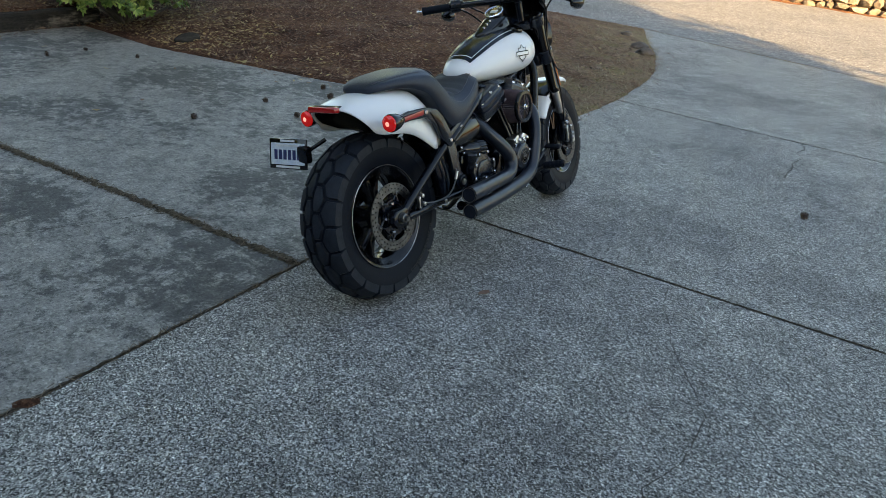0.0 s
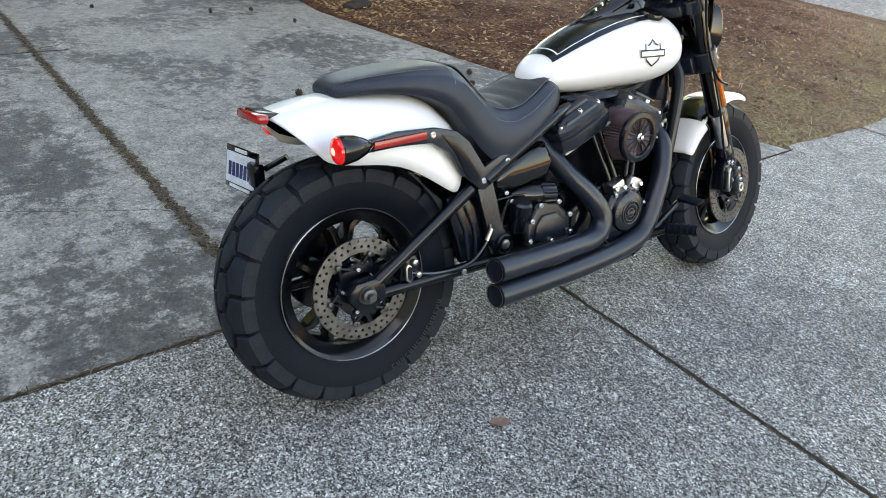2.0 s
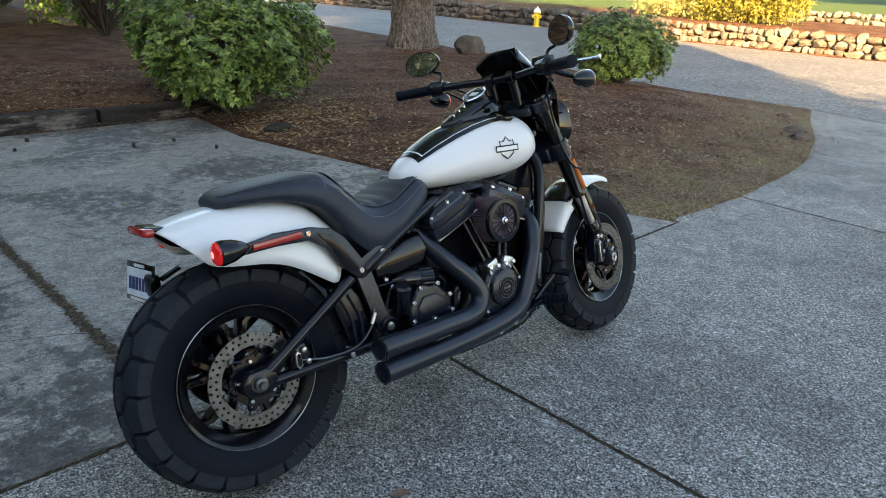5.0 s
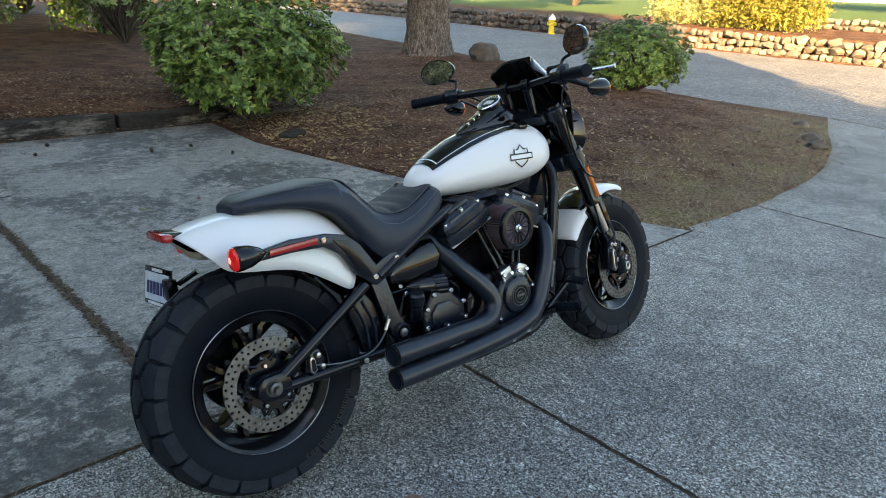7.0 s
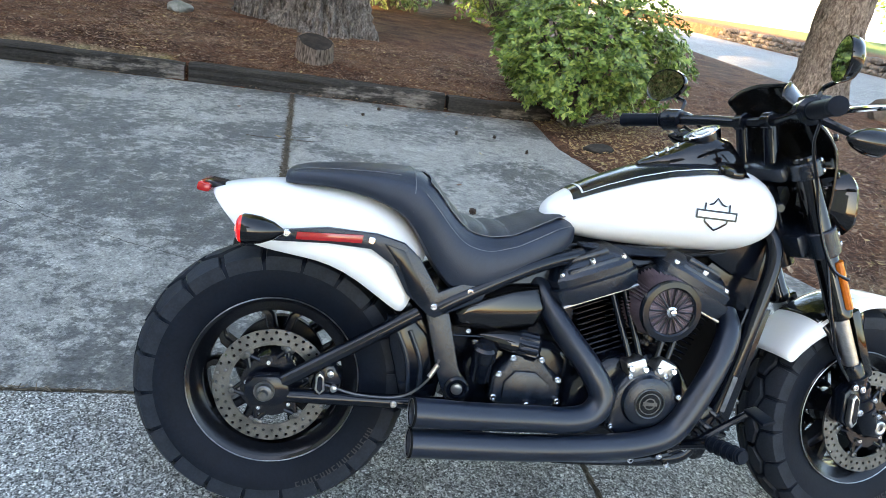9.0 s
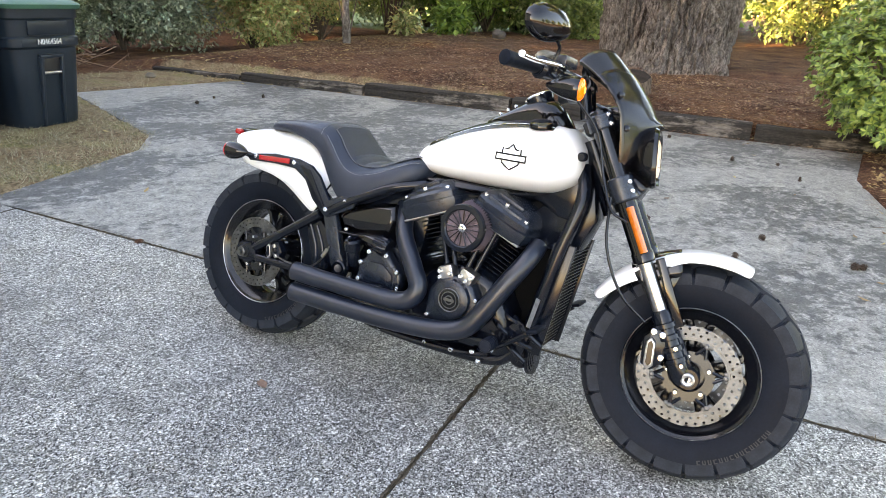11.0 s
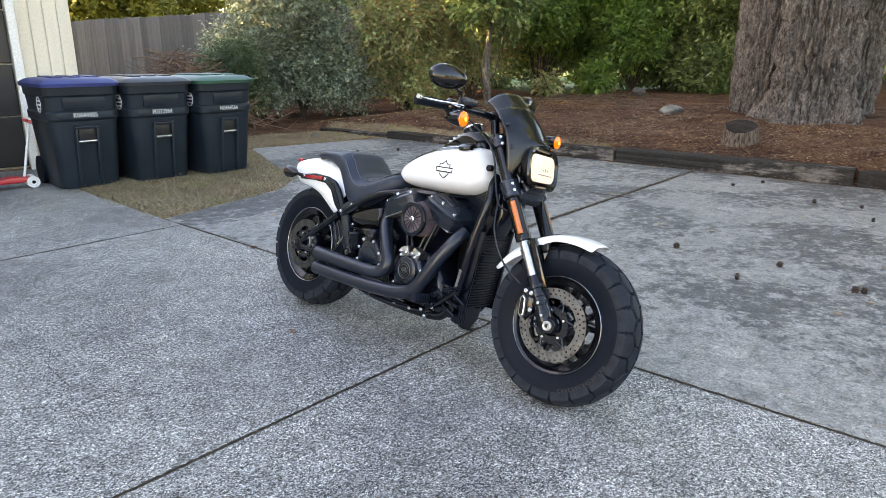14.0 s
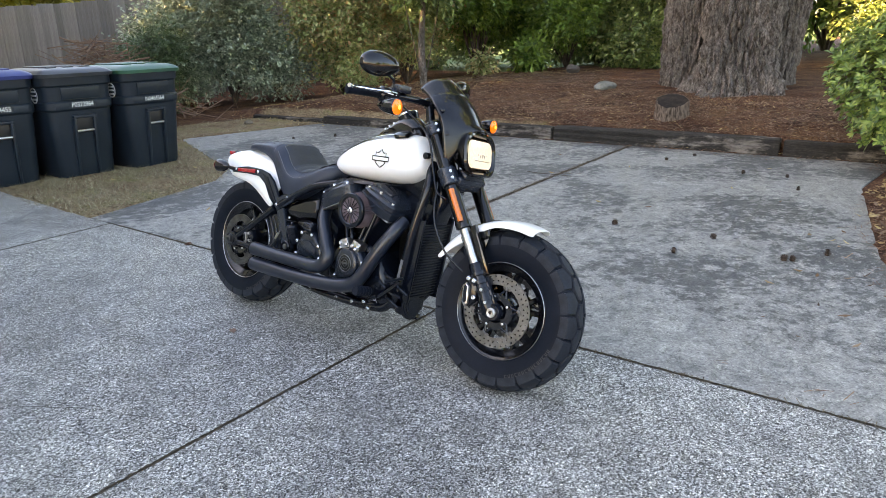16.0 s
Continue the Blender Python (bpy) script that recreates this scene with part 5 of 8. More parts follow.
for v in bm.verts:
    v.co.z += 0.16 * (v.co.y - 0.2)
tagged(part("roof_unseen_eave", bm, M_ROOF, smooth=0, m=UNSEEN_HOUSE), "unseen dark shingle eave at the house corner, shaped for its shadow", "roof", kind="structure")
# unseen porch, shaped for the near edge of the shade
bm = bmesh.new()
rings(bm, [[(x, y, z) for y, z in ((-0.79, 0.0), (0.05, 0.0), (0.05, 3.5), (-0.05, 3.6), (-0.60, 3.74), (-0.79, 4.3))] for x in (0.0, 0.7)])
tagged(part("wall_unseen_porch", bm, M_SIDING, smooth=0, m=UNSEEN_HOUSE), "unseen cream low porch wall at the house corner, shaped for its shadow", "wall", kind="structure")
# unseen trees added to keep the sun off the shrubs
for i, (x, y) in enumerate([(4.8, -14.2), (2.4, -16.6), (0.4, -19.6)]):
    shrub("unseen_shade_tree", "unseen tall dark evergreen added behind the garage to shade the shrubs", x, y, [(0, 0, 3.0, 2.2), (0.4, 0, 5.2, 2.1), (-0.3, 0.2, 7.4, 1.8), (0, 0, 9.4, 1.2)], 5200, 0.3, M_DARKLEAF, 130 + i, 8, category="tree", sr=0.12)
# unseen trees added to shade the far road and its wall
for i, (x, y) in enumerate([(14.0, -7.2), (12.2, -10.9), (15.1, -5.9)]):
    shrub("unseen_shade_tree", "unseen tall dark evergreen added behind the house to shade the road", x, y, [(0, 0, 5.0, 2.6), (0.4, 0, 8.0, 2.6), (-0.3, 0.2, 11.0, 2.4), (0, 0, 13.5, 2.0), (0, 0, 15.6, 1.3)], 24000, 0.42, M_DARKLEAF, 140 + i, 8, category="tree", sr=0.2)


def fence():
    """A weathered board fence with a slanting top line."""
    f = tagged(new("board_fence"), "weathered grey vertical board fence behind the bins", "fence")
    a, b = Vector((-1.9, -12.6)), Vector((-13.5, -9.2))
    n = 82
    ang = math.degrees(math.atan2(b.y - a.y, b.x - a.x))
    g = random.Random(2)
    shapes = []
    for k in range(4):
        bm = bmesh.new()
        box(bm, (0, 0, 0.5), (0.166, 0.018, 1.0), bev=0.004, seg=1)
        shapes.append(mesh_of("board", bm, M_FENCE, 0))
    for i in range(n):
        p = a.lerp(b, (i + 0.5) / n)
        ob = new("board", shapes[i % 4])
        ob.parent = f
        h = 1.86 + 0.95 * i / n + g.uniform(-0.02, 0.025)
        ob.matrix_basis = pose(p.x, p.y + (0.012 if i % 2 else -0.012), 0.03, 0, g.uniform(-0.25, 0.25), ang) @ Matrix.Diagonal((1, 1, h, 1))
    for z in (0.4, 1.6):
        bm = rod(bmesh.new(), (a.x, a.y - 0.05, z), (b.x, b.y - 0.05, z + 0.25), 0.04, n=4)
        part("rail", bm, M_FENCE, f, smooth=0)


fence()


# ---- bins ----
def wheelie_bin(x, y, turn, lid_mat, label, stamp, seed):
    """A wheeled refuse bin: ribbed tapering tub, lid, lift bar, wheels."""
    t = tagged(new("wheelie_bin"), label, "bin", "bins beside the garage")
    t.matrix_basis = pose(x, y, 0.012, 0, 0, turn) @ Matrix.Diagonal((1.0, 1.0, 1.10, 1.0))
    W, D, H = 0.70, 0.80, 1.0
    rows = []
    for z, k in ((0.0, 0.80), (0.02, 0.82), (0.62, 0.945), (0.64, 0.99), (0.70, 0.995), (0.715, 0.96), (0.84, 0.985), (0.855, 1.02), (0.93, 1.03)):
        w, d = W / 2 * k, D / 2 * k
        c = 0.09
        row = []
        for cx, cy, a0 in ((w - c, d - c, 0), (-w + c, d - c, 90), (-w + c, -d + c, 180), (w - c, -d + c, 270)):
            row += [(cx + c * math.cos(radians(a0 + s)), cy + c * math.sin(radians(a0 + s)), z) for s in (0, 30, 60, 90)]
        rows.append(row)
    tub = part("tub", rings(bmesh.new(), rows), M_BIN, t, smooth=30)
    bm = bmesh.new()
    for sx in (-1, 1):
        box(bm, (sx * 0.2, 0.37, 0.67), (0.14, 0.06, 0.07), (0, 0, 0), 0.012)
    box(bm, (0, 0.393, 0.78), (0.40, 0.025, 0.11), (-4, 0, 0), 0.01)
    part("rib", bm, M_BIN, tub)
    bm = bmesh.new()
    box(bm, (-0.09, 0.36, 0.28), (0.03, 0.05, 0.56), (-8, 0, 0), 0.01)
    box(bm, (0.115, 0.36, 0.28), (0.03, 0.05, 0.56), (-8, 0, 5), 0.01)
    box(bm, (0, 0.382, 0.565), (0.24, 0.06, 0.03), (-8, 0, 0), 0.01)
    part("pocket_frame", bm, M_BIN, tub)
    part("pocket", box(bmesh.new(), (0, 0.37, 0.49), (0.17, 0.03, 0.13), (-8, 0, 0), 0.005), M_NEARBLACK, tub, "dark grab pocket")
    part("lift_bar", rod(bmesh.new(), (-0.1, 0.39, 0.435), (0.1, 0.39, 0.435), 0.011, n=12), M_STEEL, t, "steel lift bar")
    bm = bmesh.new()
    lid = []
    for z, k in ((0.925, 1.07), (0.955, 1.09), (0.965, 1.06), (0.985, 0.97), (1.0, 0.85), (1.008, 0.4)):
        w, d, c = W / 2 * k, D / 2 * k, 0.07
        row = []
        for cx, cy, a0 in ((w - c, d - c, 0), (-w + c, d - c, 90), (-w + c, -d + c, 180), (w - c, -d + c, 270)):
            row += [(cx + c * math.cos(radians(a0 + s)), cy + c * math.sin(radians(a0 + s)), z) for s in (0, 30, 60, 90)]
        lid.append(row)
    lid_ob = part("lid", rings(bm, lid), lid_mat, t, smooth=30)
    bm = bmesh.new()
    for sx in (-0.17, 0.0, 0.17):
        box(bm, (sx, 0.0, 1.008), (0.1, 0.5, 0.016), bev=0.006)
    part("lid_rib", bm, lid_mat, lid_ob)
    bm = rod(bmesh.new(), (-0.26, -0.42, 0.92), (0.26, -0.42, 0.92), 0.016, n=10)
    part("handle", bm, M_BIN, t)
    for sx in (-1, 1):
        part("wheel", turned(bmesh.new(), (sx * 0.29 - 0.03, -0.31, 0.125), (1, 0, 0), [(0, 0.05), (0, 0.135), (0.06, 0.135), (0.06, 0.05)], 22), M_RUBBER, t)
    # round stamp on the tub's side, numbers on its front
    for sx in (-1, 1):
        bm = bmesh.new()
        turned(bm, (sx * 0.3465, 0.16, 0.77), (sx, 0, 0), [(0.0, 0.06), (0.004, 0.06), (0.004, 0.072), (0.0, 0.072)], 28, ring=True)
        for k in range(3):
            box(bm, (sx * 0.3485, 0.16, 0.735 + 0.034 * k), (0.006, 0.085 - 0.012 * abs(k - 1), 0.016))
        part("emblem", bm, M_STAMP, tub, "round white stamped emblem")
    cu = bpy.data.curves.new("number", "FONT")
    cu.body, cu.size, cu.align_x, cu.extrude = stamp, 0.062, "CENTER", 0.0015
    tx = new("number", cu)
    dg = bpy.context.evaluated_depsgraph_get()
    me = bpy.data.meshes.new_from_object(tx.evaluated_get(dg))
    bpy.data.objects.remove(tx)
    me.materials.clear()
    me.materials.append(M_STAMP)
    ob = new("number", me)
    ob.parent = tub
    ob.matrix_basis = pose(0, 0.3985, 0.655, 90, 0, 180) @ Matrix.Diagonal((0.9, 1, 1, 1))
    tagged(ob, "white stamped number")
    return t


wheelie_bin(-1.47, -2.43, 3, M_LIDBLUE, "dark wheeled bin with a closed blue lid beside the garage", "K0644455", 1)
wheelie_bin(-2.18, -2.37, 8, M_LIDGREY, "dark wheeled bin with a closed charcoal lid on the grass", "P0372964", 2)
wheelie_bin(-2.92, -2.40, 12, M_LIDGREEN, "dark wheeled bin with a closed green lid on the grass", "N0464564", 3)


def kick_scooter():
    t = tagged(new("toy_scooter"), "red toy scooter with white wheels parked by the garage", "scooter")
    t.matrix_basis = pose(-0.72, -2.6, 0.0, 0, 0, 0)
    bm = plate(bmesh.new(), [(-0.32, 0.06), (-0.3, 0.11), (-0.12, 0.12), (0.15, 0.09), (0.42, 0.09), (0.42, 0.06), (0.1, 0.055)], -0.08, 0.08, 0.015)
    part("deck", bm, M_REDPLASTIC, t)
    for x, y in ((-0.3, 0.07), (-0.3, -0.09), (0.4, 0.0)):
        w = part("wheel", turned(bmesh.new(), (x, y, 0.06), (0, 1, 0), [(0, 0.02), (0, 0.06), (0.035, 0.06), (0.035, 0.02)], 24), M_WHITEPLASTIC, t, "white wheel")
        part("hub", turned(bmesh.new(), (x, y - 0.004, 0.06), (0, 1, 0), [(0, 0.004), (0, 0.018), (0.043, 0.018), (0.043, 0.004)], 14), M_HOLE, w)
    part("stem", rod(bmesh.new(), (-0.24, 0, 0.1), (-0.36, 0, 0.64), 0.014), M_WHITEPLASTIC, t, "pale handle stem")
    part("handlebar", tube(bmesh.new(), [(-0.35, -0.14, 0.68), (-0.37, -0.05, 0.67), (-0.37, 0.05, 0.67), (-0.35, 0.14, 0.68)], 0.018), M_REDPLASTIC, t)


kick_scooter()


# ---- small things on the ground ----
def pine_cone_mesh():
    bm = bmesh.new()
    g = random.Random(3)
    turned(bm, (-0.022, 0, 0.018), (1, 0, 0), [(0, 0.004), (0.006, 0.012), (0.02, 0.014), (0.036, 0.010), (0.045, 0.003)], 10)
    for k in range(44):
        s = k / 44
        a = k * 2.4
        r = 0.013 * math.sin(math.pi * (0.15 + 0.8 * s)) + 0.002
        c = Vector((-0.02 + 0.042 * s, r * math.cos(a), 0.018 + r * math.sin(a)))
        d = Vector((0.3, math.cos(a), math.sin(a))).normalized()
        q, u, v = basis(d)
        vs = [bm.verts.new(c + u * 0.004), bm.verts.new(c - u * 0.004), bm.verts.new(c + d * 0.009 - u * 0.004), bm.verts.new(c + d * 0.009 + u * 0.004)]
        bm.faces.new(vs)
    return mesh_of("pine_cone", bm, M_DRYCONE, 0)


M_DRYCONE = surf("cone_scales", (0.02, 0.012, 0.008), (0.075, 0.045, 0.028), 60.0, 300.0, 0.8)
cone_me = pine_cone_mesh()
g = random.Random(12)
for x, y in [(-6.38, 3.2), (-6.45, 3.58), (-5.96, 3.82), (-3.99, 3.14), (-4.09, 3.83), (-3.63, 3.76), (-3.94, 4.38), (-3.91, 4.34), (-4.18, 4.51), (-0.34, 4.83), (-7.03, 2.43), (-6.63, 2.29), (-5.6, -2.2), (-5.1, -2.5), (-4.7, -2.3), (-2.72, 6.05)]:
    ob = new("pine_cone", cone_me)
    ob.matrix_basis = pose(x, y, 0.001, 0, 0, g.uniform(0, 360)) @ Matrix.Scale(g.uniform(0.75, 1.05), 4)
    tagged(ob, "small dark fallen cone lying on the concrete", "pine cone", "cones on the concrete")


def scatter(name, label, count, areas, make, material, seed, kind_cat):
    """Countless small flat things strewn over patches of ground (x, y, rx, ry, weight)."""
    r = np.random.RandomState(seed)
    w = np.array([a[4] for a in areas], float)
    pick = r.choice(len(areas), count, p=w / w.sum())
    A = np.array([a[:4] for a in areas])[pick]
    x = A[:, 0] + A[:, 2] * r.uniform(-1, 1, count)
    y = A[:, 1] + A[:, 3] * r.uniform(-1, 1, count)
    z, grass, lawn = ground_z(x, y)
    paved = inside(x, y, PAD) | inside(x, y, DRIVE)
    z = np.where(paved, 0.0, z)
    V, F = make(r, x, y, z, paved, grass)
    ob = pydata(name, V.tolist(), F.tolist(), material)
    tagged(ob, label, kind_cat, kind="stuff")


def strips(r, x, y, z, length, width, lift):
    n = len(x)
    a = r.uniform(0, 2 * math.pi, n)
    L = length * r.uniform(0.5, 1.3, n)
    d = np.stack([np.cos(a), np.sin(a), r.uniform(-1, 1, n) * lift], 1) * L[:, None]
    s = np.stack([-np.sin(a), np.cos(a), 0 * a], 1) * width * r.uniform(0.6, 1.4, n)[:, None]
    c = np.stack([x, y, z + 0.004 + np.abs(d[:, 2]) * 0.5], 1)
    q = np.stack([c - d / 2 - s / 2, c - d / 2 + s / 2, c + d / 2 + s / 2, c + d / 2 - s / 2], 1)
    return q.reshape(-1, 3), np.arange(4 * n).reshape(n, 4)


def needles(r, x, y, z, paved, grass):
    edge = np.minimum(edge_dist(x, y, PAD), edge_dist(x, y, DRIVE))
    keep = ~paved | (edge < 0.22 * r.rand(len(x)) ** 3)
    return strips(r, x[keep], y[keep], z[keep], 0.07, 0.004, 0.35)


def litter(r, x, y, z, paved, grass):
    keep = ~paved | (r.rand(len(x)) < 0.06)
    x, y, z = x[keep], y[keep], z[keep]
    n = len(x)
    a = r.uniform(0, 6.28, n)
    L = 0.055 * r.uniform(0.5, 1.3, n)
    d = np.stack([np.cos(a), np.sin(a), r.uniform(-0.3, 0.3, n)], 1) * L[:, None]
    s = np.stack([-np.sin(a), np.cos(a), r.uniform(-0.4, 0.4, n)], 1) * (L * 0.22)[:, None]
    c = np.stack([x, y, z + 0.012], 1)
    up = np.array([0, 0, 0.008])
    q = np.stack([c - d / 2, c + s, c + d / 2 + up, c - s], 1)
    return q.reshape(-1, 3), np.arange(4 * n).reshape(n, 4)


def blades(r, x, y, z, paved, grass):
    edge = np.minimum(edge_dist(x, y, PAD), edge_dist(x, y, DRIVE))
    thin = np.clip(0.55 + 0.5 * np.sin(3.1 * x + 1.7 * np.sin(2.3 * y)) * np.sin(3.7 * y + 1.3 * np.sin(2.9 * x)) + 0.25 * np.sin(9.0 * x + 4.0 * y), 0.12, 1.0)
    keep = ((~paved) | (edge < 0.09 * r.rand(len(x)))) & (r.rand(len(x)) < (grass + 0.03) * thin)
    x, y, z = x[keep], y[keep], z[keep]
    n = len(x)
    a = r.uniform(0, 6.28, n)
    h = 0.036 * r.uniform(0.3, 1.5, n)
    ln = np.stack([np.cos(a), np.sin(a)], 1) * (h * r.uniform(0.5, 2.2, n))[:, None]
    s = np.stack([-np.sin(a), np.cos(a), 0 * a], 1) * 0.0022
    c = np.stack([x, y, z - 0.004], 1)
    tip = c + np.stack([ln[:, 0], ln[:, 1], h], 1)
    q = np.stack([c - s, c + s, tip], 1)
    return q.reshape(-1, 3), np.arange(3 * n).reshape(n, 3)


scatter("pine_needles", "reddish-brown needles and bark shreds strewn over the beds", 90000,
        [(-8.8, 2.0, 1.6, 2.6, 4), (-5.2, 7.2, 2.9, 2.9, 5), (-9.5, 7.5, 2.8, 2.6, 3), (-9.5, -2.6, 2.6, 2.6, 3), (-11.5, -4.0, 2.5, 2.5, 2), (-6.0, 10.5, 2.0, 1.8, 1.5)], needles, M_NEEDLE, 1, "needles")
scatter("fallen_leaves", "yellow and brown fallen leaves on mulch and pad", 5200,
        [(-7.1, 5.0, 1.2, 0.7, 3), (-8.5, 2.0, 1.3, 2.6, 1.5), (-5.4, 6.5, 2.6, 2.4, 2), (-8.5, -4.2, 2.6, 1.5, 4), (-11.5, -4.6, 2.5, 2.0, 3), (-6.0, 4.9, 1.6, 0.5, 1), (-4.5, 1.0, 2.5, 3.0, 0.6)], litter, M_LITTER, 2, "leaves")
scatter("bark_chips", "pale broken bark chips and shreds strewn over the mulch", 16000,
        [(-8.7, 1.6, 1.5, 2.6, 4), (-9.6, -2.4, 2.4, 2.4, 4), (-11.5, -3.6, 2.4, 1.6, 2), (-5.6, 7.2, 2.8, 2.9, 5), (-9.5, 7.0, 2.6, 2.6, 3)], litter, M_CHIP, 4, "bark chips")
scatter("grass_blades", "thin dry grass by the drive and the bins", 80000,
        [(-3.6, 8.2, 1.5, 2.8, 5), (-2.9, -1.6, 1.6, 1.6, 5), (-5.0, -4.4, 2.4, 1.0, 2), (-4.6, 10.2, 1.2, 1.4, 2), (-1.9, -2.0, 0.9, 1.6, 2)], blades, M_BLADE, 3, "grass")


def twig(x, y, ln, ang, seed, r=0.006):
    g = random.Random(seed)
    c = (x, y, soil(x, y) if not inside(np.array([x]), np.array([y]), PAD)[0] else 0.0)
    d = Vector((math.cos(ang), math.sin(ang), 0))
    pts = [Vector(c) + d * ln * s + Vector((-d.y, d.x, 0)) * g.uniform(-0.05, 0.05) * ln + Vector((0, 0, 2 * r + 3 * r * abs(math.sin(3 * s)))) for s in (-0.5, -0.2, 0.1, 0.5)]
    ob = part("fallen_twig", tube(bmesh.new(), pts, r, 6, 4), M_DRYTWIG if r > 0.004 else M_TWIG)
    tagged(ob, "thin dry fallen twig on the bed", "twig")


twig(-4.4, 6.9, 0.55, 2.2, 1)
twig(-4.2, 6.3, 0.4, 2.6, 2)
twig(-5.4, 7.9, 0.5, 2.4, 3)
twig(-9.2, 3.2, 0.7, 1.8, 4)
twig(-11.8, -3.0, 1.1, 0.6, 5)
twig(-12.2, -3.4, 1.3, 0.9, 6)
twig(-5.2, 1.74, 0.5, 1.72, 7, 0.003)
twig(-5.36, 1.9, 0.22, 2.3, 8, 0.002)


def curled_leaf(x, y, turn, size):
    """One dry leaf, cupped along its rib."""
    bm = bmesh.new()
    rows = []
    for k in range(7):
        u = k / 6
        w = 0.30 * size * math.sin(math.pi * (0.08 + 0.84 * u)) ** 0.8
        rows.append([(size * (u - 0.5), w * v, 0.004 + 0.10 * size * abs(v) ** 1.5 + 0.10 * size * (u - 0.5) ** 2) for v in (-1, -0.5, 0, 0.5, 1)])
    rings(bm, rows, loop=False)
    ob = part("dry_leaf", bm, M_DRYTWIG, smooth=60)
    ob.matrix_basis = pose(x, y, 0.0, 0, 0, turn)
    tagged(ob, "single curled brown leaf lying on the driveway", "leaf")


curled_leaf(-1.13, 2.67, 70, 0.055)
curled_leaf(-6.2, 1.2, 20, 0.06)
curled_leaf(-4.6, 3.1, 140, 0.05)


def joint_needles():
    """Needles and crumbs caught along the wide joint of the pad and at the slab edges."""
    r = np.random.RandomState(9)
    n = 2600
    u = r.rand(n)
    x = ab + (timber_x(1.5) - ab) * u
    y = jb(x) + r.normal(size=n) * 0.016
    y2 = r.uniform(0.2, 5.4, 400)
    x2 = line_a(y2) + r.normal(size=400) * 0.009
    x, y = np.concatenate([x, x2]), np.concatenate([y, y2])
    V, F = strips(r, x, y, 0 * x - 0.001, 0.035, 0.0028, 0.3)
    tagged(pydata("joint_needles", V.tolist(), F.tolist(), M_CRUMBS), "brown needles caught in the concrete joints", "needles", kind="stuff")


joint_needles()


# ---- the motorcycle: x ahead, y to its left, z up, from the rear wheel's foot ----
HEAD, LEAN_L = radians(4.0), radians(10.5)
F_ = Vector((-math.sin(HEAD), math.cos(HEAD), 0))
L_ = Vector((-math.cos(HEAD), -math.sin(HEAD), 0))
UP_ = Vector((0, 0, 1)) * math.cos(LEAN_L) + L_ * math.sin(LEAN_L)
LL_ = L_ * math.cos(LEAN_L) - Vector((0, 0, 1)) * math.sin(LEAN_L)
bike = new("motorcycle")
tagged(bike, "white and black cruiser motorcycle leaning on its side stand", "motorcycle")
bike.matrix_basis = Matrix(((F_.x, LL_.x, UP_.x, -1.450), (F_.y, LL_.y, UP_.y, 2.368), (F_.z, LL_.z, UP_.z, 0.005), (0, 0, 0, 1)))

PIV = Vector((1.278, 0, 0.784))
AX = Vector((-0.474, 0, 0.880)).normalized()
STEER = Matrix.Translation(PIV) @ Matrix.Rotation(radians(8.0), 4, AX) @ Matrix.Translation(-PIV)
FK = -AX                        # down the fork


def tyre_mesh(R, w, bead, pitches):
    """A fat tyre: carcass, and tread blocks that stand proud of it."""
    bm = bmesh.new()
    k = 0.030 / (w * w)
    prof = [(-w * 0.78, bead), (-w * 0.91, bead + 0.024), (-w * 1.0, bead + 0.065), (-w * 0.985, R - 0.045)]
    prof += [(w * t, R - 0.009 - k * (w * t) ** 2) for t in (-0.93, -0.75, -0.5, -0.25, 0, 0.25, 0.5, 0.75, 0.93)]
    prof += [(w * 0.985, R - 0.045), (w * 1.0, bead + 0.065), (w * 0.91, bead + 0.024), (w * 0.78, bead)]
    turned(bm, (0, 0, 0), (0, 1, 0), prof, 96, ring=True)

    def at(u, y, lift, drop=0.0):
        a = 2 * math.pi * u / pitches
        r = R - 0.009 - k * y * y + lift - drop
        return Vector((r * math.cos(a), y, r * math.sin(a)))

    def block(outline, sg, ph, lip):
        """One block from its outline (share of the pitch, share of the width); lip: it runs down the shoulder."""
        t = bmesh.new()
        pts = []
        for (u0, y0), (u1, y1) in zip(outline, outline[1:] + outline[:1]):
            q = max(1, round(math.hypot((u1 - u0) * 1.2, y1 - y0) / 0.2))
            pts += [(u0 + (u1 - u0) * i / q, y0 + (y1 - y0) * i / q) for i in range(q)]
        cu, cy = sum(p[0] for p in pts) / len(pts), sum(p[1] for p in pts) / len(pts)
        rows = []
        for shrink, lift in ((1.0, -0.002), (0.975, 0.0075), (0.92, 0.010), (0.5, 0.010)):
            row = []
            for u, y in pts:
                uu, yy = cu + (u - cu) * shrink, cy + (y - cy) * shrink
                if lip and y > 0.985:
                    yy = 1.012 if shrink > 0.9 else yy
                    row.append(at(uu + ph, sg * yy * w, lift, 0.020 if shrink == 1.0 else 0.006 if shrink > 0.96 else 0.0))
                else:
                    row.append(at(uu + ph, sg * yy * w, lift))
            rows.append(row)
        rings(t, rows)
        # lighter block tone leaves the grooves painted dark
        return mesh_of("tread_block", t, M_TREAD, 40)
    hexa = [(0.55, 0.09), (0.97, 0.03), (1.45, 0.09), (1.45, 0.33), (1.02, 0.51), (0.55, 0.33)]
    edge = [(0.045, 1.0), (0.045, 0.635), (0.50, 0.45), (0.955, 0.635), (0.955, 1.0)]
    kinds = [block(o, sg, ph, lip) for sg, ph in ((1, 0.0), (-1, 0.5)) for o, lip in ((hexa, False), (edge, True))]
    return bm, kinds


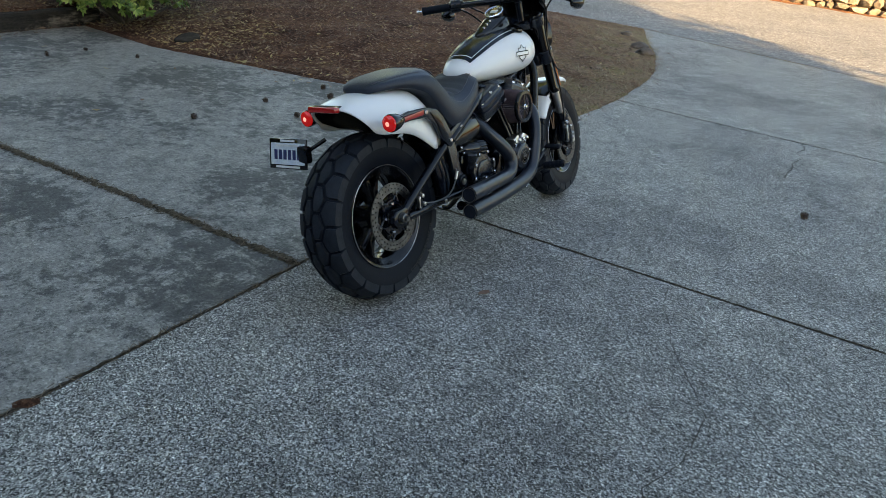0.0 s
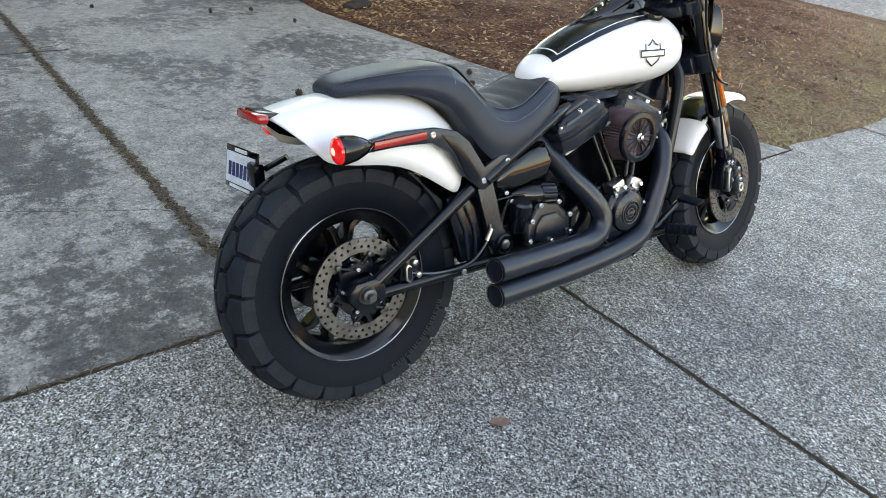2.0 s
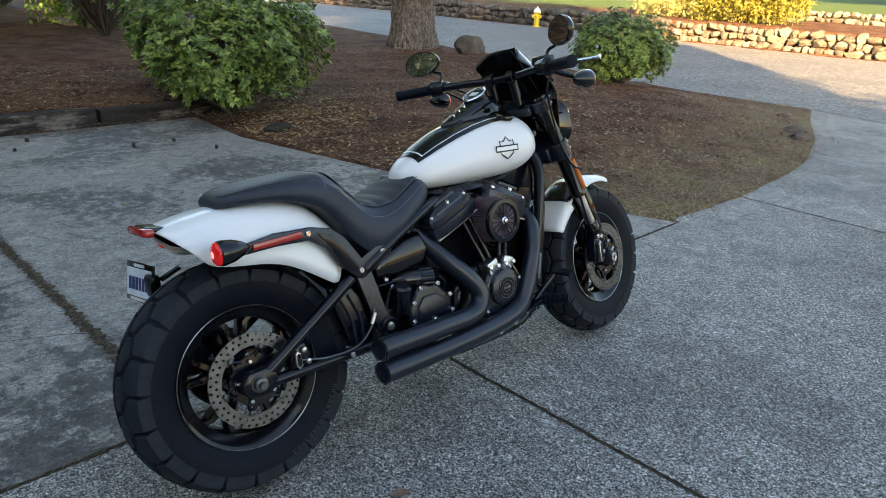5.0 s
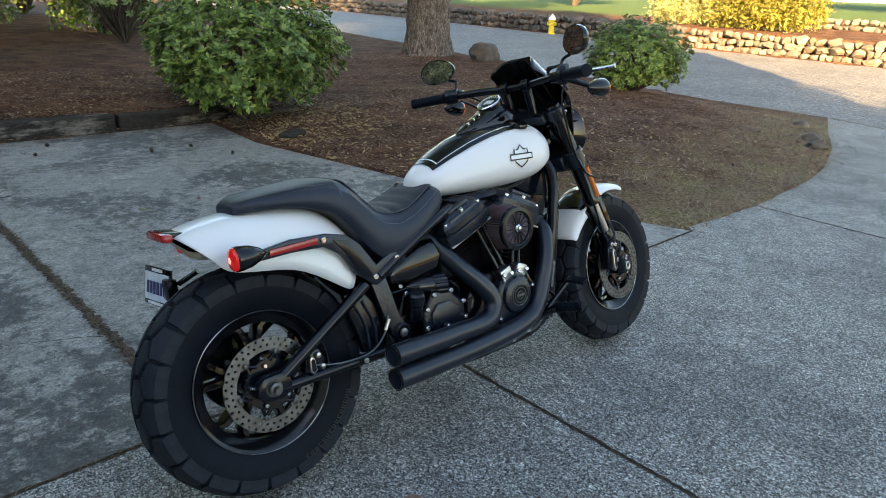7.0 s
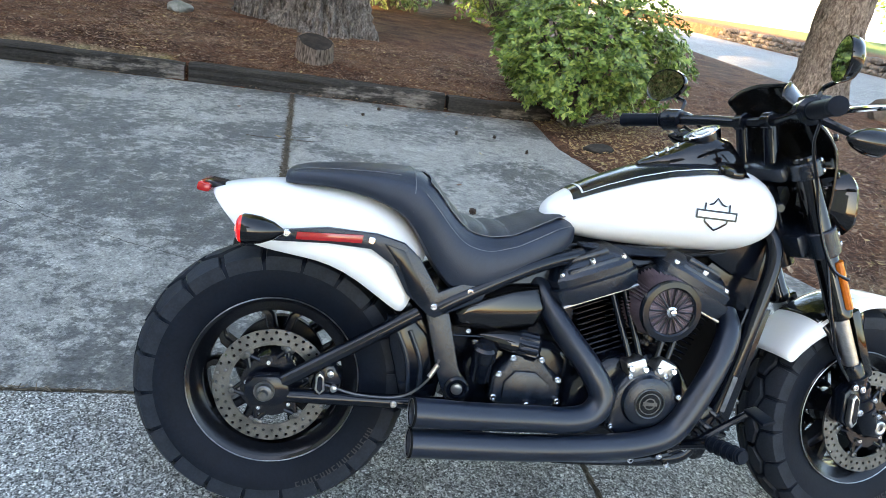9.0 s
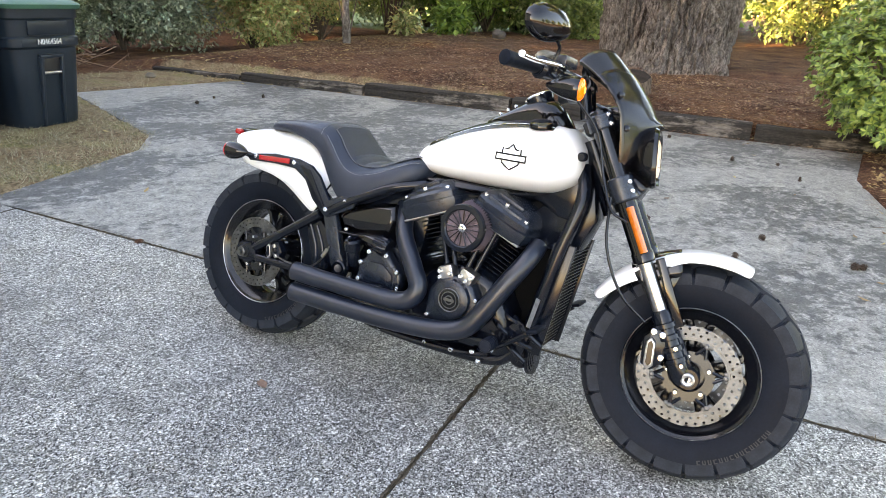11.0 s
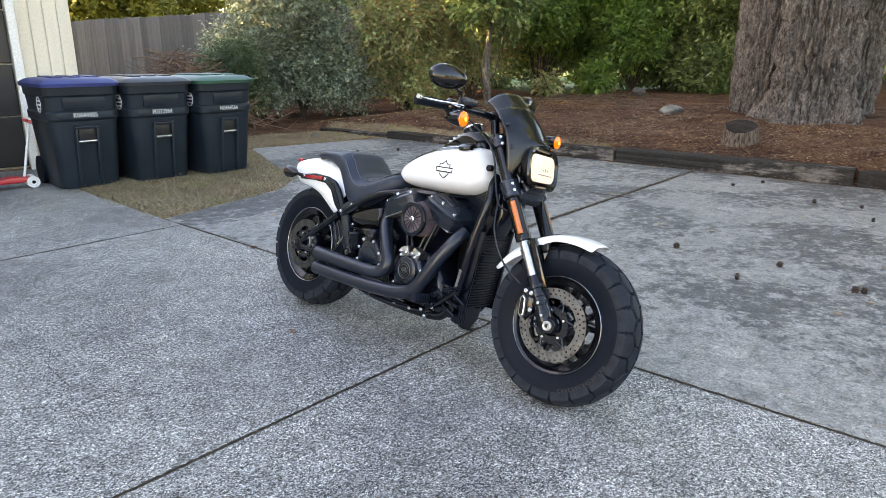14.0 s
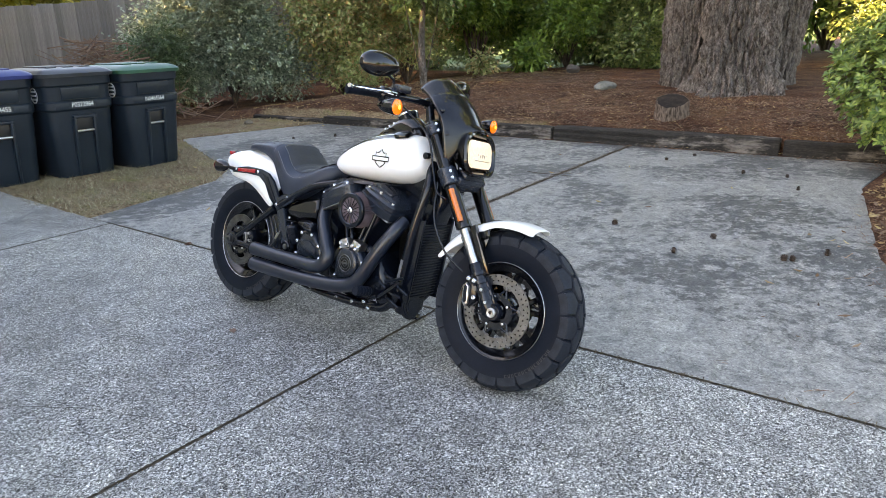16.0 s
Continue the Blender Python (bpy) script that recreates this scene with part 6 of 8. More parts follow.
def rotor_mesh(r_in, r_out, y, th, cells=30):
    """A drilled brake disc; each cell has a round hole through it."""
    bm = bmesh.new()
    rows = 2
    for j in range(rows):
        ra, rb = r_in + (r_out - r_in) * j / rows, r_in + (r_out - r_in) * (j + 1) / rows
        for i in range(cells):
            a0, a1 = 2 * math.pi * (i + 0.5 * j) / cells, 2 * math.pi * (i + 1 + 0.5 * j) / cells
            am, rm = (a0 + a1) / 2, (ra + rb) / 2
            P = lambda r, a, yy: Vector((r * math.cos(a), yy, r * math.sin(a)))
            outer = [(ra, a0), (ra, am), (ra, a1), (rm, a1), (rb, a1), (rb, am), (rb, a0), (rm, a0)]
            hole = []
            hr = 0.0040
            for r, a in outer:
                d = Vector(((a - am) * rm, r - rm)).normalized() * hr
                hole.append((rm + d.y, am + d.x / rm))
            for yy in (y, y + th):
                vo, vh = [bm.verts.new(P(r, a, yy)) for r, a in outer], [bm.verts.new(P(r, a, yy)) for r, a in hole]
                for q in range(8):
                    bm.faces.new((vo[q], vo[(q + 1) % 8], vh[(q + 1) % 8], vh[q]))
                if yy == y:
                    keep = vh, vo
            for q in range(8):
                bm.faces.new((keep[0][q], keep[0][(q + 1) % 8], vh[(q + 1) % 8], vh[q]))
    turned(bm, (0, y, 0), (0, 1, 0), [(0, r_out), (th, r_out)], 90)
    bm.faces.ensure_lookup_table()
    for f in [f for f in bm.faces if len(f.verts) > 20]:
        bm.faces.remove(f)
    bmesh.ops.remove_doubles(bm, verts=bm.verts, dist=1e-5)
    return bm


def wheel(name, centre, R, w, pitches, sides, steer, label, tip=0.0, toe=0.0, disc=1.0):
    """Cast rim with split spokes, tyre, brake discs and bolts; built round its axle."""
    m = (STEER if steer else Matrix()) @ Matrix.Translation(centre) @ Euler((radians(-tip), 0, radians(toe))).to_matrix().to_4x4()
    bead = R - 0.143
    rw = w * 0.80
    bm = bmesh.new()
    turned(bm, (0, -rw, 0), (0, 1, 0), [(0, bead + 0.004), (-0.004, bead + 0.012), (0.0, bead + 0.016), (0.008, bead + 0.008), (0.016, bead - 0.012), (0.05, bead - 0.026), (2 * rw - 0.05, bead - 0.026),
                                         (2 * rw - 0.016, bead - 0.012), (2 * rw - 0.008, bead + 0.008), (2 * rw, bead + 0.016), (2 * rw + 0.004, bead + 0.012), (2 * rw, bead + 0.004), (2 * rw - 0.02, bead - 0.022), (0.02, bead - 0.022)], 72, ring=True)
    rim = part(name, bm, M_RIM, bike, label, m=m)
    bm = turned(bmesh.new(), (0, -rw - 0.006, 0), (0, 1, 0), [(0.0, bead + 0.0115), (-0.0015, bead + 0.013), (0.0, bead + 0.0145)], 72, ring=True)
    part("rim_edge", bm, M_ALU, rim, "thin machined edge")
    carcass, kinds = tyre_mesh(R, w, bead + 0.012, pitches)
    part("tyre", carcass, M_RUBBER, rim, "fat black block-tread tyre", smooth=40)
    for p in range(pitches):
        for me in kinds:
            ob = new("tread_block", me)
            ob.parent = rim
            ob.matrix_basis = Matrix.Rotation(-2 * math.pi * p / pitches, 4, "Y")
    hub = turned(bmesh.new(), (0, -0.06, 0), (0, 1, 0), [(0, 0.03), (0, 0.055), (0.02, 0.062), (0.1, 0.062), (0.12, 0.055), (0.12, 0.03)], 32)
    part("hub", hub, M_BLACK, rim)
    for k in range(5):
        a = 2 * math.pi * k / 5 + 0.3
        for s in (-1, 1):
            bm = bmesh.new()
            d0, d1, d2 = a + s * 0.10, a + s * 0.14, a + s * 0.30
            pts = [(0.05, d0), (0.10, d1), (0.15, a + s * 0.2), (bead - 0.018, d2)]
            rows = []
            for r, b in pts:
                c = Vector((r * math.cos(b), 0, r * math.sin(b)))
                t = Vector((-math.sin(b), 0, math.cos(b)))
                hw, hy = 0.0125 - 0.010 * (r - 0.05) * 1.2, 0.020
                rows.append([c + t * hw + Vector((0, hy, 0)), c + t * hw * 0.6 + Vector((0, hy + 0.006, 0)), c - t * hw * 0.6 + Vector((0, hy + 0.006, 0)), c - t * hw + Vector((0, hy, 0)),
                             c - t * hw - Vector((0, hy, 0)), c - t * hw * 0.6 - Vector((0, hy + 0.006, 0)), c + t * hw * 0.6 - Vector((0, hy + 0.006, 0)), c + t * hw - Vector((0, hy, 0))])
            rings(bm, rows)
            part("spoke", bm, M_RIM, rim)
    # white marks on the rim and raised marks on the tyre wall, as plain bars
    for base, span, mt, rr, tall, n, nm in ((180, 104, M_STAMP, bead - 0.001, 0.013, 15, "rim_mark"), (288, 52, M_RUBBERSIDE, bead + 0.075, 0.013, 15, "wall_mark")):
        for i in range(n):
            bm = bmesh.new()
            a = radians(base + span * i / n)
            t = Vector((-math.sin(a), 0, math.cos(a)))
            q = Vector((math.cos(a), 0, math.sin(a)))
            yy = -rw - 0.001 + 0.0075 if nm == "rim_mark" else -w * 1.0 - 0.0006
            c = q * rr + Vector((0, yy, 0))
            hw = rr * radians(span / n) * 0.33
            slope = Vector((0, 0.55 * tall, 0)) if nm == "rim_mark" else Vector()
            th = 0.0022 if nm == "rim_mark" else 0.0034
            for x0, x1, z0, z1 in ((-hw, -hw + th, 0, 1), (hw - th, hw, 0, 1), (-hw, hw, 0.80, 1.0)) if i % 3 else ((-hw, -hw + th, 0, 1), (-hw, hw, 0, 0.2), (-hw, hw, 0.80, 1.0)):
                vs = [bm.verts.new(c + t * x + q * (z - 0.5) * tall - Vector((0, 0.0006, 0)) + slope * (0.5 - z)) for x, z in ((x0, z0), (x1, z0), (x1, z1), (x0, z1))]
                bm.faces.new(vs)
            part(nm, bm, mt, rim, smooth=0)
    for s in sides:
        y = s * (w + 0.018) - 0.0025
        rot = part("brake_rotor", rotor_mesh(0.116 * disc, 0.150 * disc, y, 0.005, 36), M_ROTOR, rim, "drilled steel brake disc", smooth=30)
        bm = bmesh.new()
        for k in range(6):
            a = 2 * math.pi * k / 6 + 0.2
            for da in (-0.09, 0.09):
                c = Vector((0.107 * disc * math.cos(a + da), y + 0.0025, 0.107 * disc * math.sin(a + da)))
                box(bm, c, (0.016, 0.0046, 0.017), (0, -math.degrees(a + da), 0), 0.004, 2)
        turned(bm, (0, y + 0.0002, 0), (0, 1, 0), [(0, 0.108 * disc), (0, 0.1155 * disc), (0.0046, 0.1155 * disc), (0.0046, 0.108 * disc)], 60, ring=True)
        part("rotor_lug", bm, M_ROTOR, rot)
        bm = bmesh.new()
        turned(bm, (0, y - 0.002, 0), (0, 1, 0), [(0, 0.045), (0, 0.072), (0.01, 0.072), (0.01, 0.045)], 40, ring=True)
        part("rotor_carrier", bm, M_BLACK, rot)
        for k in range(6):
            a = 2 * math.pi * k / 6 + 0.2
            for da in (-0.22, 0.22):
                part("carrier_arm", rod(bmesh.new(), (0.066 * math.cos(a + da), y + 0.002, 0.066 * math.sin(a + da)), (0.102 * disc * math.cos(a), y + 0.002, 0.102 * disc * math.sin(a)), 0.006, 0.005, 8), M_BLACK, rot)
        for k in range(6):
            a = 2 * math.pi * k / 6 + 0.2
            bm = turned(bmesh.new(), (0.104 * disc * math.cos(a), y + s * 0.003, 0.104 * disc * math.sin(a)), (0, s, 0), [(0, 0.0075), (0.003, 0.0075), (0.004, 0.005), (0.002, 0.004)], 14)
            part("rotor_button", bm, M_ROTOR, rot)
        for k in range(5):
            a = 2 * math.pi * k / 5 + 0.5
            bm = bolt(bmesh.new(), (0.058 * math.cos(a), y + s * 0.004, 0.058 * math.sin(a)), (0, s, 0), 0.0065, 0.009)
            part("hub_bolt", bm, M_CHROME, rim)
    if not steer:
        # the belt pulley on the far side
        bm = turned(bmesh.new(), (0, w + 0.012, 0), (0, 1, 0), [(0, 0.06), (0, 0.112), (0.004, 0.116), (0.034, 0.116), (0.038, 0.112), (0.038, 0.06)], 64, ring=True)
        part("belt_pulley", bm, M_BLACK, rim, "black belt pulley")
        for k in range(5):
            a = 2 * math.pi * k / 5
            part("pulley_arm", rod(bmesh.new(), (0.03 * math.cos(a), w + 0.03, 0.03 * math.sin(a)), (0.075 * math.cos(a), w + 0.03, 0.075 * math.sin(a)), 0.022, 0.017, 8), M_BLACK, rim)
    return rim


wheel("rear_wheel", (-0.004, -0.008, 0.3235), 0.3315, 0.0905, 20, (-1,), False, "gloss black cast rear wheel", 4.4, disc=0.89)
wheel("front_wheel", (1.608, 0, 0.3135), 0.3210, 0.0755, 20, (-1, 1), True, "gloss black cast front wheel", 2.9, -2.0, 0.96)


# ---- bodywork ----
def arch(x_top, z_top, x_bot, z_bot, w, n=14, p=0.62):
    """One hoop of a mudguard, from its right edge over the top to the left."""
    row = []
    for i in range(n + 1):
        a = -math.pi / 2 + math.pi * i / n
        s = math.copysign(abs(math.sin(a)) ** p, a)
        c = max(0.0, math.cos(a)) ** 0.75
        row.append((x_bot + (x_top - x_bot) * c, -s * w * (0.94 + 0.06 * (1 - c)) * -1, z_bot + (z_top - z_bot) * c))
    return row


def guard(name, rows, parent_label, m=None, th=0.004, material=None):
    bm = rings(bmesh.new(), rows, loop=False)
    ob = part(name, bm, material or M_WHITE, bike, parent_label, smooth=60, m=m)
    sub = ob.modifiers.new("smooth", "SUBSURF")
    sub.levels = sub.render_levels = 1
    sol = ob.modifiers.new("thick", "SOLIDIFY")
    sol.thickness, sol.offset = th, -1
    return ob


guard("rear_fender", [arch(*a) for a in [
    (-0.178, 0.772, -0.098, 0.690, 0.132), (-0.165, 0.780, -0.085, 0.672, 0.137), (-0.10, 0.797, -0.045, 0.662, 0.143), (-0.02, 0.808, 0.01, 0.655, 0.146), (0.08, 0.812, 0.07, 0.648, 0.147),
    (0.17, 0.806, 0.13, 0.630, 0.147), (0.24, 0.780, 0.195, 0.590, 0.147), (0.29, 0.735, 0.245, 0.555, 0.147), (0.325, 0.69, 0.278, 0.535, 0.146)]], "pearl white rear mudguard")
bm = rings(bmesh.new(), [arch(x, z - 0.008, xb, zb - 0.0, w - 0.012) for x, z, xb, zb, w in [(-0.17, 0.772, -0.092, 0.70, 0.132), (-0.02, 0.80, 0.01, 0.662, 0.146), (0.17, 0.80, 0.13, 0.637, 0.147), (0.325, 0.685, 0.278, 0.545, 0.146)]], loop=False)
part("fender_liner", bm, M_BLACK, bike, "black inner mudguard", smooth=60)
bm = box(bmesh.new(), (-0.196, 0.0, 0.772), (0.03, 0.135, 0.022), (0, 8, 0), 0.007)
part("tail_lamp", bm, M_REDLENS, bike, "red tail lamp bar")
bm = box(bmesh.new(), (-0.172, 0.0, 0.776), (0.05, 0.10, 0.014), (0, 8, 0), 0.004)
part("tail_lamp_mount", bm, M_BLACK, bike)

up_line = [(-0.045, 0.706), (0.09, 0.726), (0.20, 0.723), (0.262, 0.708), (0.302, 0.676), (0.352, 0.603), (0.43, 0.640), (0.455, 0.634)]
lo_line = [(0.462, 0.606), (0.455, 0.592), (0.350, 0.540), (0.335, 0.545), (0.278, 0.592), (0.240, 0.655), (0.188, 0.687), (0.09, 0.690), (-0.03, 0.684)]
for s in (-1, 1):
    y0, y1 = (-0.163, -0.146) if s < 0 else (0.146, 0.163)
    strut = part("fender_strut", plate(bmesh.new(), up_line + lo_line, y0, y1, 0.004), M_CRINKLE, bike, "satin black fender strut")
    yo = -0.1665 if s < 0 else 0.1665
    part("strut_panel", plate(bmesh.new(), [(0.215, 0.704), (0.262, 0.692), (0.335, 0.578), (0.318, 0.566), (0.29, 0.588), (0.255, 0.655)], min(yo, yo - s * 0.004), max(yo, yo - s * 0.004), 0.0015), M_BLACK, strut)
    part("side_reflector", plate(bmesh.new(), [(0.022, 0.694), (0.024, 0.711), (0.168, 0.719), (0.166, 0.700)], min(yo, yo + s * 0.004), max(yo, yo + s * 0.004), 0.002), M_REDLENS, strut, "red side reflector")
    for x, z in ((0.002, 0.705), (0.187, 0.708), (0.345, 0.568), (0.425, 0.610)):
        part("strut_bolt", bolt(bmesh.new(), (x, s * 0.163, z), (0, s, 0), 0.0085, 0.007), M_CHROME, strut)


def bullet_lamp(at, back, length, r, body_mat, lamp_mat, core_mat, name, label, m=None, stalk=None):
    """A bullet-shaped turn signal: black shell, ringed lens, bulb behind."""
    d = Vector(back).normalized()
    at = Vector(at)
    bm = turned(bmesh.new(), at, d, [(0, r), (0.004, r * 1.05), (0.014, r * 1.04), (length * 0.45, r * 0.93), (length * 0.75, r * 0.62), (length * 0.93, r * 0.28), (length, 0.004)], 28)
    ob = part(name, bm, body_mat, bike, label, m=m)
    part("lens", turned(bmesh.new(), at, -d, [(0, r * 0.97), (0.006, r * 0.93), (0.011, r * 0.7), (0.013, r * 0.3), (0.0135, 0.001)], 28), lamp_mat, ob)
    part("bulb", turned(bmesh.new(), at - d * 0.0125, -d, [(0, r * 0.30), (0.002, r * 0.25), (0.003, 0.002)], 18), core_mat, ob)
    if stalk:
        part("stalk", rod(bmesh.new(), at + d * length * 0.4, stalk, 0.008, 0.010, 10), M_BLACK, ob)
    return ob


for s in (-1, 1):
    bullet_lamp((-0.086, s * 0.206, 0.713), (1, 0, 0.03), 0.085, 0.031, M_GLOSS, M_REDLAMP, M_REDCORE, "rear_signal", "bullet-shaped rear signal glowing red", stalk=(-0.02, s * 0.15, 0.70))


def number_plate():
    c = Vector((-0.150, 0.268, 0.585))
    tilt = Matrix.Translation(c) @ Euler((radians(0), radians(10), radians(6))).to_matrix().to_4x4()
    bm = box(bmesh.new(), (0, 0, 0), (0.006, 0.190, 0.118), bev=0.003)
    fr = part("plate_frame", bm, M_GLOSS, bike, "black number plate frame", m=tilt)
    part("number_plate", box(bmesh.new(), (-0.0045, 0, 0), (0.003, 0.168, 0.084)), M_PLATE, fr, "pale blue number plate")
    bm = bmesh.new()
    for i in range(6):
        y = 0.058 - 0.0232 * i
        box(bm, (-0.0068, y, -0.003), (0.002, 0.015, 0.038))
    part("plate_mark", bm, M_INK, fr)
    bm = bmesh.new()
    box(bm, (-0.0068, 0, 0.033), (0.002, 0.11, 0.008))
    box(bm, (-0.0045, 0, 0.0505), (0.003, 0.07, 0.009))
    box(bm, (-0.0045, 0, -0.0505), (0.003, 0.12, 0.008))
    part("plate_mark", bm, M_STAMP, fr)
    bm = rod(bmesh.new(), (-0.07, 0.135, 0.635), (-0.115, 0.18, 0.60), 0.008)
    box(bm, (-0.138, 0.190, 0.585), (0.035, 0.055, 0.07), bev=0.012)
    part("plate_bracket", bm, M_BLACK, bike)


number_plate()


def seat_row(x, zt, zb, w, n=16, p=0.55, edge=0.0):
    """A slice through the seat."""
    row = []
    for i in range(n + 1):
        a = -math.pi / 2 + math.pi * i / n
        s = math.copysign(abs(math.sin(a)) ** (0.46 if x < 0.32 else p), a)
        c = max(0.0, math.cos(a)) ** (0.5 if abs(a) > 0.8 else 0.72)
        row.append((x + edge * (1 - c), s * w, zb + (zt - zb) * c))
    for i in range(1, 4):
        row.append((x + edge, w * (1 - 2 * i / 4), zb))
    return row


SEAT = [(-0.020, 0.822, 0.800, 0.055), (-0.012, 0.836, 0.802, 0.078), (0.03, 0.848, 0.806, 0.100), (0.10, 0.857, 0.806, 0.118), (0.18, 0.864, 0.795, 0.130), (0.245, 0.868, 0.768, 0.142), (0.268, 0.867, 0.750, 0.146),
        (0.30, 0.862, 0.708, 0.152), (0.335, 0.836, 0.648, 0.160), (0.375, 0.792, 0.606, 0.168), (0.41, 0.762, 0.592, 0.170), (0.46, 0.750, 0.604, 0.170), (0.52, 0.756, 0.632, 0.163), (0.58, 0.780, 0.666, 0.149), (0.635, 0.800, 0.704, 0.130), (0.670, 0.798, 0.728, 0.106), (0.688, 0.780, 0.742, 0.074)]
seat = part("seat", rings(bmesh.new(), [seat_row(*a) for a in SEAT]), M_VINYL, bike, "stepped black vinyl seat with grey stitching", smooth=60)
sub = seat.modifiers.new("smooth", "SUBSURF")
sub.levels = sub.render_levels = 1


def seat_at(x, a):
    """A point on the seat's skin: a in radians from the crown, plus to the left."""
    for q, r in zip(SEAT, SEAT[1:]):
        if q[0] <= x <= r[0]:
            t = (x - q[0]) / (r[0] - q[0])
            zt, zb, w = (q[i] + (r[i] - q[i]) * t for i in (1, 2, 3))
            break
    s = math.copysign(abs(math.sin(a)) ** (0.46 if x < 0.32 else 0.55), a)
    c = max(0.0, math.cos(a)) ** (0.5 if abs(a) > 0.8 else 0.72)
    return Vector((x, s * w * 0.985, zb + (zt - zb) * c + 0.0005))


for pts in ([seat_at(0.272, a) + Vector((0.002, 0, 0)) for a in np.linspace(-1.5, 1.5, 15)],
            [seat_at(x, -0.62) for x in np.linspace(0.0, 0.24, 9)], [seat_at(x, 0.62) for x in np.linspace(0.0, 0.24, 9)],
            [seat_at(x, -1.05 + 0.35 * abs(x - 0.45)) for x in np.linspace(0.30, 0.66, 12)], [seat_at(x, 1.05 - 0.35 * abs(x - 0.45)) for x in np.linspace(0.30, 0.66, 12)]):
    part("seam", tube(bmesh.new(), pts, 0.0011, 5, 3), M_STITCH, seat)
in_half = lambda k: 0.30 + 0.30 * math.sin((0.12 + 0.80 * k / 26) * math.pi) ** 0.6
rows = [[seat_at(x, a) + Vector((0, 0, 0.0025 + 0.002 * math.sin(k * math.pi / 2))) for a in np.linspace(-in_half(k), in_half(k), 9)] for k, x in enumerate(np.linspace(0.312, 0.655, 27))]
in_x = np.linspace(0.312, 0.655, 27)
edge_l, edge_r = ([seat_at(x, sg * in_half(k)) + Vector((0, 0, 0.004)) for k, x in enumerate(in_x)] for sg in (-1, 1))
rim_line = edge_l[::2] + [seat_at(0.655, a) + Vector((0, 0, 0.004)) for a in (-0.15, 0.15)] + edge_r[::-2] + [seat_at(0.312, a) + Vector((0, 0, 0.004)) for a in (0.15, -0.15)] + [edge_l[0]]
part("seam", tube(bmesh.new(), [p + Vector((0, 0, 0.001)) for p in rim_line], 0.0012, 5, 2), M_STITCH, seat)
part("seat_insert", rings(bmesh.new(), rows, loop=False), M_VINYLDARK, seat, "ribbed darker seat insert", smooth=60)

TANK = [(0.612, 0.812, 0.775, 0.030), (0.630, 0.834, 0.762, 0.058), (0.67, 0.862, 0.750, 0.085), (0.74, 0.900, 0.744, 0.108), (0.82, 0.934, 0.742, 0.127), (0.90, 0.958, 0.742, 0.140), (0.98, 0.972, 0.744, 0.149), (1.06, 0.975, 0.748, 0.152),
        (1.12, 0.968, 0.756, 0.148), (1.16, 0.952, 0.778, 0.136), (1.19, 0.922, 0.795, 0.112), (1.205, 0.890, 0.825, 0.075)]


def tank_pt(x, a, off=0.0):
    """A point on the tank: a in degrees from the crown, plus to the left."""
    xs = [q[0] for q in TANK]
    zt, zb, w = (float(np.interp(x, xs, [q[i] for q in TANK])) for i in (1, 2, 3))
    zm = zb + (zt - zb) * 0.40
    t = radians(a)
    sy = math.copysign(abs(math.sin(t)) ** 0.86, math.sin(t))
    cz = math.copysign(abs(math.cos(t)) ** 0.86, math.cos(t))
    hz = (zt - zm) if cz > 0 else (zm - zb)
    return Vector((x, sy * (w + off), zm + cz * (hz + off)))


tank = part("fuel_tank", rings(bmesh.new(), [[tank_pt(x, a) for a in range(0, 360, 10)] for x in [q[0] for q in TANK]]), M_WHITE, bike, "pearl white teardrop fuel tank with a black top stripe", smooth=80)
sub = tank.modifiers.new("smooth", "SUBSURF")
sub.levels = sub.render_levels = 1


def tank_band(name, x0, x1, edge0, edge1, off, material, taper, sides):
    """A painted band laid over the tank's crown."""
    xs = np.linspace(x0, x1, 26)
    bm = bmesh.new()
    for s in sides:
        rows = []
        for x in xs:
            k = taper(x)
            rows.append([tank_pt(x, s * (edge0 + (edge1 - edge0) * j / 8) * k, off) for j in range(9)])
        rings(bm, rows, loop=False)
    part(name, bm, material, tank, smooth=80)


wide = lambda x: 1.12 - 0.30 * (x - 0.66) / 0.5
tank_band("tank_stripe", 0.668, 1.10, -44, 44, 0.0012, M_BLACK, wide, (1,))
tank_band("pinstripe", 0.692, 1.10, 33.5, 35.2, 0.0020, M_WHITELINE, wide, (-1, 1))
bm = bmesh.new()
rings(bm, [[tank_pt(x, a * wide(x), 0.0020) for a in np.linspace(-35.2, 35.2, 13)] for x in (0.688, 0.6925)], loop=False)
part("pinstripe", bm, M_WHITELINE, tank, smooth=80)


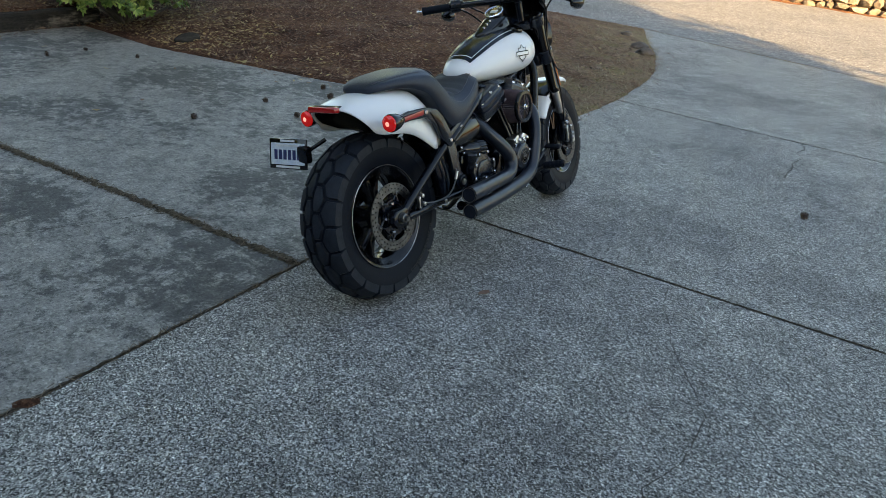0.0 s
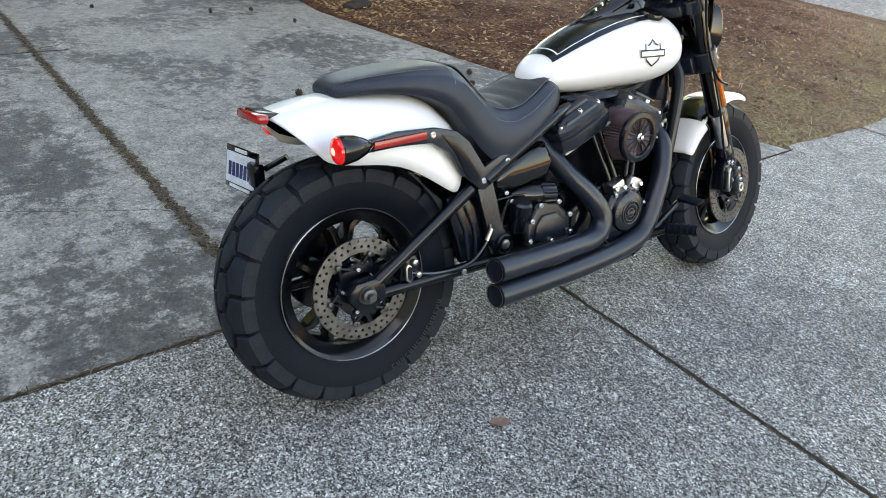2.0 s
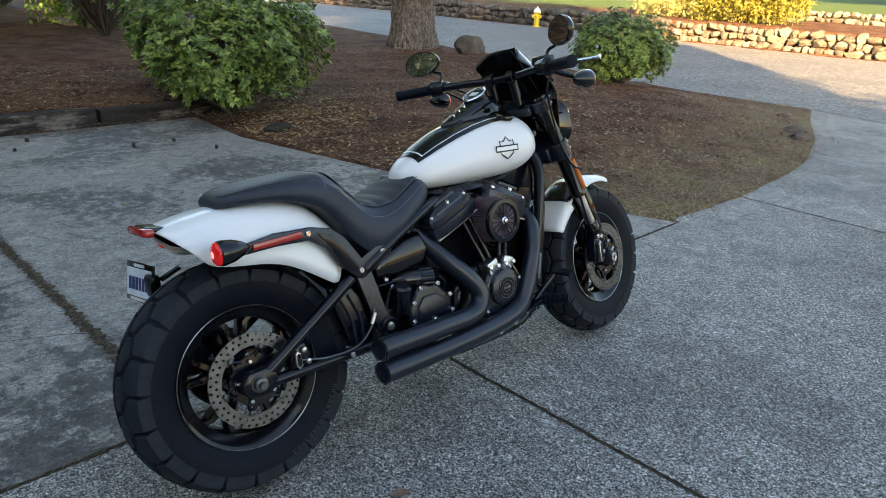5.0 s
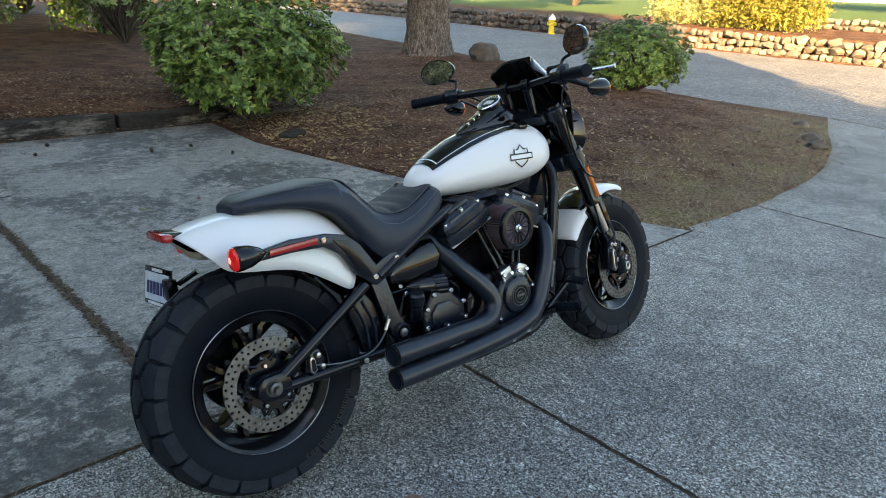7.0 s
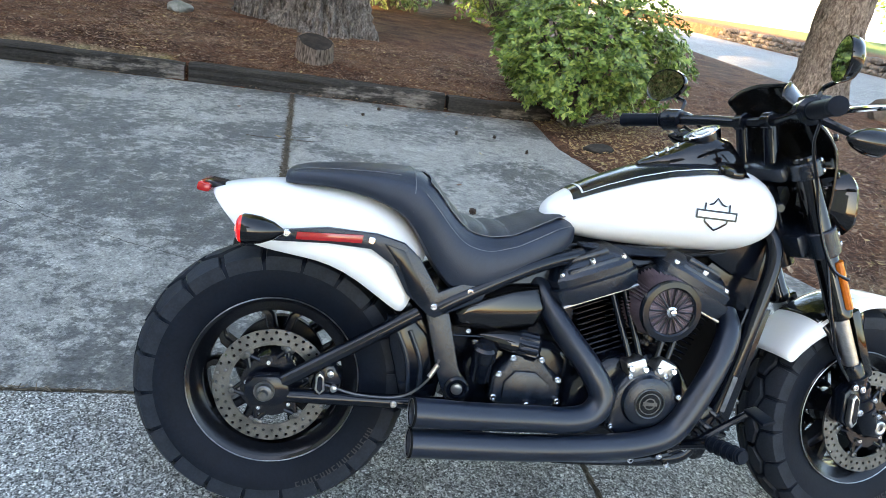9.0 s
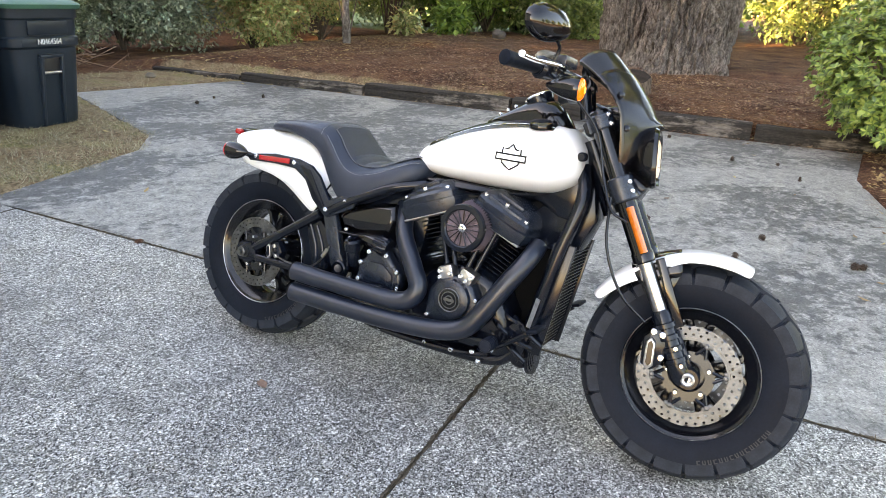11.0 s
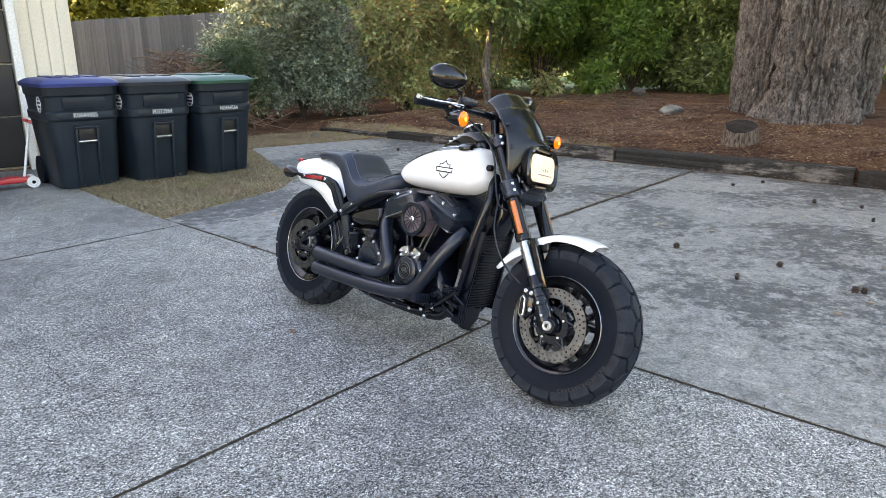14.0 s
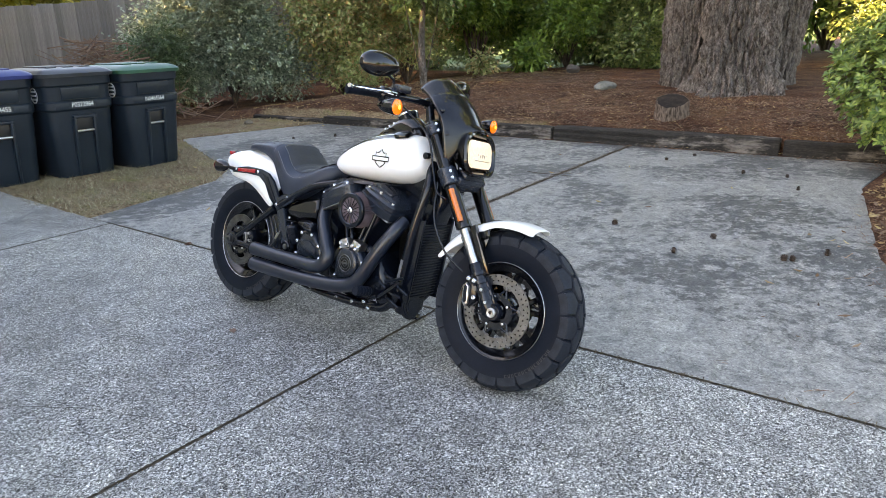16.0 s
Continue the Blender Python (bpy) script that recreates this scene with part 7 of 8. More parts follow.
def tank_badge(s):
    """An outlined shield with a bar across it, with no lettering."""
    shield = [(-0.021, 0.021), (-0.011, 0.025), (0, 0.037), (0.011, 0.025), (0.021, 0.021), (0.029, 0.025), (0.030, 0.012), (0.027, -0.018), (0.015, -0.027), (0, -0.036), (-0.015, -0.027), (-0.027, -0.018), (-0.030, 0.012), (-0.029, 0.025)]
    bar = [(-0.047, 0.009), (0.047, 0.009), (0.047, -0.011), (-0.047, -0.011)]

    def lay(u, v, off):
        x, z = 1.0 + 1.1 * u, 0.853 + 1.1 * v
        lo, hi = 20.0, 150.0
        for _ in range(24):
            mid = (lo + hi) / 2
            if tank_pt(x, mid).z > z:
                lo = mid
            else:
                hi = mid
        return tank_pt(x, s * lo, off)
    for outline, off, nm in ((shield, 0.0016, "badge_outline"), (bar, 0.0024, "badge_bar")):
        bm = bmesh.new()
        n = len(outline)
        c = Vector((sum(p[0] for p in outline) / n, sum(p[1] for p in outline) / n))
        th = 0.0040
        pts = []
        for i in range(n):
            a, b = Vector(outline[i]), Vector(outline[(i + 1) % n])
            k = 5
            pts += [a.lerp(b, q / k) for q in range(k)]
        vo = [bm.verts.new(lay(p.x, p.y, off)) for p in pts]
        vi = []
        for i, p in enumerate(pts):
            a, b = pts[i - 1], pts[(i + 1) % len(pts)]
            d = (b - a).normalized()
            nn = Vector((d.y, -d.x))
            if nn.dot(c - p) < 0 and outline is bar:
                nn = -nn
            elif outline is shield:
                nn = (c - p).normalized()
            q = p + nn * th
            vi.append(bm.verts.new(lay(q.x, q.y, off)))
        for i in range(len(pts)):
            bm.faces.new((vo[i], vo[(i + 1) % len(pts)], vi[(i + 1) % len(pts)], vi[i]))
        part(nm, bm, M_BLACK, tank, smooth=0)
        if outline is bar:
            bm = bmesh.new()
            rows = [[lay(-0.0445 + 0.089 * i / 8, v, 0.0020) for i in range(9)] for v in (0.0063, -0.001, -0.0083)]
            rings(bm, rows, loop=False)
            part("badge_field", bm, M_WHITE, tank, smooth=0)


for s in (-1, 1):
    tank_badge(s)

# console, gauge, filler caps
bm = rings(bmesh.new(), [[(x, w * math.sin(a), z0 + (z1 - z0) * max(0, math.cos(a)) ** 0.6) for a in np.linspace(-math.pi / 2, math.pi / 2, 13)] for x, w, z0, z1 in
                         [(0.845, 0.012, 0.942, 0.952), (0.87, 0.030, 0.945, 0.966), (0.92, 0.045, 0.955, 0.992), (0.97, 0.055, 0.96, 1.022), (1.02, 0.060, 0.962, 1.045), (1.07, 0.058, 0.962, 1.035), (1.11, 0.045, 0.955, 1.0), (1.13, 0.03, 0.95, 0.97)]])
con = part("tank_console", bm, M_GLOSS, bike, "gloss black tank console", smooth=60)
gc, gn = Vector((1.005, 0, 1.040)), Vector((-0.50, 0, 0.87)).normalized()
part("gauge", turned(bmesh.new(), gc - gn * 0.03, gn, [(0, 0.040), (0.03, 0.046), (0.034, 0.046)], 32), M_BLACK, con, "round speedometer")
part("gauge_bezel", turned(bmesh.new(), gc + gn * 0.002, gn, [(0, 0.046), (0.004, 0.047), (0.007, 0.044), (0.005, 0.040), (0.0, 0.040)], 36, ring=True), M_CHROME, con, "chrome bezel")
part("gauge_face", turned(bmesh.new(), gc + gn * 0.0045, gn, [(0, 0.041), (0.001, 0.04)], 32), M_GLASSDARK, con)
part("gauge_display", box(bmesh.new(), gc + gn * 0.0062, (0.022, 0.038, 0.0012), (0, -30, 0)), M_STAMP, con)
bm = bmesh.new()
for k in range(18):
    a = radians(-130 + 260 * k / 17)
    p, u, v = basis(gn)
    q = u * math.cos(a) + v * math.sin(a)
    rod(bm, gc + gn * 0.0062 + q * 0.031, gc + gn * 0.0062 + q * 0.037, 0.0008, n=4)
part("gauge_mark", bm, M_STAMP, con)
for x, y, z in ((0.885, -0.012, 0.978), (0.91, -0.014, 0.992), (0.935, -0.014, 1.006)):
    part("indicator", turned(bmesh.new(), (x, y, z), (-0.4, 0, 0.9), [(-0.004, 0.006), (0.003, 0.006), (0.005, 0.003)], 12), M_CHROME, con)
for s in (-1, 1):
    part("filler_cap", turned(bmesh.new(), tank_pt(1.055, s * 30), (0, s * 0.35, 0.94), [(-0.004, 0.036), (0.004, 0.036), (0.010, 0.033), (0.013, 0.022), (0.0135, 0.004)], 30), M_GLOSS, bike, "gloss black filler cap")

# ---- engine ----
part("crankcase", plate(bmesh.new(), [(0.70, 0.30), (0.72, 0.24), (0.84, 0.215), (1.0, 0.22), (1.08, 0.27), (1.07, 0.36), (1.0, 0.46), (0.90, 0.50), (0.80, 0.47), (0.71, 0.40)], -0.145, 0.15, 0.03, 3), M_BLACK, bike, "satin black crankcase")
part("primary_cover", plate(bmesh.new(), [(0.50, 0.26), (0.80, 0.24), (1.0, 0.25), (1.06, 0.34), (1.0, 0.44), (0.8, 0.44), (0.54, 0.43), (0.46, 0.36)], 0.15, 0.235, 0.035, 3), M_BLACK, bike)
part("gearbox", plate(bmesh.new(), [(0.44, 0.28), (0.70, 0.26), (0.72, 0.46), (0.66, 0.50), (0.48, 0.49), (0.43, 0.42)], -0.12, 0.15, 0.03, 3), M_BLACK, bike, "satin black gearbox")
trans = part("gearbox_cover", plate(bmesh.new(), [(0.505, 0.350), (0.53, 0.335), (0.665, 0.335), (0.685, 0.36), (0.68, 0.41), (0.64, 0.445), (0.615, 0.475), (0.555, 0.478), (0.53, 0.44), (0.505, 0.41)], -0.165, -0.118, 0.014, 3), M_CRINKLE, bike, "wrinkle-black gearbox side cover")
part("cover_rib", plate(bmesh.new(), [(0.535, 0.36), (0.65, 0.36), (0.65, 0.40), (0.61, 0.43), (0.56, 0.43), (0.535, 0.40)], -0.172, -0.163, 0.005), M_CRINKLE, trans)
for x, z in ((0.515, 0.36), (0.675, 0.36), (0.668, 0.415), (0.55, 0.462), (0.62, 0.462), (0.52, 0.42), (0.60, 0.345)):
    part("cover_bolt", bolt(bmesh.new(), (x, -0.166, z), (0, -1, 0), 0.0085, 0.008), M_CHROME, trans)
part("oil_filler", turned(bmesh.new(), (0.478, -0.15, 0.40), (0, -0.25, 1), [(0, 0.026), (0.05, 0.026), (0.055, 0.03), (0.085, 0.03), (0.092, 0.024)], 18), M_BLACK, bike, "oil filler plug")
starter = part("starter", turned(bmesh.new(), (0.468, -0.132, 0.500), (1, -0.10, -0.12), [(0, 0.006), (0.02, 0.017), (0.05, 0.026), (0.085, 0.030), (0.10, 0.030)], 22), M_GLOSS, bike, "gloss black starter motor")
sx, su, sv = basis((1, -0.10, -0.12))
bm = rings(bmesh.new(), [[Vector((0.560, -0.141, 0.489)) + sx * d + (su * math.cos(a) + sv * math.sin(a)) * (r + lip * (1 if i % 4 < 2 else -1)) for i, a in enumerate(np.linspace(0, 2 * math.pi, 57)[:-1])] for d, r, lip in ((0, 0.031, 0), (0.005, 0.0335, 0.0016), (0.048, 0.0335, 0.0016), (0.056, 0.026, 0))])
part("starter_cap", bm, M_BLACK, starter, "ribbed black end cap")

CRANK = Vector((0.885, 0, 0.36))
for tilt, nm in ((-22.5, "rear"), (22.5, "front")):
    ax = Vector((math.sin(radians(tilt)), 0, math.cos(radians(tilt))))
    sd = Vector((ax.z, 0, -ax.x))
    cyl = part("cylinder", rod(bmesh.new(), CRANK + ax * 0.12, CRANK + ax * 0.33, 0.062, n=32), M_BLACK, bike, "finned black cylinder")
    for k in range(13):
        c = CRANK + ax * (0.135 + 0.0148 * k)
        bm = bmesh.new()
        hw = 0.082 if k < 9 else 0.086
        t = bmesh.new()
        box(t, (0, 0, 0), (2 * hw, 0.20, 0.0045), bev=0.0015, seg=1)
        t.transform(Matrix.Translation(c) @ Matrix((( sd.x, 0, ax.x, 0), (0, 1, 0, 0), (sd.z, 0, ax.z, 0), (0, 0, 0, 1))))
        join(bm, t)
        part("fin", bm, M_BLACK, cyl, smooth=0)
    rot = Matrix.Translation(CRANK + ax * 0.330 + Vector((-0.022, -0.018, -0.008))) @ Matrix(((sd.x, 0, ax.x, 0), (0, 1, 0, 0), (sd.z, 0, ax.z, 0), (0, 0, 0, 1)))
    bm = bmesh.new()
    rings(bm, [[(sx * hx, sy * hy, z) for sx, sy in ((-1, -0.72), (-0.9, -0.9), (-0.6, -1), (0.6, -1), (0.9, -0.9), (1, -0.72), (1, 0.72), (0.9, 0.9), (0.6, 1), (-0.6, 1), (-0.9, 0.9), (-1, 0.72))] for z, hx, hy in ((-0.032, 0.106, 0.136), (-0.004, 0.112, 0.142), (0.008, 0.112, 0.142), (0.011, 0.104, 0.134), (0.030, 0.105, 0.135), (0.052, 0.090, 0.120), (0.066, 0.070, 0.096), (0.071, 0.052, 0.074))])
    bm.transform(rot)
    rk = part("rocker_cover", bm, M_CRINKLE, bike, "wrinkle-black rocker cover", smooth=30)
    bm = box(bmesh.new(), (0, -0.02, 0.064), (0.10, 0.18, 0.018), bev=0.007)
    box(bm, (0, -0.118, 0.035), (0.13, 0.02, 0.03), bev=0.006)
    bm.transform(rot)
    part("rocker_rib", bm, M_CRINKLE, rk)
    bm = box(bmesh.new(), (0, 0, -0.034), (0.196, 0.262, 0.007), bev=0.002, seg=1)
    bm.transform(rot)
    part("head_gasket", bm, M_ALU, rk, "bright machined seam")
    for bx, by, bz in ((-0.078, -0.112, 0.036), (0.078, -0.112, 0.036), (-0.078, 0.0, 0.042), (0.078, 0.0, 0.042), (0, -0.118, 0.048), (-0.078, 0.1, 0.042), (0.078, 0.1, 0.042)):
        bm = bolt(bmesh.new(), (bx, by, bz), (0, -0.25, 1), 0.0085, 0.012)
        bm.transform(rot)
        part("rocker_bolt", bm, M_CHROME, rk)
    foot = CRANK + Vector((-0.028 if tilt < 0 else 0.045, -0.165, 0.105))
    lb = part("lifter_block", box(bmesh.new(), foot, (0.052, 0.05, 0.045), (0, tilt, 0), 0.008), M_ALU, bike, "chrome lifter block")
    for o in (-0.018, 0.018):
        part("lifter_bolt", bolt(bmesh.new(), foot + Vector((o, -0.024, 0.0)), (0, -1, 0.2), 0.008, 0.008), M_CHROME, lb)
        part("pushrod_tube", rod(bmesh.new(), foot + Vector((o * 0.8, 0.01, 0.02)), CRANK + ax * 0.335 + Vector((o, -0.115, 0)) - sd * (0.03 if tilt > 0 else -0.03), 0.009, n=12), M_BLACK, lb)

cam_c = plate(bmesh.new(), [(0.80, 0.31), (0.83, 0.285), (0.92, 0.285), (0.975, 0.32), (0.985, 0.39), (0.955, 0.44), (0.90, 0.465), (0.84, 0.45), (0.805, 0.40)], -0.19, -0.14, 0.016, 3)
cam_cover = part("cam_cover", cam_c, M_CRINKLE, bike, "wrinkle-black cam cover")
dc = Vector((0.893, -0.19, 0.386))
part("cam_boss", turned(bmesh.new(), dc, (0, -1, 0), [(0, 0.066), (0.012, 0.062), (0.018, 0.052), (0.018, 0.02)], 36), M_CRINKLE, cam_cover)
part("derby_ring", turned(bmesh.new(), dc + Vector((0, -0.018, 0)), (0, -1, 0), [(0, 0.038), (0.003, 0.038), (0.004, 0.0365), (0.003, 0.035), (0, 0.035)], 32, ring=True), M_ROTOR, cam_cover)
part("derby_inset", turned(bmesh.new(), dc + Vector((0, -0.0175, 0)), (0, -1, 0), [(0, 0.033), (0.002, 0.033), (0.0025, 0.02)], 32), M_GLOSS, cam_cover)
bm = turned(bmesh.new(), dc + Vector((0, -0.020, 0)), (0, -1, 0), [(0, 0.0275), (0.0015, 0.0275), (0.0015, 0.025), (0, 0.025)], 28, ring=True)
box(bm, dc + Vector((0, -0.0212, 0)), (0.036, 0.002, 0.009))
turned(bm, dc + Vector((0, -0.0200, 0)), (0, -1, 0), [(0, 0.015), (0.0012, 0.015), (0.0012, 0.012), (0, 0.012)], 20, ring=True)
part("derby_emblem", bm, M_ROTOR, cam_cover, smooth=0)
for x, z in ((0.812, 0.315), (0.87, 0.292), (0.955, 0.305), (0.975, 0.40), (0.84, 0.445), (0.93, 0.452)):
    part("cam_bolt", bolt(bmesh.new(), (x, -0.189, z), (0, -1, 0), 0.007, 0.006), M_CHROME, cam_cover)


def air_filter():
    """An open cone filter: pleated wall, ringed cap with radial pleats behind it, one centre bolt."""
    c = Vector((0.902, -0.206, 0.619))
    ax = Vector((0.0, 1.0, 0.0))
    bm = bmesh.new()
    n, rows = 112, []
    for y, r in ((0.004, 0.072), (0.05, 0.078), (0.10, 0.086)):
        rows.append([c + Vector(((r - (0.012 if i % 2 else 0)) * math.cos(2 * math.pi * i / n), y, (r - (0.012 if i % 2 else 0)) * math.sin(2 * math.pi * i / n))) for i in range(n)])
    rings(bm, rows)
    f = part("air_filter", bm, M_FILTER, bike, "open cone air filter with dusky red pleats", smooth=0)
    part("filter_cap", turned(bmesh.new(), c, -ax, [(-0.012, 0.074), (0.0, 0.076), (0.006, 0.073), (0.007, 0.060), (0.003, 0.056), (-0.006, 0.056)], 48, ring=True), M_BLACK, f, "black filter ring")
    part("filter_base", turned(bmesh.new(), c + ax * 0.098, ax, [(0, 0.090), (0.01, 0.092), (0.02, 0.088), (0.03, 0.06)], 40), M_BLACK, f)
    bm = bmesh.new()
    rows = []
    for r in (0.006, 0.057):
        rows.append([c + Vector((r * math.cos(2 * math.pi * i / 88), 0.001 + (0.009 if i % 2 else 0) * (r > 0.01), r * math.sin(2 * math.pi * i / 88))) for i in range(88)])
    rings(bm, rows, close_ends=False)
    part("filter_end", bm, M_FILTER, f, smooth=0)
    for k in range(16):
        a = 2 * math.pi * k / 16
        q = Vector((math.cos(a), 0, math.sin(a)))
        part("filter_spoke", rod(bmesh.new(), c + q * 0.008 - ax * 0.002, c + q * 0.058 - ax * 0.002, 0.0018, n=6), M_BLACK, f)
    part("filter_bolt", turned(bmesh.new(), c, -ax, [(0, 0.013), (0.005, 0.013), (0.009, 0.008), (0.014, 0.007), (0.015, 0.002)], 16), M_CHROME, f)
    part("intake", rod(bmesh.new(), c + ax * 0.12, c + ax * 0.2, 0.035), M_BLACK, f)


air_filter()


# ---- exhaust ----
def pipe(name, pts, r):
    ob = part(name, tube(bmesh.new(), pts, r, 24, 9, radii=lambda t: r * (0.92 + 0.08 * min(1, t * 2.2)) if t < 0.93 else r * 1.04), M_EXHAUST, bike, "satin black ceramic exhaust pipe", smooth=60)
    d = (Vector(pts[-1]) - Vector(pts[-2])).normalized()
    e = Vector(pts[-1])
    part("pipe_mouth", turned(bmesh.new(), e, d, [(-0.002, r * 1.06), (0.003, r * 1.06), (0.003, r * 0.96), (-0.05, r * 0.94)], 28), M_HOLE, ob)
    part("pipe_lip", turned(bmesh.new(), e + d * 0.002, d, [(0, r * 0.99), (0.002, r * 1.0), (0.002, r * 0.95), (0, r * 0.95)], 28, ring=True), M_ALU, ob)
    return ob


pipe("rear_exhaust", [(0.605, -0.065, 0.632), (0.632, -0.10, 0.590), (0.668, -0.145, 0.534), (0.735, -0.185, 0.458), (0.772, -0.200, 0.395), (0.748, -0.210, 0.350), (0.690, -0.217, 0.335), (0.60, -0.228, 0.338), (0.46, -0.246, 0.344), (0.312, -0.262, 0.352)], 0.0312)
pipe("front_exhaust", [(1.115, -0.09, 0.600), (1.105, -0.14, 0.555), (1.060, -0.178, 0.470), (1.005, -0.198, 0.370), (0.960, -0.207, 0.313), (0.890, -0.215, 0.286), (0.78, -0.226, 0.275), (0.60, -0.242, 0.272), (0.314, -0.262, 0.279)], 0.0312)
part("exhaust_bracket", box(bmesh.new(), (0.46, -0.21, 0.305), (0.05, 0.05, 0.09), bev=0.008), M_BLACK, bike)
part("exhaust_bracket", box(bmesh.new(), (1.0, -0.165, 0.27), (0.12, 0.03, 0.03), bev=0.008), M_BLACK, bike)

# ---- frame, swingarm, oil cooler ----
for s in (-1, 1):
    part("down_tube", tube(bmesh.new(), [(1.195, s * 0.035, 0.855), (1.222, s * 0.085, 0.76), (1.185, s * 0.108, 0.58), (1.135, s * 0.110, 0.34), (1.085, s * 0.110, 0.235), (0.98, s * 0.12, 0.200), (0.60, s * 0.13, 0.205), (0.44, s * 0.13, 0.255)], 0.0205, 14), M_BLACK, bike, "black frame down tube", smooth=60)
    part("seat_tube", tube(bmesh.new(), [(0.70, s * 0.10, 0.715), (0.60, s * 0.135, 0.690), (0.50, s * 0.150, 0.645), (0.40, s * 0.155, 0.590), (0.36, s * 0.155, 0.565)], 0.017, 12), M_BLACK, bike, smooth=60)
    part("seat_post", plate(bmesh.new(), [(0.33, 0.55), (0.385, 0.555), (0.425, 0.42), (0.455, 0.375), (0.44, 0.34), (0.40, 0.34), (0.375, 0.40)], min(s * 0.128, s * 0.158), max(s * 0.128, s * 0.158), 0.006), M_CRINKLE, bike, "satin black frame plate")
    part("swingarm_upper", rod(bmesh.new(), (0.015, s * 0.150, 0.352), (0.315, s * 0.150, 0.548), 0.0175), M_BLACK, bike, "black swingarm tube", smooth=60)
    part("swingarm_lower", rod(bmesh.new(), (0.01, s * 0.152, 0.325), (0.43, s * 0.148, 0.325), 0.0165), M_BLACK, bike, "black swingarm tube", smooth=60)
    ax_plate = part("axle_plate", plate(bmesh.new(), [(-0.060, 0.350), (-0.040, 0.371), (0.012, 0.374), (0.038, 0.352), (0.044, 0.318), (0.014, 0.300), (-0.043, 0.300), (-0.062, 0.324)], min(s * 0.132, s * 0.168), max(s * 0.132, s * 0.168), 0.008), M_BLACK, bike)
    part("axle_nut", turned(bmesh.new(), (-0.016, s * 0.168, 0.338), (0, s, 0), [(0, 0.024), (0.003, 0.024), (0.003, 0.019), (0.016, 0.019), (0.018, 0.016), (0.018, 0.010), (0.030, 0.010), (0.030, 0.005)], 18), M_ROTOR, ax_plate, "steel axle nut")
part("pivot_cap", turned(bmesh.new(), (0.425, -0.158, 0.372), (0, -1, 0), [(0, 0.030), (0.006, 0.030), (0.010, 0.025), (0.010, 0.018), (0.004, 0.015)], 26), M_BLACK, bike)
part("pivot_bolt", turned(bmesh.new(), (0.425, -0.163, 0.372), (0, -1, 0), [(0, 0.014), (0.006, 0.013), (0.007, 0.006)], 16), M_ALU, bike)
part("inner_guard", plate(bmesh.new(), [(0.225, 0.575), (0.30, 0.565), (0.365, 0.50), (0.392, 0.40), (0.385, 0.33), (0.33, 0.325), (0.335, 0.40), (0.315, 0.48)], -0.125, 0.12, 0.01), M_BLACK, bike, "black inner splash guard")
part("belt_guard", plate(bmesh.new(), [(0.243, 0.530), (0.300, 0.532), (0.345, 0.488), (0.366, 0.41), (0.362, 0.338), (0.292, 0.338), (0.276, 0.40), (0.256, 0.46)], -0.142, -0.112, 0.008), M_BLACK, bike, "ribbed black splash guard")
for x0, x1, z0, z1 in ((0.262, 0.312, 0.515, 0.345), (0.300, 0.338, 0.500, 0.350)):
    part("guard_rib", tube(bmesh.new(), [(x0, -0.142, z0), ((x0 + x1) / 2 + 0.014, -0.143, (z0 + z1) / 2), (x1, -0.142, z1)], 0.006, 8), M_CRINKLE, bike)
bm = plate(bmesh.new(), [(0.402, 0.512), (0.396, 0.556), (0.43, 0.588), (0.53, 0.622), (0.604, 0.630), (0.622, 0.580), (0.604, 0.530), (0.50, 0.506)], -0.152, 0.148, 0.020, 5)
for v in bm.verts:
    v.co.y -= math.copysign(0.36 * (v.co.z - 0.56), v.co.y)
part("oil_tank", bm, M_GLOSS, bike, "gloss black side cover")
part("battery_box", plate(bmesh.new(), [(0.36, 0.38), (0.36, 0.58), (0.50, 0.66), (0.66, 0.70), (0.72, 0.60), (0.70, 0.44)], -0.09, 0.10, 0.01), M_BLACK, bike)
for x, z in ((0.435, 0.515), (0.455, 0.488)):
    part("cover_screw", bolt(bmesh.new(), (x, -0.150, z), (0, -1, 0), 0.007, 0.008), M_CHROME, bike)

cool = part("oil_cooler", plate(bmesh.new(), [(1.185, 0.60), (1.222, 0.60), (1.165, 0.27), (1.125, 0.27)], -0.088, 0.088, 0.004), M_BLACK, bike, "black finned oil cooler")
for k in range(26):
    t = k / 25
    x, z = 1.222 - 0.055 * t + 0.003, 0.592 - 0.315 * t
    part("cooler_fin", box(bmesh.new(), (x - 0.012, 0, z), (0.028, 0.166, 0.0028)), M_BLACK, cool, smooth=0)
part("cooler_shroud", plate(bmesh.new(), [(1.165, 0.62), (1.235, 0.62), (1.178, 0.255), (1.10, 0.255)], -0.104, -0.090, 0.004), M_BLACK, bike)
part("cooler_shroud", plate(bmesh.new(), [(1.165, 0.62), (1.235, 0.62), (1.178, 0.255), (1.10, 0.255)], 0.090, 0.104, 0.004), M_BLACK, bike)
bm = bmesh.new()
for k in range(4):
    turned(bm, (1.13 - 0.004 * k, -0.03, 0.225), (1, 0, 0.1), [(0.004 * k, 0.062 - 0.012 * k), (0.012 + 0.006 * k, 0.062 - 0.012 * k)], 28)
part("horn", bm, M_BLACK, bike, "round black horn")
part("regulator", box(bmesh.new(), (1.105, 0, 0.225), (0.055, 0.15, 0.085), (0, 10, 0), 0.018, 3), M_BLACK, bike)
part("warning_sticker", plate(bmesh.new(), [(1.150, 0.445), (1.163, 0.442), (1.145, 0.345), (1.132, 0.348)], -0.1345, -0.1325, 0.0), M_STITCH, bike, "grey sticker on the frame tube", smooth=0)
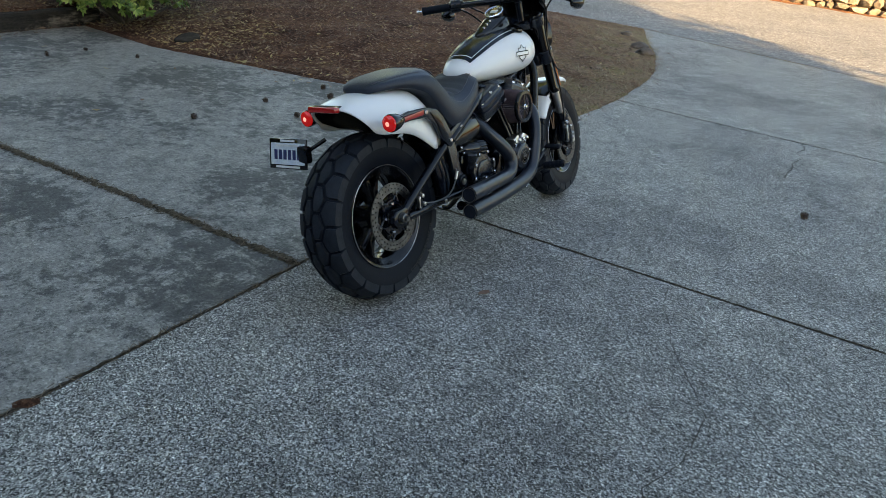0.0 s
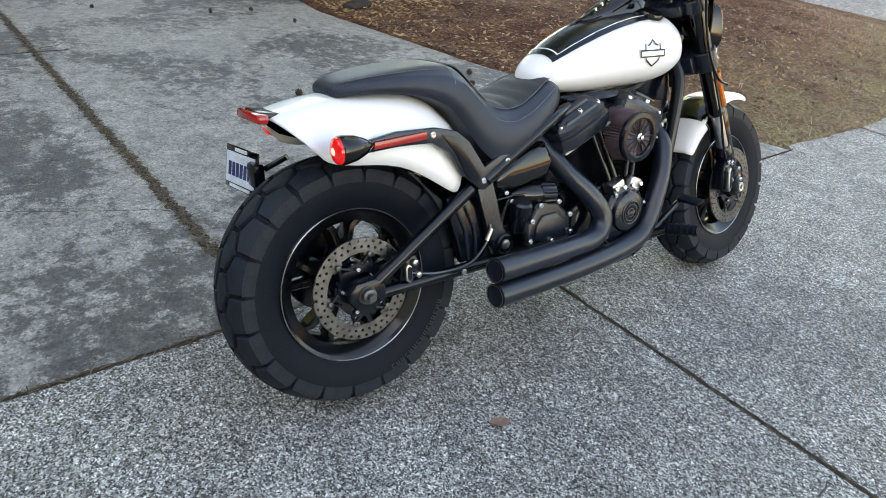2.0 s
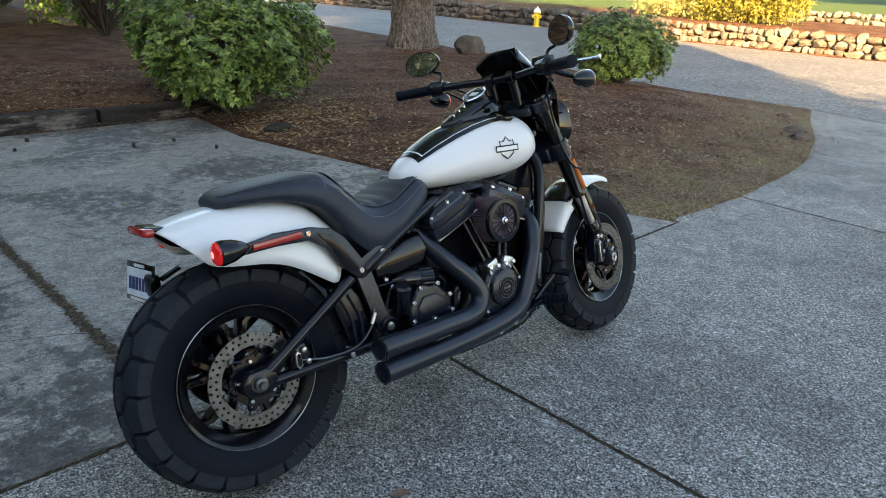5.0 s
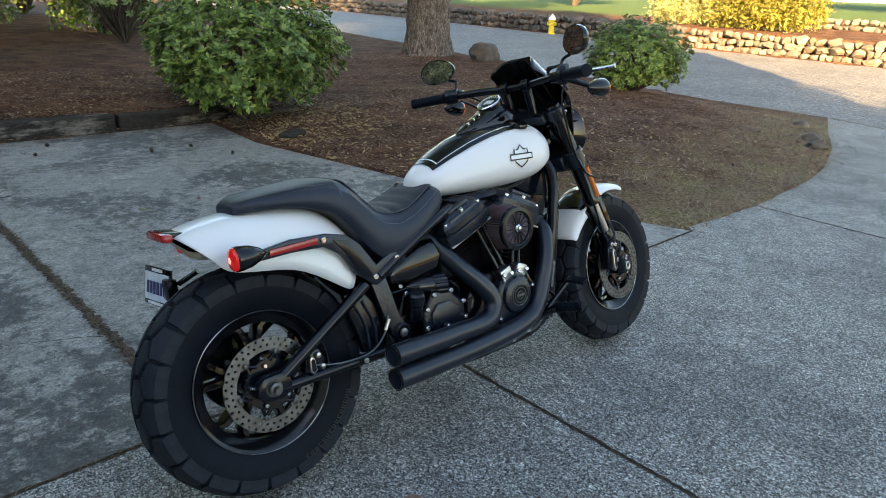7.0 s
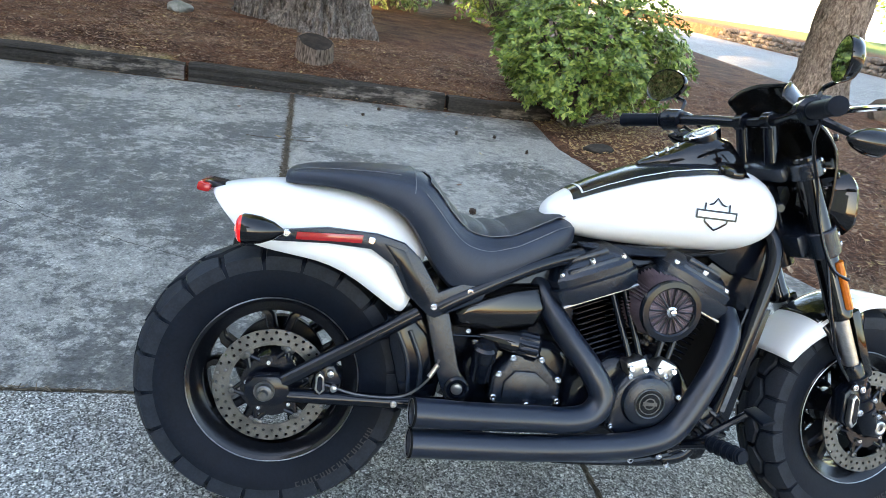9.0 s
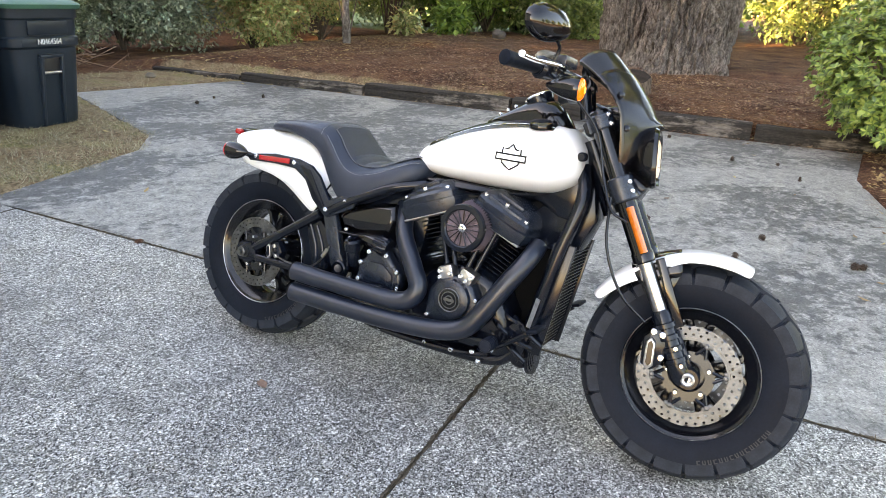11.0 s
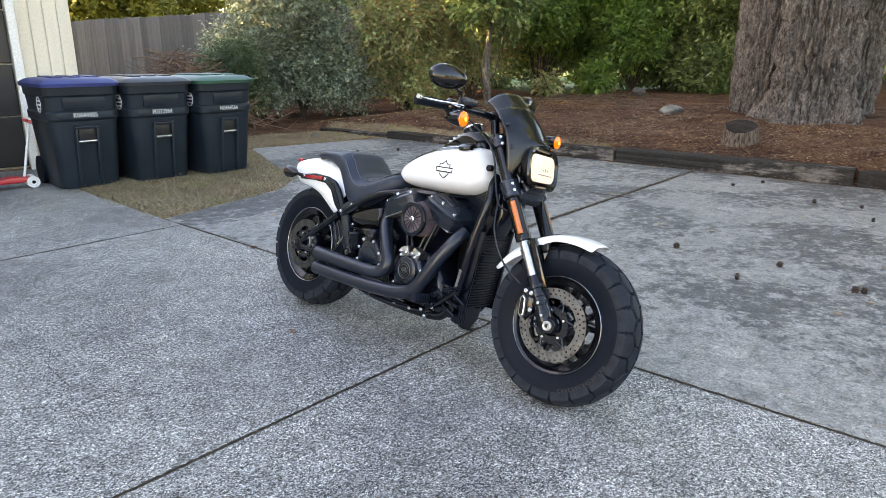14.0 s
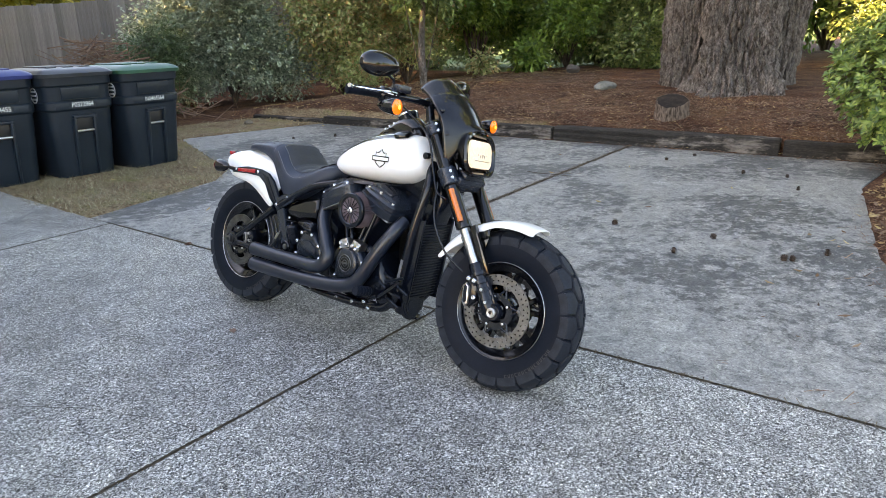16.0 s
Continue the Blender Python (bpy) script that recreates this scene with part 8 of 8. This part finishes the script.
# plate added to close the engine gap; its near-black stands for shade inside
part("engine_backing", plate(bmesh.new(), [(1.03, 0.42), (1.02, 0.70), (1.08, 0.76), (1.17, 0.79), (1.20, 0.60), (1.14, 0.34), (1.07, 0.32)], -0.02, 0.05, 0.012), M_HOLE, bike)
part("wiring_cover", plate(bmesh.new(), [(1.09, 0.58), (1.07, 0.70), (1.12, 0.76), (1.24, 0.80), (1.262, 0.70), (1.22, 0.58)], -0.034, 0.07, 0.012), M_BLACK, bike, "black cover behind the frame tubes")
part("throttle_body", box(bmesh.new(), (0.885, -0.01, 0.655), (0.22, 0.15, 0.13), (0, 0, 0), 0.02), M_BLACK, bike)
part("frame_spine", tube(bmesh.new(), [(0.62, 0, 0.70), (0.85, 0, 0.725), (1.05, 0, 0.76), (1.20, 0, 0.80)], 0.045, 14), M_BLACK, bike, smooth=60)
part("spine_cover", plate(bmesh.new(), [(1.0, 0.78), (1.19, 0.87), (1.23, 0.80), (1.22, 0.68), (1.14, 0.69), (1.05, 0.735)], -0.05, 0.05, 0.015), M_BLACK, bike)
part("neck", rod(bmesh.new(), PIV + AX * -0.06, PIV + AX * 0.17, 0.036, n=24), M_BLACK, bike, smooth=60)
for s in (-1, 1):
    part("brake_line", tube(bmesh.new(), [(0.115, -0.16, 0.36), (0.20, -0.172, 0.345), (0.30, -0.172, 0.350), (0.36, -0.168, 0.40), (0.375, -0.16, 0.44)] if s < 0 else [(0.40, -0.15, 0.50), (0.55, -0.13, 0.495), (0.68, -0.12, 0.47)], 0.0032, 7), M_ROTOR if s < 0 else M_BLACK, bike)
part("line_fitting", rod(bmesh.new(), (0.355, -0.17, 0.40), (0.372, -0.168, 0.43), 0.006, n=10), M_ALU, bike)
part("line_clip", bolt(bmesh.new(), (0.28, -0.166, 0.325), (0, -1, 0), 0.008, 0.006), M_ALU, bike)
cal = part("rear_caliper", plate(bmesh.new(), [(0.085, 0.345), (0.095, 0.40), (0.135, 0.405), (0.155, 0.37), (0.145, 0.335), (0.105, 0.33)], -0.155, -0.115, 0.008), M_BLACK, bike, "brake caliper with a bright cover")
part("caliper_cover", plate(bmesh.new(), [(0.095, 0.348), (0.095, 0.382), (0.104, 0.392), (0.114, 0.382), (0.118, 0.348), (0.107, 0.337)], -0.172, -0.155, 0.005), M_ALU, cal)
part("caliper_mark", plate(bmesh.new(), [(0.100, 0.352), (0.100, 0.380), (0.105, 0.385), (0.111, 0.380), (0.113, 0.352), (0.107, 0.345)], -0.1735, -0.1715, 0.0), M_BLACK, cal)
for x, z in ((0.128, 0.388), (0.138, 0.352)):
    part("banjo_bolt", turned(bmesh.new(), (x, -0.155, z), (0, -1, 0), [(0, 0.008), (0.012, 0.008), (0.014, 0.004)], 10), M_ALU, cal)

# lower engine clutter: lines, linkage, stand
bm = tube(bmesh.new(), [(1.02, -0.13, 0.22), (0.9, -0.15, 0.205), (0.7, -0.155, 0.20), (0.5, -0.15, 0.215)], 0.009, 8)
part("brake_rod", bm, M_BLACK, bike)
for x, z in ((0.62, 0.205), (0.80, 0.205), (0.90, 0.21), (0.975, 0.225), (1.0, 0.20), (1.04, 0.25)):
    part("frame_bolt", bolt(bmesh.new(), (x, -0.152, z), (0, -1, 0), 0.009, 0.01), M_CHROME, bike)
for s, back in ((-1, 0.0), (1, 0.02)):
    arm = part("peg_bracket", tube(bmesh.new(), [(0.98, s * 0.13, 0.24), (1.03, s * 0.18, 0.275), (1.07, s * 0.225, 0.30)], 0.014, 10), M_BLACK, bike)
    part("foot_peg", rod(bmesh.new(), (1.065, s * 0.225, 0.300), (1.085, s * 0.325, 0.318), 0.019, 0.016, 14), M_RUBBER, arm, "black rubber foot peg")
    for k in range(5):
        t = k / 4
        part("peg_groove", turned(bmesh.new(), Vector((1.067, s * 0.235, 0.302)).lerp(Vector((1.083, s * 0.315, 0.316)), t), (0.2, s, 0.15), [(-0.004, 0.0195), (0, 0.0212), (0.004, 0.0195)], 14), M_RUBBER, arm)
    part("pedal_lever", tube(bmesh.new(), [(1.0, s * 0.15, 0.235), (1.06, s * 0.16, 0.27), (1.13, s * 0.165, 0.32), (1.185, s * 0.175, 0.365)], 0.009, 8), M_BLACK, bike)
    part("pedal_pad", box(bmesh.new(), (1.19, s * 0.21, 0.372), (0.035, 0.085, 0.012), (0, -20, 0), 0.004), M_RUBBER, bike)
stand = part("side_stand", tube(bmesh.new(), [(0.93, 0.14, 0.20), (0.915, 0.20, 0.14), (0.905, 0.26, 0.075), (0.90, 0.30, 0.068)], 0.013, 10), M_BLACK, bike, "black side stand")
part("stand_foot", box(bmesh.new(), (0.90, 0.305, 0.0645), (0.05, 0.05, 0.008), (10.5, 0, 0), 0.003), M_BLACK, stand)
g = random.Random(5)
for k in range(7):
    p0 = Vector((0.96 + 0.02 * k, -0.10 - 0.01 * (k % 3), 0.30 + 0.03 * (k % 4)))
    part("hose", tube(bmesh.new(), [p0, p0 + Vector((0.05, -0.03, -0.03)), p0 + Vector((0.10, -0.01, -0.07 + 0.02 * (k % 2)))], 0.008, 8), M_BLACK, bike)
for k in range(4):
    part("wire_loom", tube(bmesh.new(), [(0.70, -0.06 - 0.012 * k, 0.735), (0.85, -0.08 - 0.01 * k, 0.742 - 0.004 * k), (1.0, -0.075, 0.738), (1.10, -0.06, 0.755)], 0.005, 6), M_BLACK, bike)
part("oil_filter", turned(bmesh.new(), (1.06, -0.03, 0.30), (0.9, -0.25, -0.1), [(0, 0.035), (0.07, 0.038), (0.085, 0.034), (0.09, 0.01)], 22), M_GLOSS, bike)
part("engine_mount", plate(bmesh.new(), [(1.02, 0.22), (1.12, 0.22), (1.15, 0.33), (1.10, 0.36), (1.04, 0.30)], -0.128, -0.108, 0.006), M_BLACK, bike)

# ---- front end, all turned with the steering ----
fork0 = Vector((1.322, 0, 0.806))


def fpt(down, y, fwd=0.0):
    """A point beside the fork leg: distance down from the lower clamp, side, ahead."""
    return fork0 + FK * down + Vector((0, y, 0)) + Vector((0.88, 0, 0.474)) * fwd


for s in (-1, 1):
    y = s * 0.108
    leg = part("fork_tube", turned(bmesh.new(), fpt(-0.235, y), FK, [(0, 0.026), (0.004, 0.029), (0.42, 0.029), (0.425, 0.032), (0.45, 0.032), (0.455, 0.027)], 28), M_GLOSS, bike, "gloss black fork tube", m=STEER)
    part("fork_slider", rod(bmesh.new(), fpt(0.20, y), fpt(0.44, y), 0.0200, n=24), M_ALU, leg, "bright chrome fork slider")
    part("fork_foot", turned(bmesh.new(), fpt(0.36, y), FK, [(0, 0.024), (0.01, 0.028), (0.06, 0.028), (0.15, 0.031), (0.195, 0.034), (0.215, 0.026)], 24), M_BLACK, leg)
    part("fork_guard", plate(bmesh.new(), [(fpt(0.22, 0, 0.03).x, fpt(0.22, 0, 0.03).z), (fpt(0.22, 0, 0.055).x, fpt(0.22, 0, 0.055).z), (fpt(0.42, 0, 0.05).x, fpt(0.42, 0, 0.05).z), (fpt(0.42, 0, 0.025).x, fpt(0.42, 0, 0.025).z)], y - 0.012, y + 0.012, 0.004), M_GLOSS, leg)
    part("axle_clamp", turned(bmesh.new(), (1.604, s * 0.075, 0.317), (0, s, 0), [(0, 0.033), (0.05, 0.033), (0.056, 0.029), (0.056, 0.016)], 26), M_BLACK, leg)
    part("axle_end", turned(bmesh.new(), (1.604, s * 0.128, 0.317), (0, s, 0), [(0, 0.019), (0.012, 0.019), (0.014, 0.015), (0.012, 0.009), (0.004, 0.008)], 18), M_ALU, leg, "bright hollow axle end")
    for k in range(4):
        part("fork_fin", turned(bmesh.new(), fpt(0.395 + 0.034 * k, y), FK, [(0, 0.026), (0.003, 0.0345), (0.016, 0.0345), (0.020, 0.027)], 20), M_BLACK, leg)
    part("caliper_bracket", plate(bmesh.new(), [(1.535, 0.335), (1.53, 0.43), (1.553, 0.445), (1.592, 0.385), (1.612, 0.345), (1.575, 0.318)], min(s * 0.092, s * 0.118), max(s * 0.092, s * 0.118), 0.006), M_BLACK, leg)
    for q in (0.47, 0.52):
        part("pinch_bolt", bolt(bmesh.new(), fpt(q, y + s * 0.034, 0.012), (0, s, 0), 0.0075, 0.010), M_CHROME, leg)
    r0, r1 = fpt(0.055, y + s * 0.028, 0.008), fpt(0.19, y + s * 0.028, 0.008)
    part("fork_reflector", rod(bmesh.new(), r0, r1, 0.0115, n=10), M_AMBER, leg, "amber side reflector")
    ca = part("front_caliper", plate(bmesh.new(), [(1.47, 0.33), (1.465, 0.41), (1.50, 0.445), (1.535, 0.42), (1.53, 0.345), (1.50, 0.315)], min(s * 0.088, s * 0.135), max(s * 0.088, s * 0.135), 0.01), M_BLACK, bike, "brake caliper with a bright oval cover", m=STEER)
    part("caliper_cover", plate(bmesh.new(), [(1.478, 0.335), (1.476, 0.40), (1.487, 0.414), (1.502, 0.40), (1.506, 0.335), (1.492, 0.32)], min(s * 0.134, s * 0.152), max(s * 0.134, s * 0.152), 0.006), M_ALU, ca)
    part("caliper_mark", plate(bmesh.new(), [(1.484, 0.342), (1.482, 0.398), (1.488, 0.406), (1.496, 0.398), (1.499, 0.342), (1.492, 0.333)], min(s * 0.1515, s * 0.1535), max(s * 0.1515, s * 0.1535), 0.0), M_BLACK, ca)
    for x, z in ((1.515, 0.425), (1.522, 0.36), (1.49, 0.43)):
        part("caliper_bolt", bolt(bmesh.new(), (x, s * 0.135, z), (0, s, 0), 0.0095, 0.009), M_CHROME, ca)
    part("fender_stay", plate(bmesh.new(), [(1.42, 0.60), (1.47, 0.625), (1.53, 0.60), (1.51, 0.53), (1.46, 0.50), (1.43, 0.54)], min(s * 0.078, s * 0.086), max(s * 0.078, s * 0.086), 0.003), M_GLOSS, bike, "gloss black fender bracket", m=STEER)
for d, nm, half in ((0.0, "lower_clamp", 0.036), (-0.20, "upper_clamp", 0.022)):
    bm = bmesh.new()
    for s in (-1, 1):
        turned(bm, fpt(d - half, s * 0.108), FK, [(0, 0.036), (0.004, 0.039), (2 * half - 0.004, 0.039), (2 * half, 0.036)], 28)
    t = bmesh.new()
    box(t, (0, 0, 0), (0.075, 0.18, 2 * half * 0.9), bev=0.01)
    t.transform(Matrix.Translation(fpt(d, 0, -0.018)) @ Matrix(((0.88, 0, -0.474, 0), (0, 1, 0, 0), (0.474, 0, 0.88, 0), (0, 0, 0, 1))))
    join(bm, t)
    cl = part(nm, bm, M_CRINKLE, bike, "wrinkle-black fork clamp", m=STEER)
    for s in (-1, 1):
        for o in (-0.015, 0.015):
            part("clamp_bolt", bolt(bmesh.new(), fpt(d + o * 0.9, s * 0.132, 0.028), (0.6, s * 0.8, 0.3), 0.007, 0.006), M_CHROME, cl)

# front mudguard
fc = Vector((1.602, 0, 0.319))
rows = []
for k in range(17):
    a = radians(151 - 80 * k / 16)
    r, w = 0.352, 0.088
    if k == 16:
        r, w = 0.350, 0.082
    deep = 0.030 + 0.022 * min(1, k / 5) - 0.022 * max(0, min(1, (k - 6) / 4))
    row = []
    for i in range(13):
        b = -math.pi / 2 + math.pi * i / 12
        c = max(0, math.cos(b)) ** 0.6
        rr = r - deep * (1 - c)
        row.append((fc.x + rr * math.cos(a), math.copysign(abs(math.sin(b)) ** 0.7, b) * w, fc.z + rr * math.sin(a)))
    rows.append(row)
guard("front_fender", rows, "pearl white front mudguard", STEER)
band = []
for k in range(7):
    a = radians(128 - 24 * k / 6)
    row = []
    for i in range(13):
        b = -math.pi / 2 + math.pi * i / 12
        c = max(0, math.cos(b)) ** 0.6
        rr = 0.3555 - 0.075 * (1 - c)
        row.append((fc.x + rr * math.cos(a), math.copysign(abs(math.sin(b)) ** 0.7, b) * 0.0915, fc.z + rr * math.sin(a)))
    band.append(row)
guard("fender_band", band, "gloss black fender mount", STEER, 0.003, M_GLOSS)


# headlamp, screen, bars
def rounded(cx, cy, w, h, r, n=6):
    out = []
    for sx, sy, a0 in ((1, 1, 0), (-1, 1, 90), (-1, -1, 180), (1, -1, 270)):
        out += [(cx + sx * (w - r) + r * math.cos(radians(a0 + 90 * i / n)), cy + sy * (h - r) + r * math.sin(radians(a0 + 90 * i / n))) for i in range(n + 1)]
    return out


hl = Vector((1.382, 0, 0.908))
lamp_rows = [[(hl.x + x + 0.12 * (q[1]) * -1, q[0], hl.z + q[1]) for q in rounded(0, 0, w, h, r)] for x, w, h, r in ((-0.10, 0.04, 0.028, 0.02), (-0.075, 0.07, 0.046, 0.035), (-0.04, 0.098, 0.066, 0.05), (-0.012, 0.118, 0.080, 0.058), (0.006, 0.127, 0.088, 0.064), (0.016, 0.124, 0.084, 0.062), (0.018, 0.116, 0.077, 0.058), (0.010, 0.107, 0.069, 0.052), (0.000, 0.104, 0.066, 0.05))]
lamp = part("headlamp", rings(bmesh.new(), lamp_rows), M_GLOSS, bike, "wide rounded black headlamp, lit", m=STEER)
part("headlamp_reflector", rings(bmesh.new(), [[(hl.x + 0.003 - 0.12 * q[1], q[0], hl.z + q[1]) for q in rounded(0, 0, w, h, 0.03 if w > 0.05 else 0.008)] for w, h in ((0.103, 0.065), (0.02, 0.01))]), M_GLOSS, lamp, smooth=0)
bm = rings(bmesh.new(), [[(hl.x + x - 0.12 * (q[1]), q[0], hl.z + q[1]) for q in rounded(0, 0.002, w, h, 0.62 * h)] for x, w, h in ((0.005, 0.094, 0.056), (0.014, 0.092, 0.054), (0.0185, 0.065, 0.040), (0.0205, 0.028, 0.026))])
part("light_panel", bm, M_HEADLAMP, lamp, "glowing white light panel")
for k in range(7):
    bm = box(bmesh.new(), (hl.x + 0.0215 - 0.008 * (abs(k - 3) / 3) ** 2, -0.051 + 0.017 * k, hl.z - 0.006 + 0.003 * (k % 2)), (0.005, 0.0045, 0.014), (0, 7, 0), 0.001, 1)
    part("led_divider", bm, M_HEADTEX, lamp, smooth=0)
bm = box(bmesh.new(), (hl.x + 0.0225, 0, hl.z - 0.0225), (0.005, 0.116, 0.0035), (0, 7, 0), 0.001, 1)
part("lens_bar", bm, M_HEADTEX, lamp, smooth=0)
part("lamp_bracket", box(bmesh.new(), (1.360, 0, 0.822), (0.05, 0.15, 0.030), (0, 28, 0), 0.008), M_BLACK, bike, m=STEER)
part("clamp_cover", box(bmesh.new(), (1.352, 0, 0.785), (0.03, 0.20, 0.062), (0, 28, 0), 0.008), M_CRINKLE, bike, "wrinkle-black cover over the fork clamp", m=STEER)

rows = []
for k in range(15):
    t = k / 14
    zc = 0.945 + 0.255 * t
    xc = 1.395 - 0.02 * t - 0.16 * t ** 1.8
    w = 0.125 + 0.025 * math.sin(math.pi * min(1, t * 1.3)) - 0.026 * max(0, (t - 0.55) / 0.45) ** 1.7
    row = []
    for i in range(19):
        u = -1 + 2 * i / 18
        round_top = 0.055 * t ** 2.5 * abs(u) ** 5
        low = 0.0 if abs(u) < 0.66 or t > 0.3 else -0.11 * (1 - t / 0.3) * (abs(u) - 0.66) / 0.34
        arch = 0.058 * max(0.0, 1 - t / 0.3) * max(0.0, 1 - (abs(u) / 0.72) ** 4)
        row.append((xc - 0.092 * u * u, u * w, zc - round_top + low + arch))
    rows.append(row)
scr = guard("wind_screen", rows, "smoked black headlamp cowl and fly screen", STEER, 0.004, M_SMOKE)
mask_rows = [[(p[0] + 0.002, p[1], p[2]) for p in r] for r in rows[:12]]
msk = guard("cowl", mask_rows, "gloss black headlamp cowl", STEER, 0.003, M_RIM)
for s in (-1, 1):
    for z, x, yy in ((1.065, 1.272, 0.139), (0.975, 1.304, 0.133)):
        part("screen_bolt", turned(bmesh.new(), (x, s * yy, z), (0.6, s * 0.8, 0.2), [(-0.004, 0.009), (0.004, 0.009), (0.006, 0.005)], 14), M_BLACK, bike, m=STEER)

bar_pts = [(1.000, -0.395, 1.090), (1.060, -0.27, 1.094), (1.115, -0.16, 1.096), (1.150, -0.06, 1.092), (1.150, 0.06, 1.092), (1.115, 0.16, 1.096), (1.060, 0.27, 1.094), (1.000, 0.395, 1.090)]
hb = part("handlebar", tube(bmesh.new(), bar_pts, 0.0145, 16), M_BLACK, bike, "wide black drag handlebar", m=STEER, smooth=60)
for s in (-1, 1):
    part("riser", tube(bmesh.new(), [(1.175, s * 0.05, 0.99), (1.162, s * 0.05, 1.04), (1.150, s * 0.05, 1.092)], 0.018, 14), M_BLACK, hb)
    part("bar_clamp", turned(bmesh.new(), (1.149, s * 0.05 - 0.016, 1.092), (0, 1, 0), [(0, 0.021), (0.003, 0.024), (0.029, 0.024), (0.032, 0.021)], 18), M_BLACK, hb)
    e0, e1 = Vector((1.056, s * 0.278, 1.094)), Vector((0.997, s * 0.402, 1.090))
    d = (e1 - e0).normalized()
    gr = part("grip", turned(bmesh.new(), e0, d, [(0, 0.020), (0.004, 0.0215)] + [(0.008 + 0.0085 * k, 0.0195 if k % 2 else 0.0185) for k in range(14)] + [(0.130, 0.0205), (0.136, 0.0200), (0.138, 0.012)], 20), M_RUBBER, hb, "ribbed black rubber grip")
    c = Vector((1.070, s * 0.250, 1.095))
    sw = part("switch_housing", turned(bmesh.new(), c - d * 0.028, d, [(0, 0.020), (0.003, 0.029), (0.05, 0.031), (0.058, 0.021)], 18), M_BLACK, hb)
    bm = bmesh.new()
    for q in range(3):
        box(bm, c + Vector((-0.024, s * 0.012 * (q - 1), 0.006 - 0.006 * q)), (0.010, 0.009, 0.010), bev=0.002, seg=1)
    part("switch", bm, M_CRINKLE, sw)
    part("lever_clamp", box(bmesh.new(), c + Vector((0.022, -s * 0.012, 0.006)), (0.05, 0.045, 0.036), (0, 0, s * 20), 0.008), M_BLACK, hb)
    part("lever", tube(bmesh.new(), [c + Vector((0.048, 0, 0.005)), c + Vector((0.040, s * 0.05, 0.004)), c + Vector((0.005, s * 0.12, 0.0)), c + Vector((-0.012, s * 0.185, -0.002)), c + Vector((-0.010, s * 0.215, -0.002))], 0.008, 10, radii=lambda t: 0.0085 - 0.003 * t + (0.003 if t > 0.95 else 0)), M_CHROME, hb, "polished hand lever")
    if s < 0:
        part("brake_reservoir", box(bmesh.new(), c + Vector((0.045, 0.035, 0.028)), (0.045, 0.075, 0.03), (0, 0, -15), 0.007), M_CRINKLE, hb, "brake fluid reservoir")
    mc = Vector((1.074, s * 0.316, 1.200))
    part("mirror_stem", tube(bmesh.new(), [c + Vector((0.02, -s * 0.005, 0.02)), c + Vector((0.03, s * 0.0, 0.055)), mc + Vector((0.025, -s * 0.03, -0.035)), mc + Vector((0.012, -s * 0.02, -0.005))], 0.0055, 8), M_BLACK, hb)
    face = Vector((-0.84, -s * 0.54, -0.03)).normalized()
    if s > 0:
        face = Vector((-0.97, -0.12, 0.05)).normalized()
    _, uu, vv = basis(face)
    prof = []
    for dx, k in ((-0.002, 0.93), (-0.004, 1.0), (0.006, 1.0), (0.020, 0.86), (0.030, 0.5), (0.033, 0.1)):
        prof.append([mc - face * dx + (uu * 0.082 * math.cos(a) + vv * (0.047 + 0.006 * math.cos(a) * s) * math.sin(a)) * k for a in np.linspace(0, 2 * math.pi, 29)[:-1]])
    mir = part("mirror", rings(bmesh.new(), prof), M_GLOSS, hb, "oval black rear-view mirror", smooth=50)
    part("mirror_glass", rings(bmesh.new(), [[mc + face * 0.0045 + (uu * 0.077 * math.cos(a) + vv * (0.0435 + 0.006 * math.cos(a) * s) * math.sin(a)) * k for a in np.linspace(0, 2 * math.pi, 29)[:-1]] for k in (1.0, 0.3)]), M_MIRROR, mir, smooth=0)
    bullet_lamp((1.192, -0.336, 1.040) if s < 0 else (1.237, 0.372, 1.058), (-1, 0, 0.02), 0.090, 0.030, M_GLOSS, M_AMBERLAMP, M_AMBERCORE, "front_signal", "bullet-shaped front signal glowing amber", STEER, stalk=(1.09, s * 0.27, 1.08))
for s, pts in ((-1, [(1.10, -0.26, 1.09), (1.16, -0.19, 1.03), (1.23, -0.15, 0.95), (1.27, -0.15, 0.83), (1.31, -0.165, 0.745), (1.36, -0.172, 0.72)]),
               (-1, [(1.30, -0.15, 0.78), (1.32, -0.175, 0.64), (1.38, -0.165, 0.52), (1.46, -0.140, 0.45)]),
               (1, [(1.10, 0.26, 1.09), (1.16, 0.19, 1.03), (1.22, 0.12, 0.93), (1.24, 0.10, 0.80), (1.20, 0.09, 0.70)]),
               (1, [(1.12, 0.20, 1.085), (1.19, 0.12, 1.02), (1.21, 0.06, 0.92), (1.20, 0.04, 0.84)])):
    part("cable", tube(bmesh.new(), pts, 0.0042, 8), M_BLACK, bike, m=STEER, smooth=60)
part("key_switch", turned(bmesh.new(), (1.20, -0.075, 0.885), (0, -1, 0), [(0, 0.014), (0.02, 0.014), (0.024, 0.010)], 14), M_BLACK, bike)
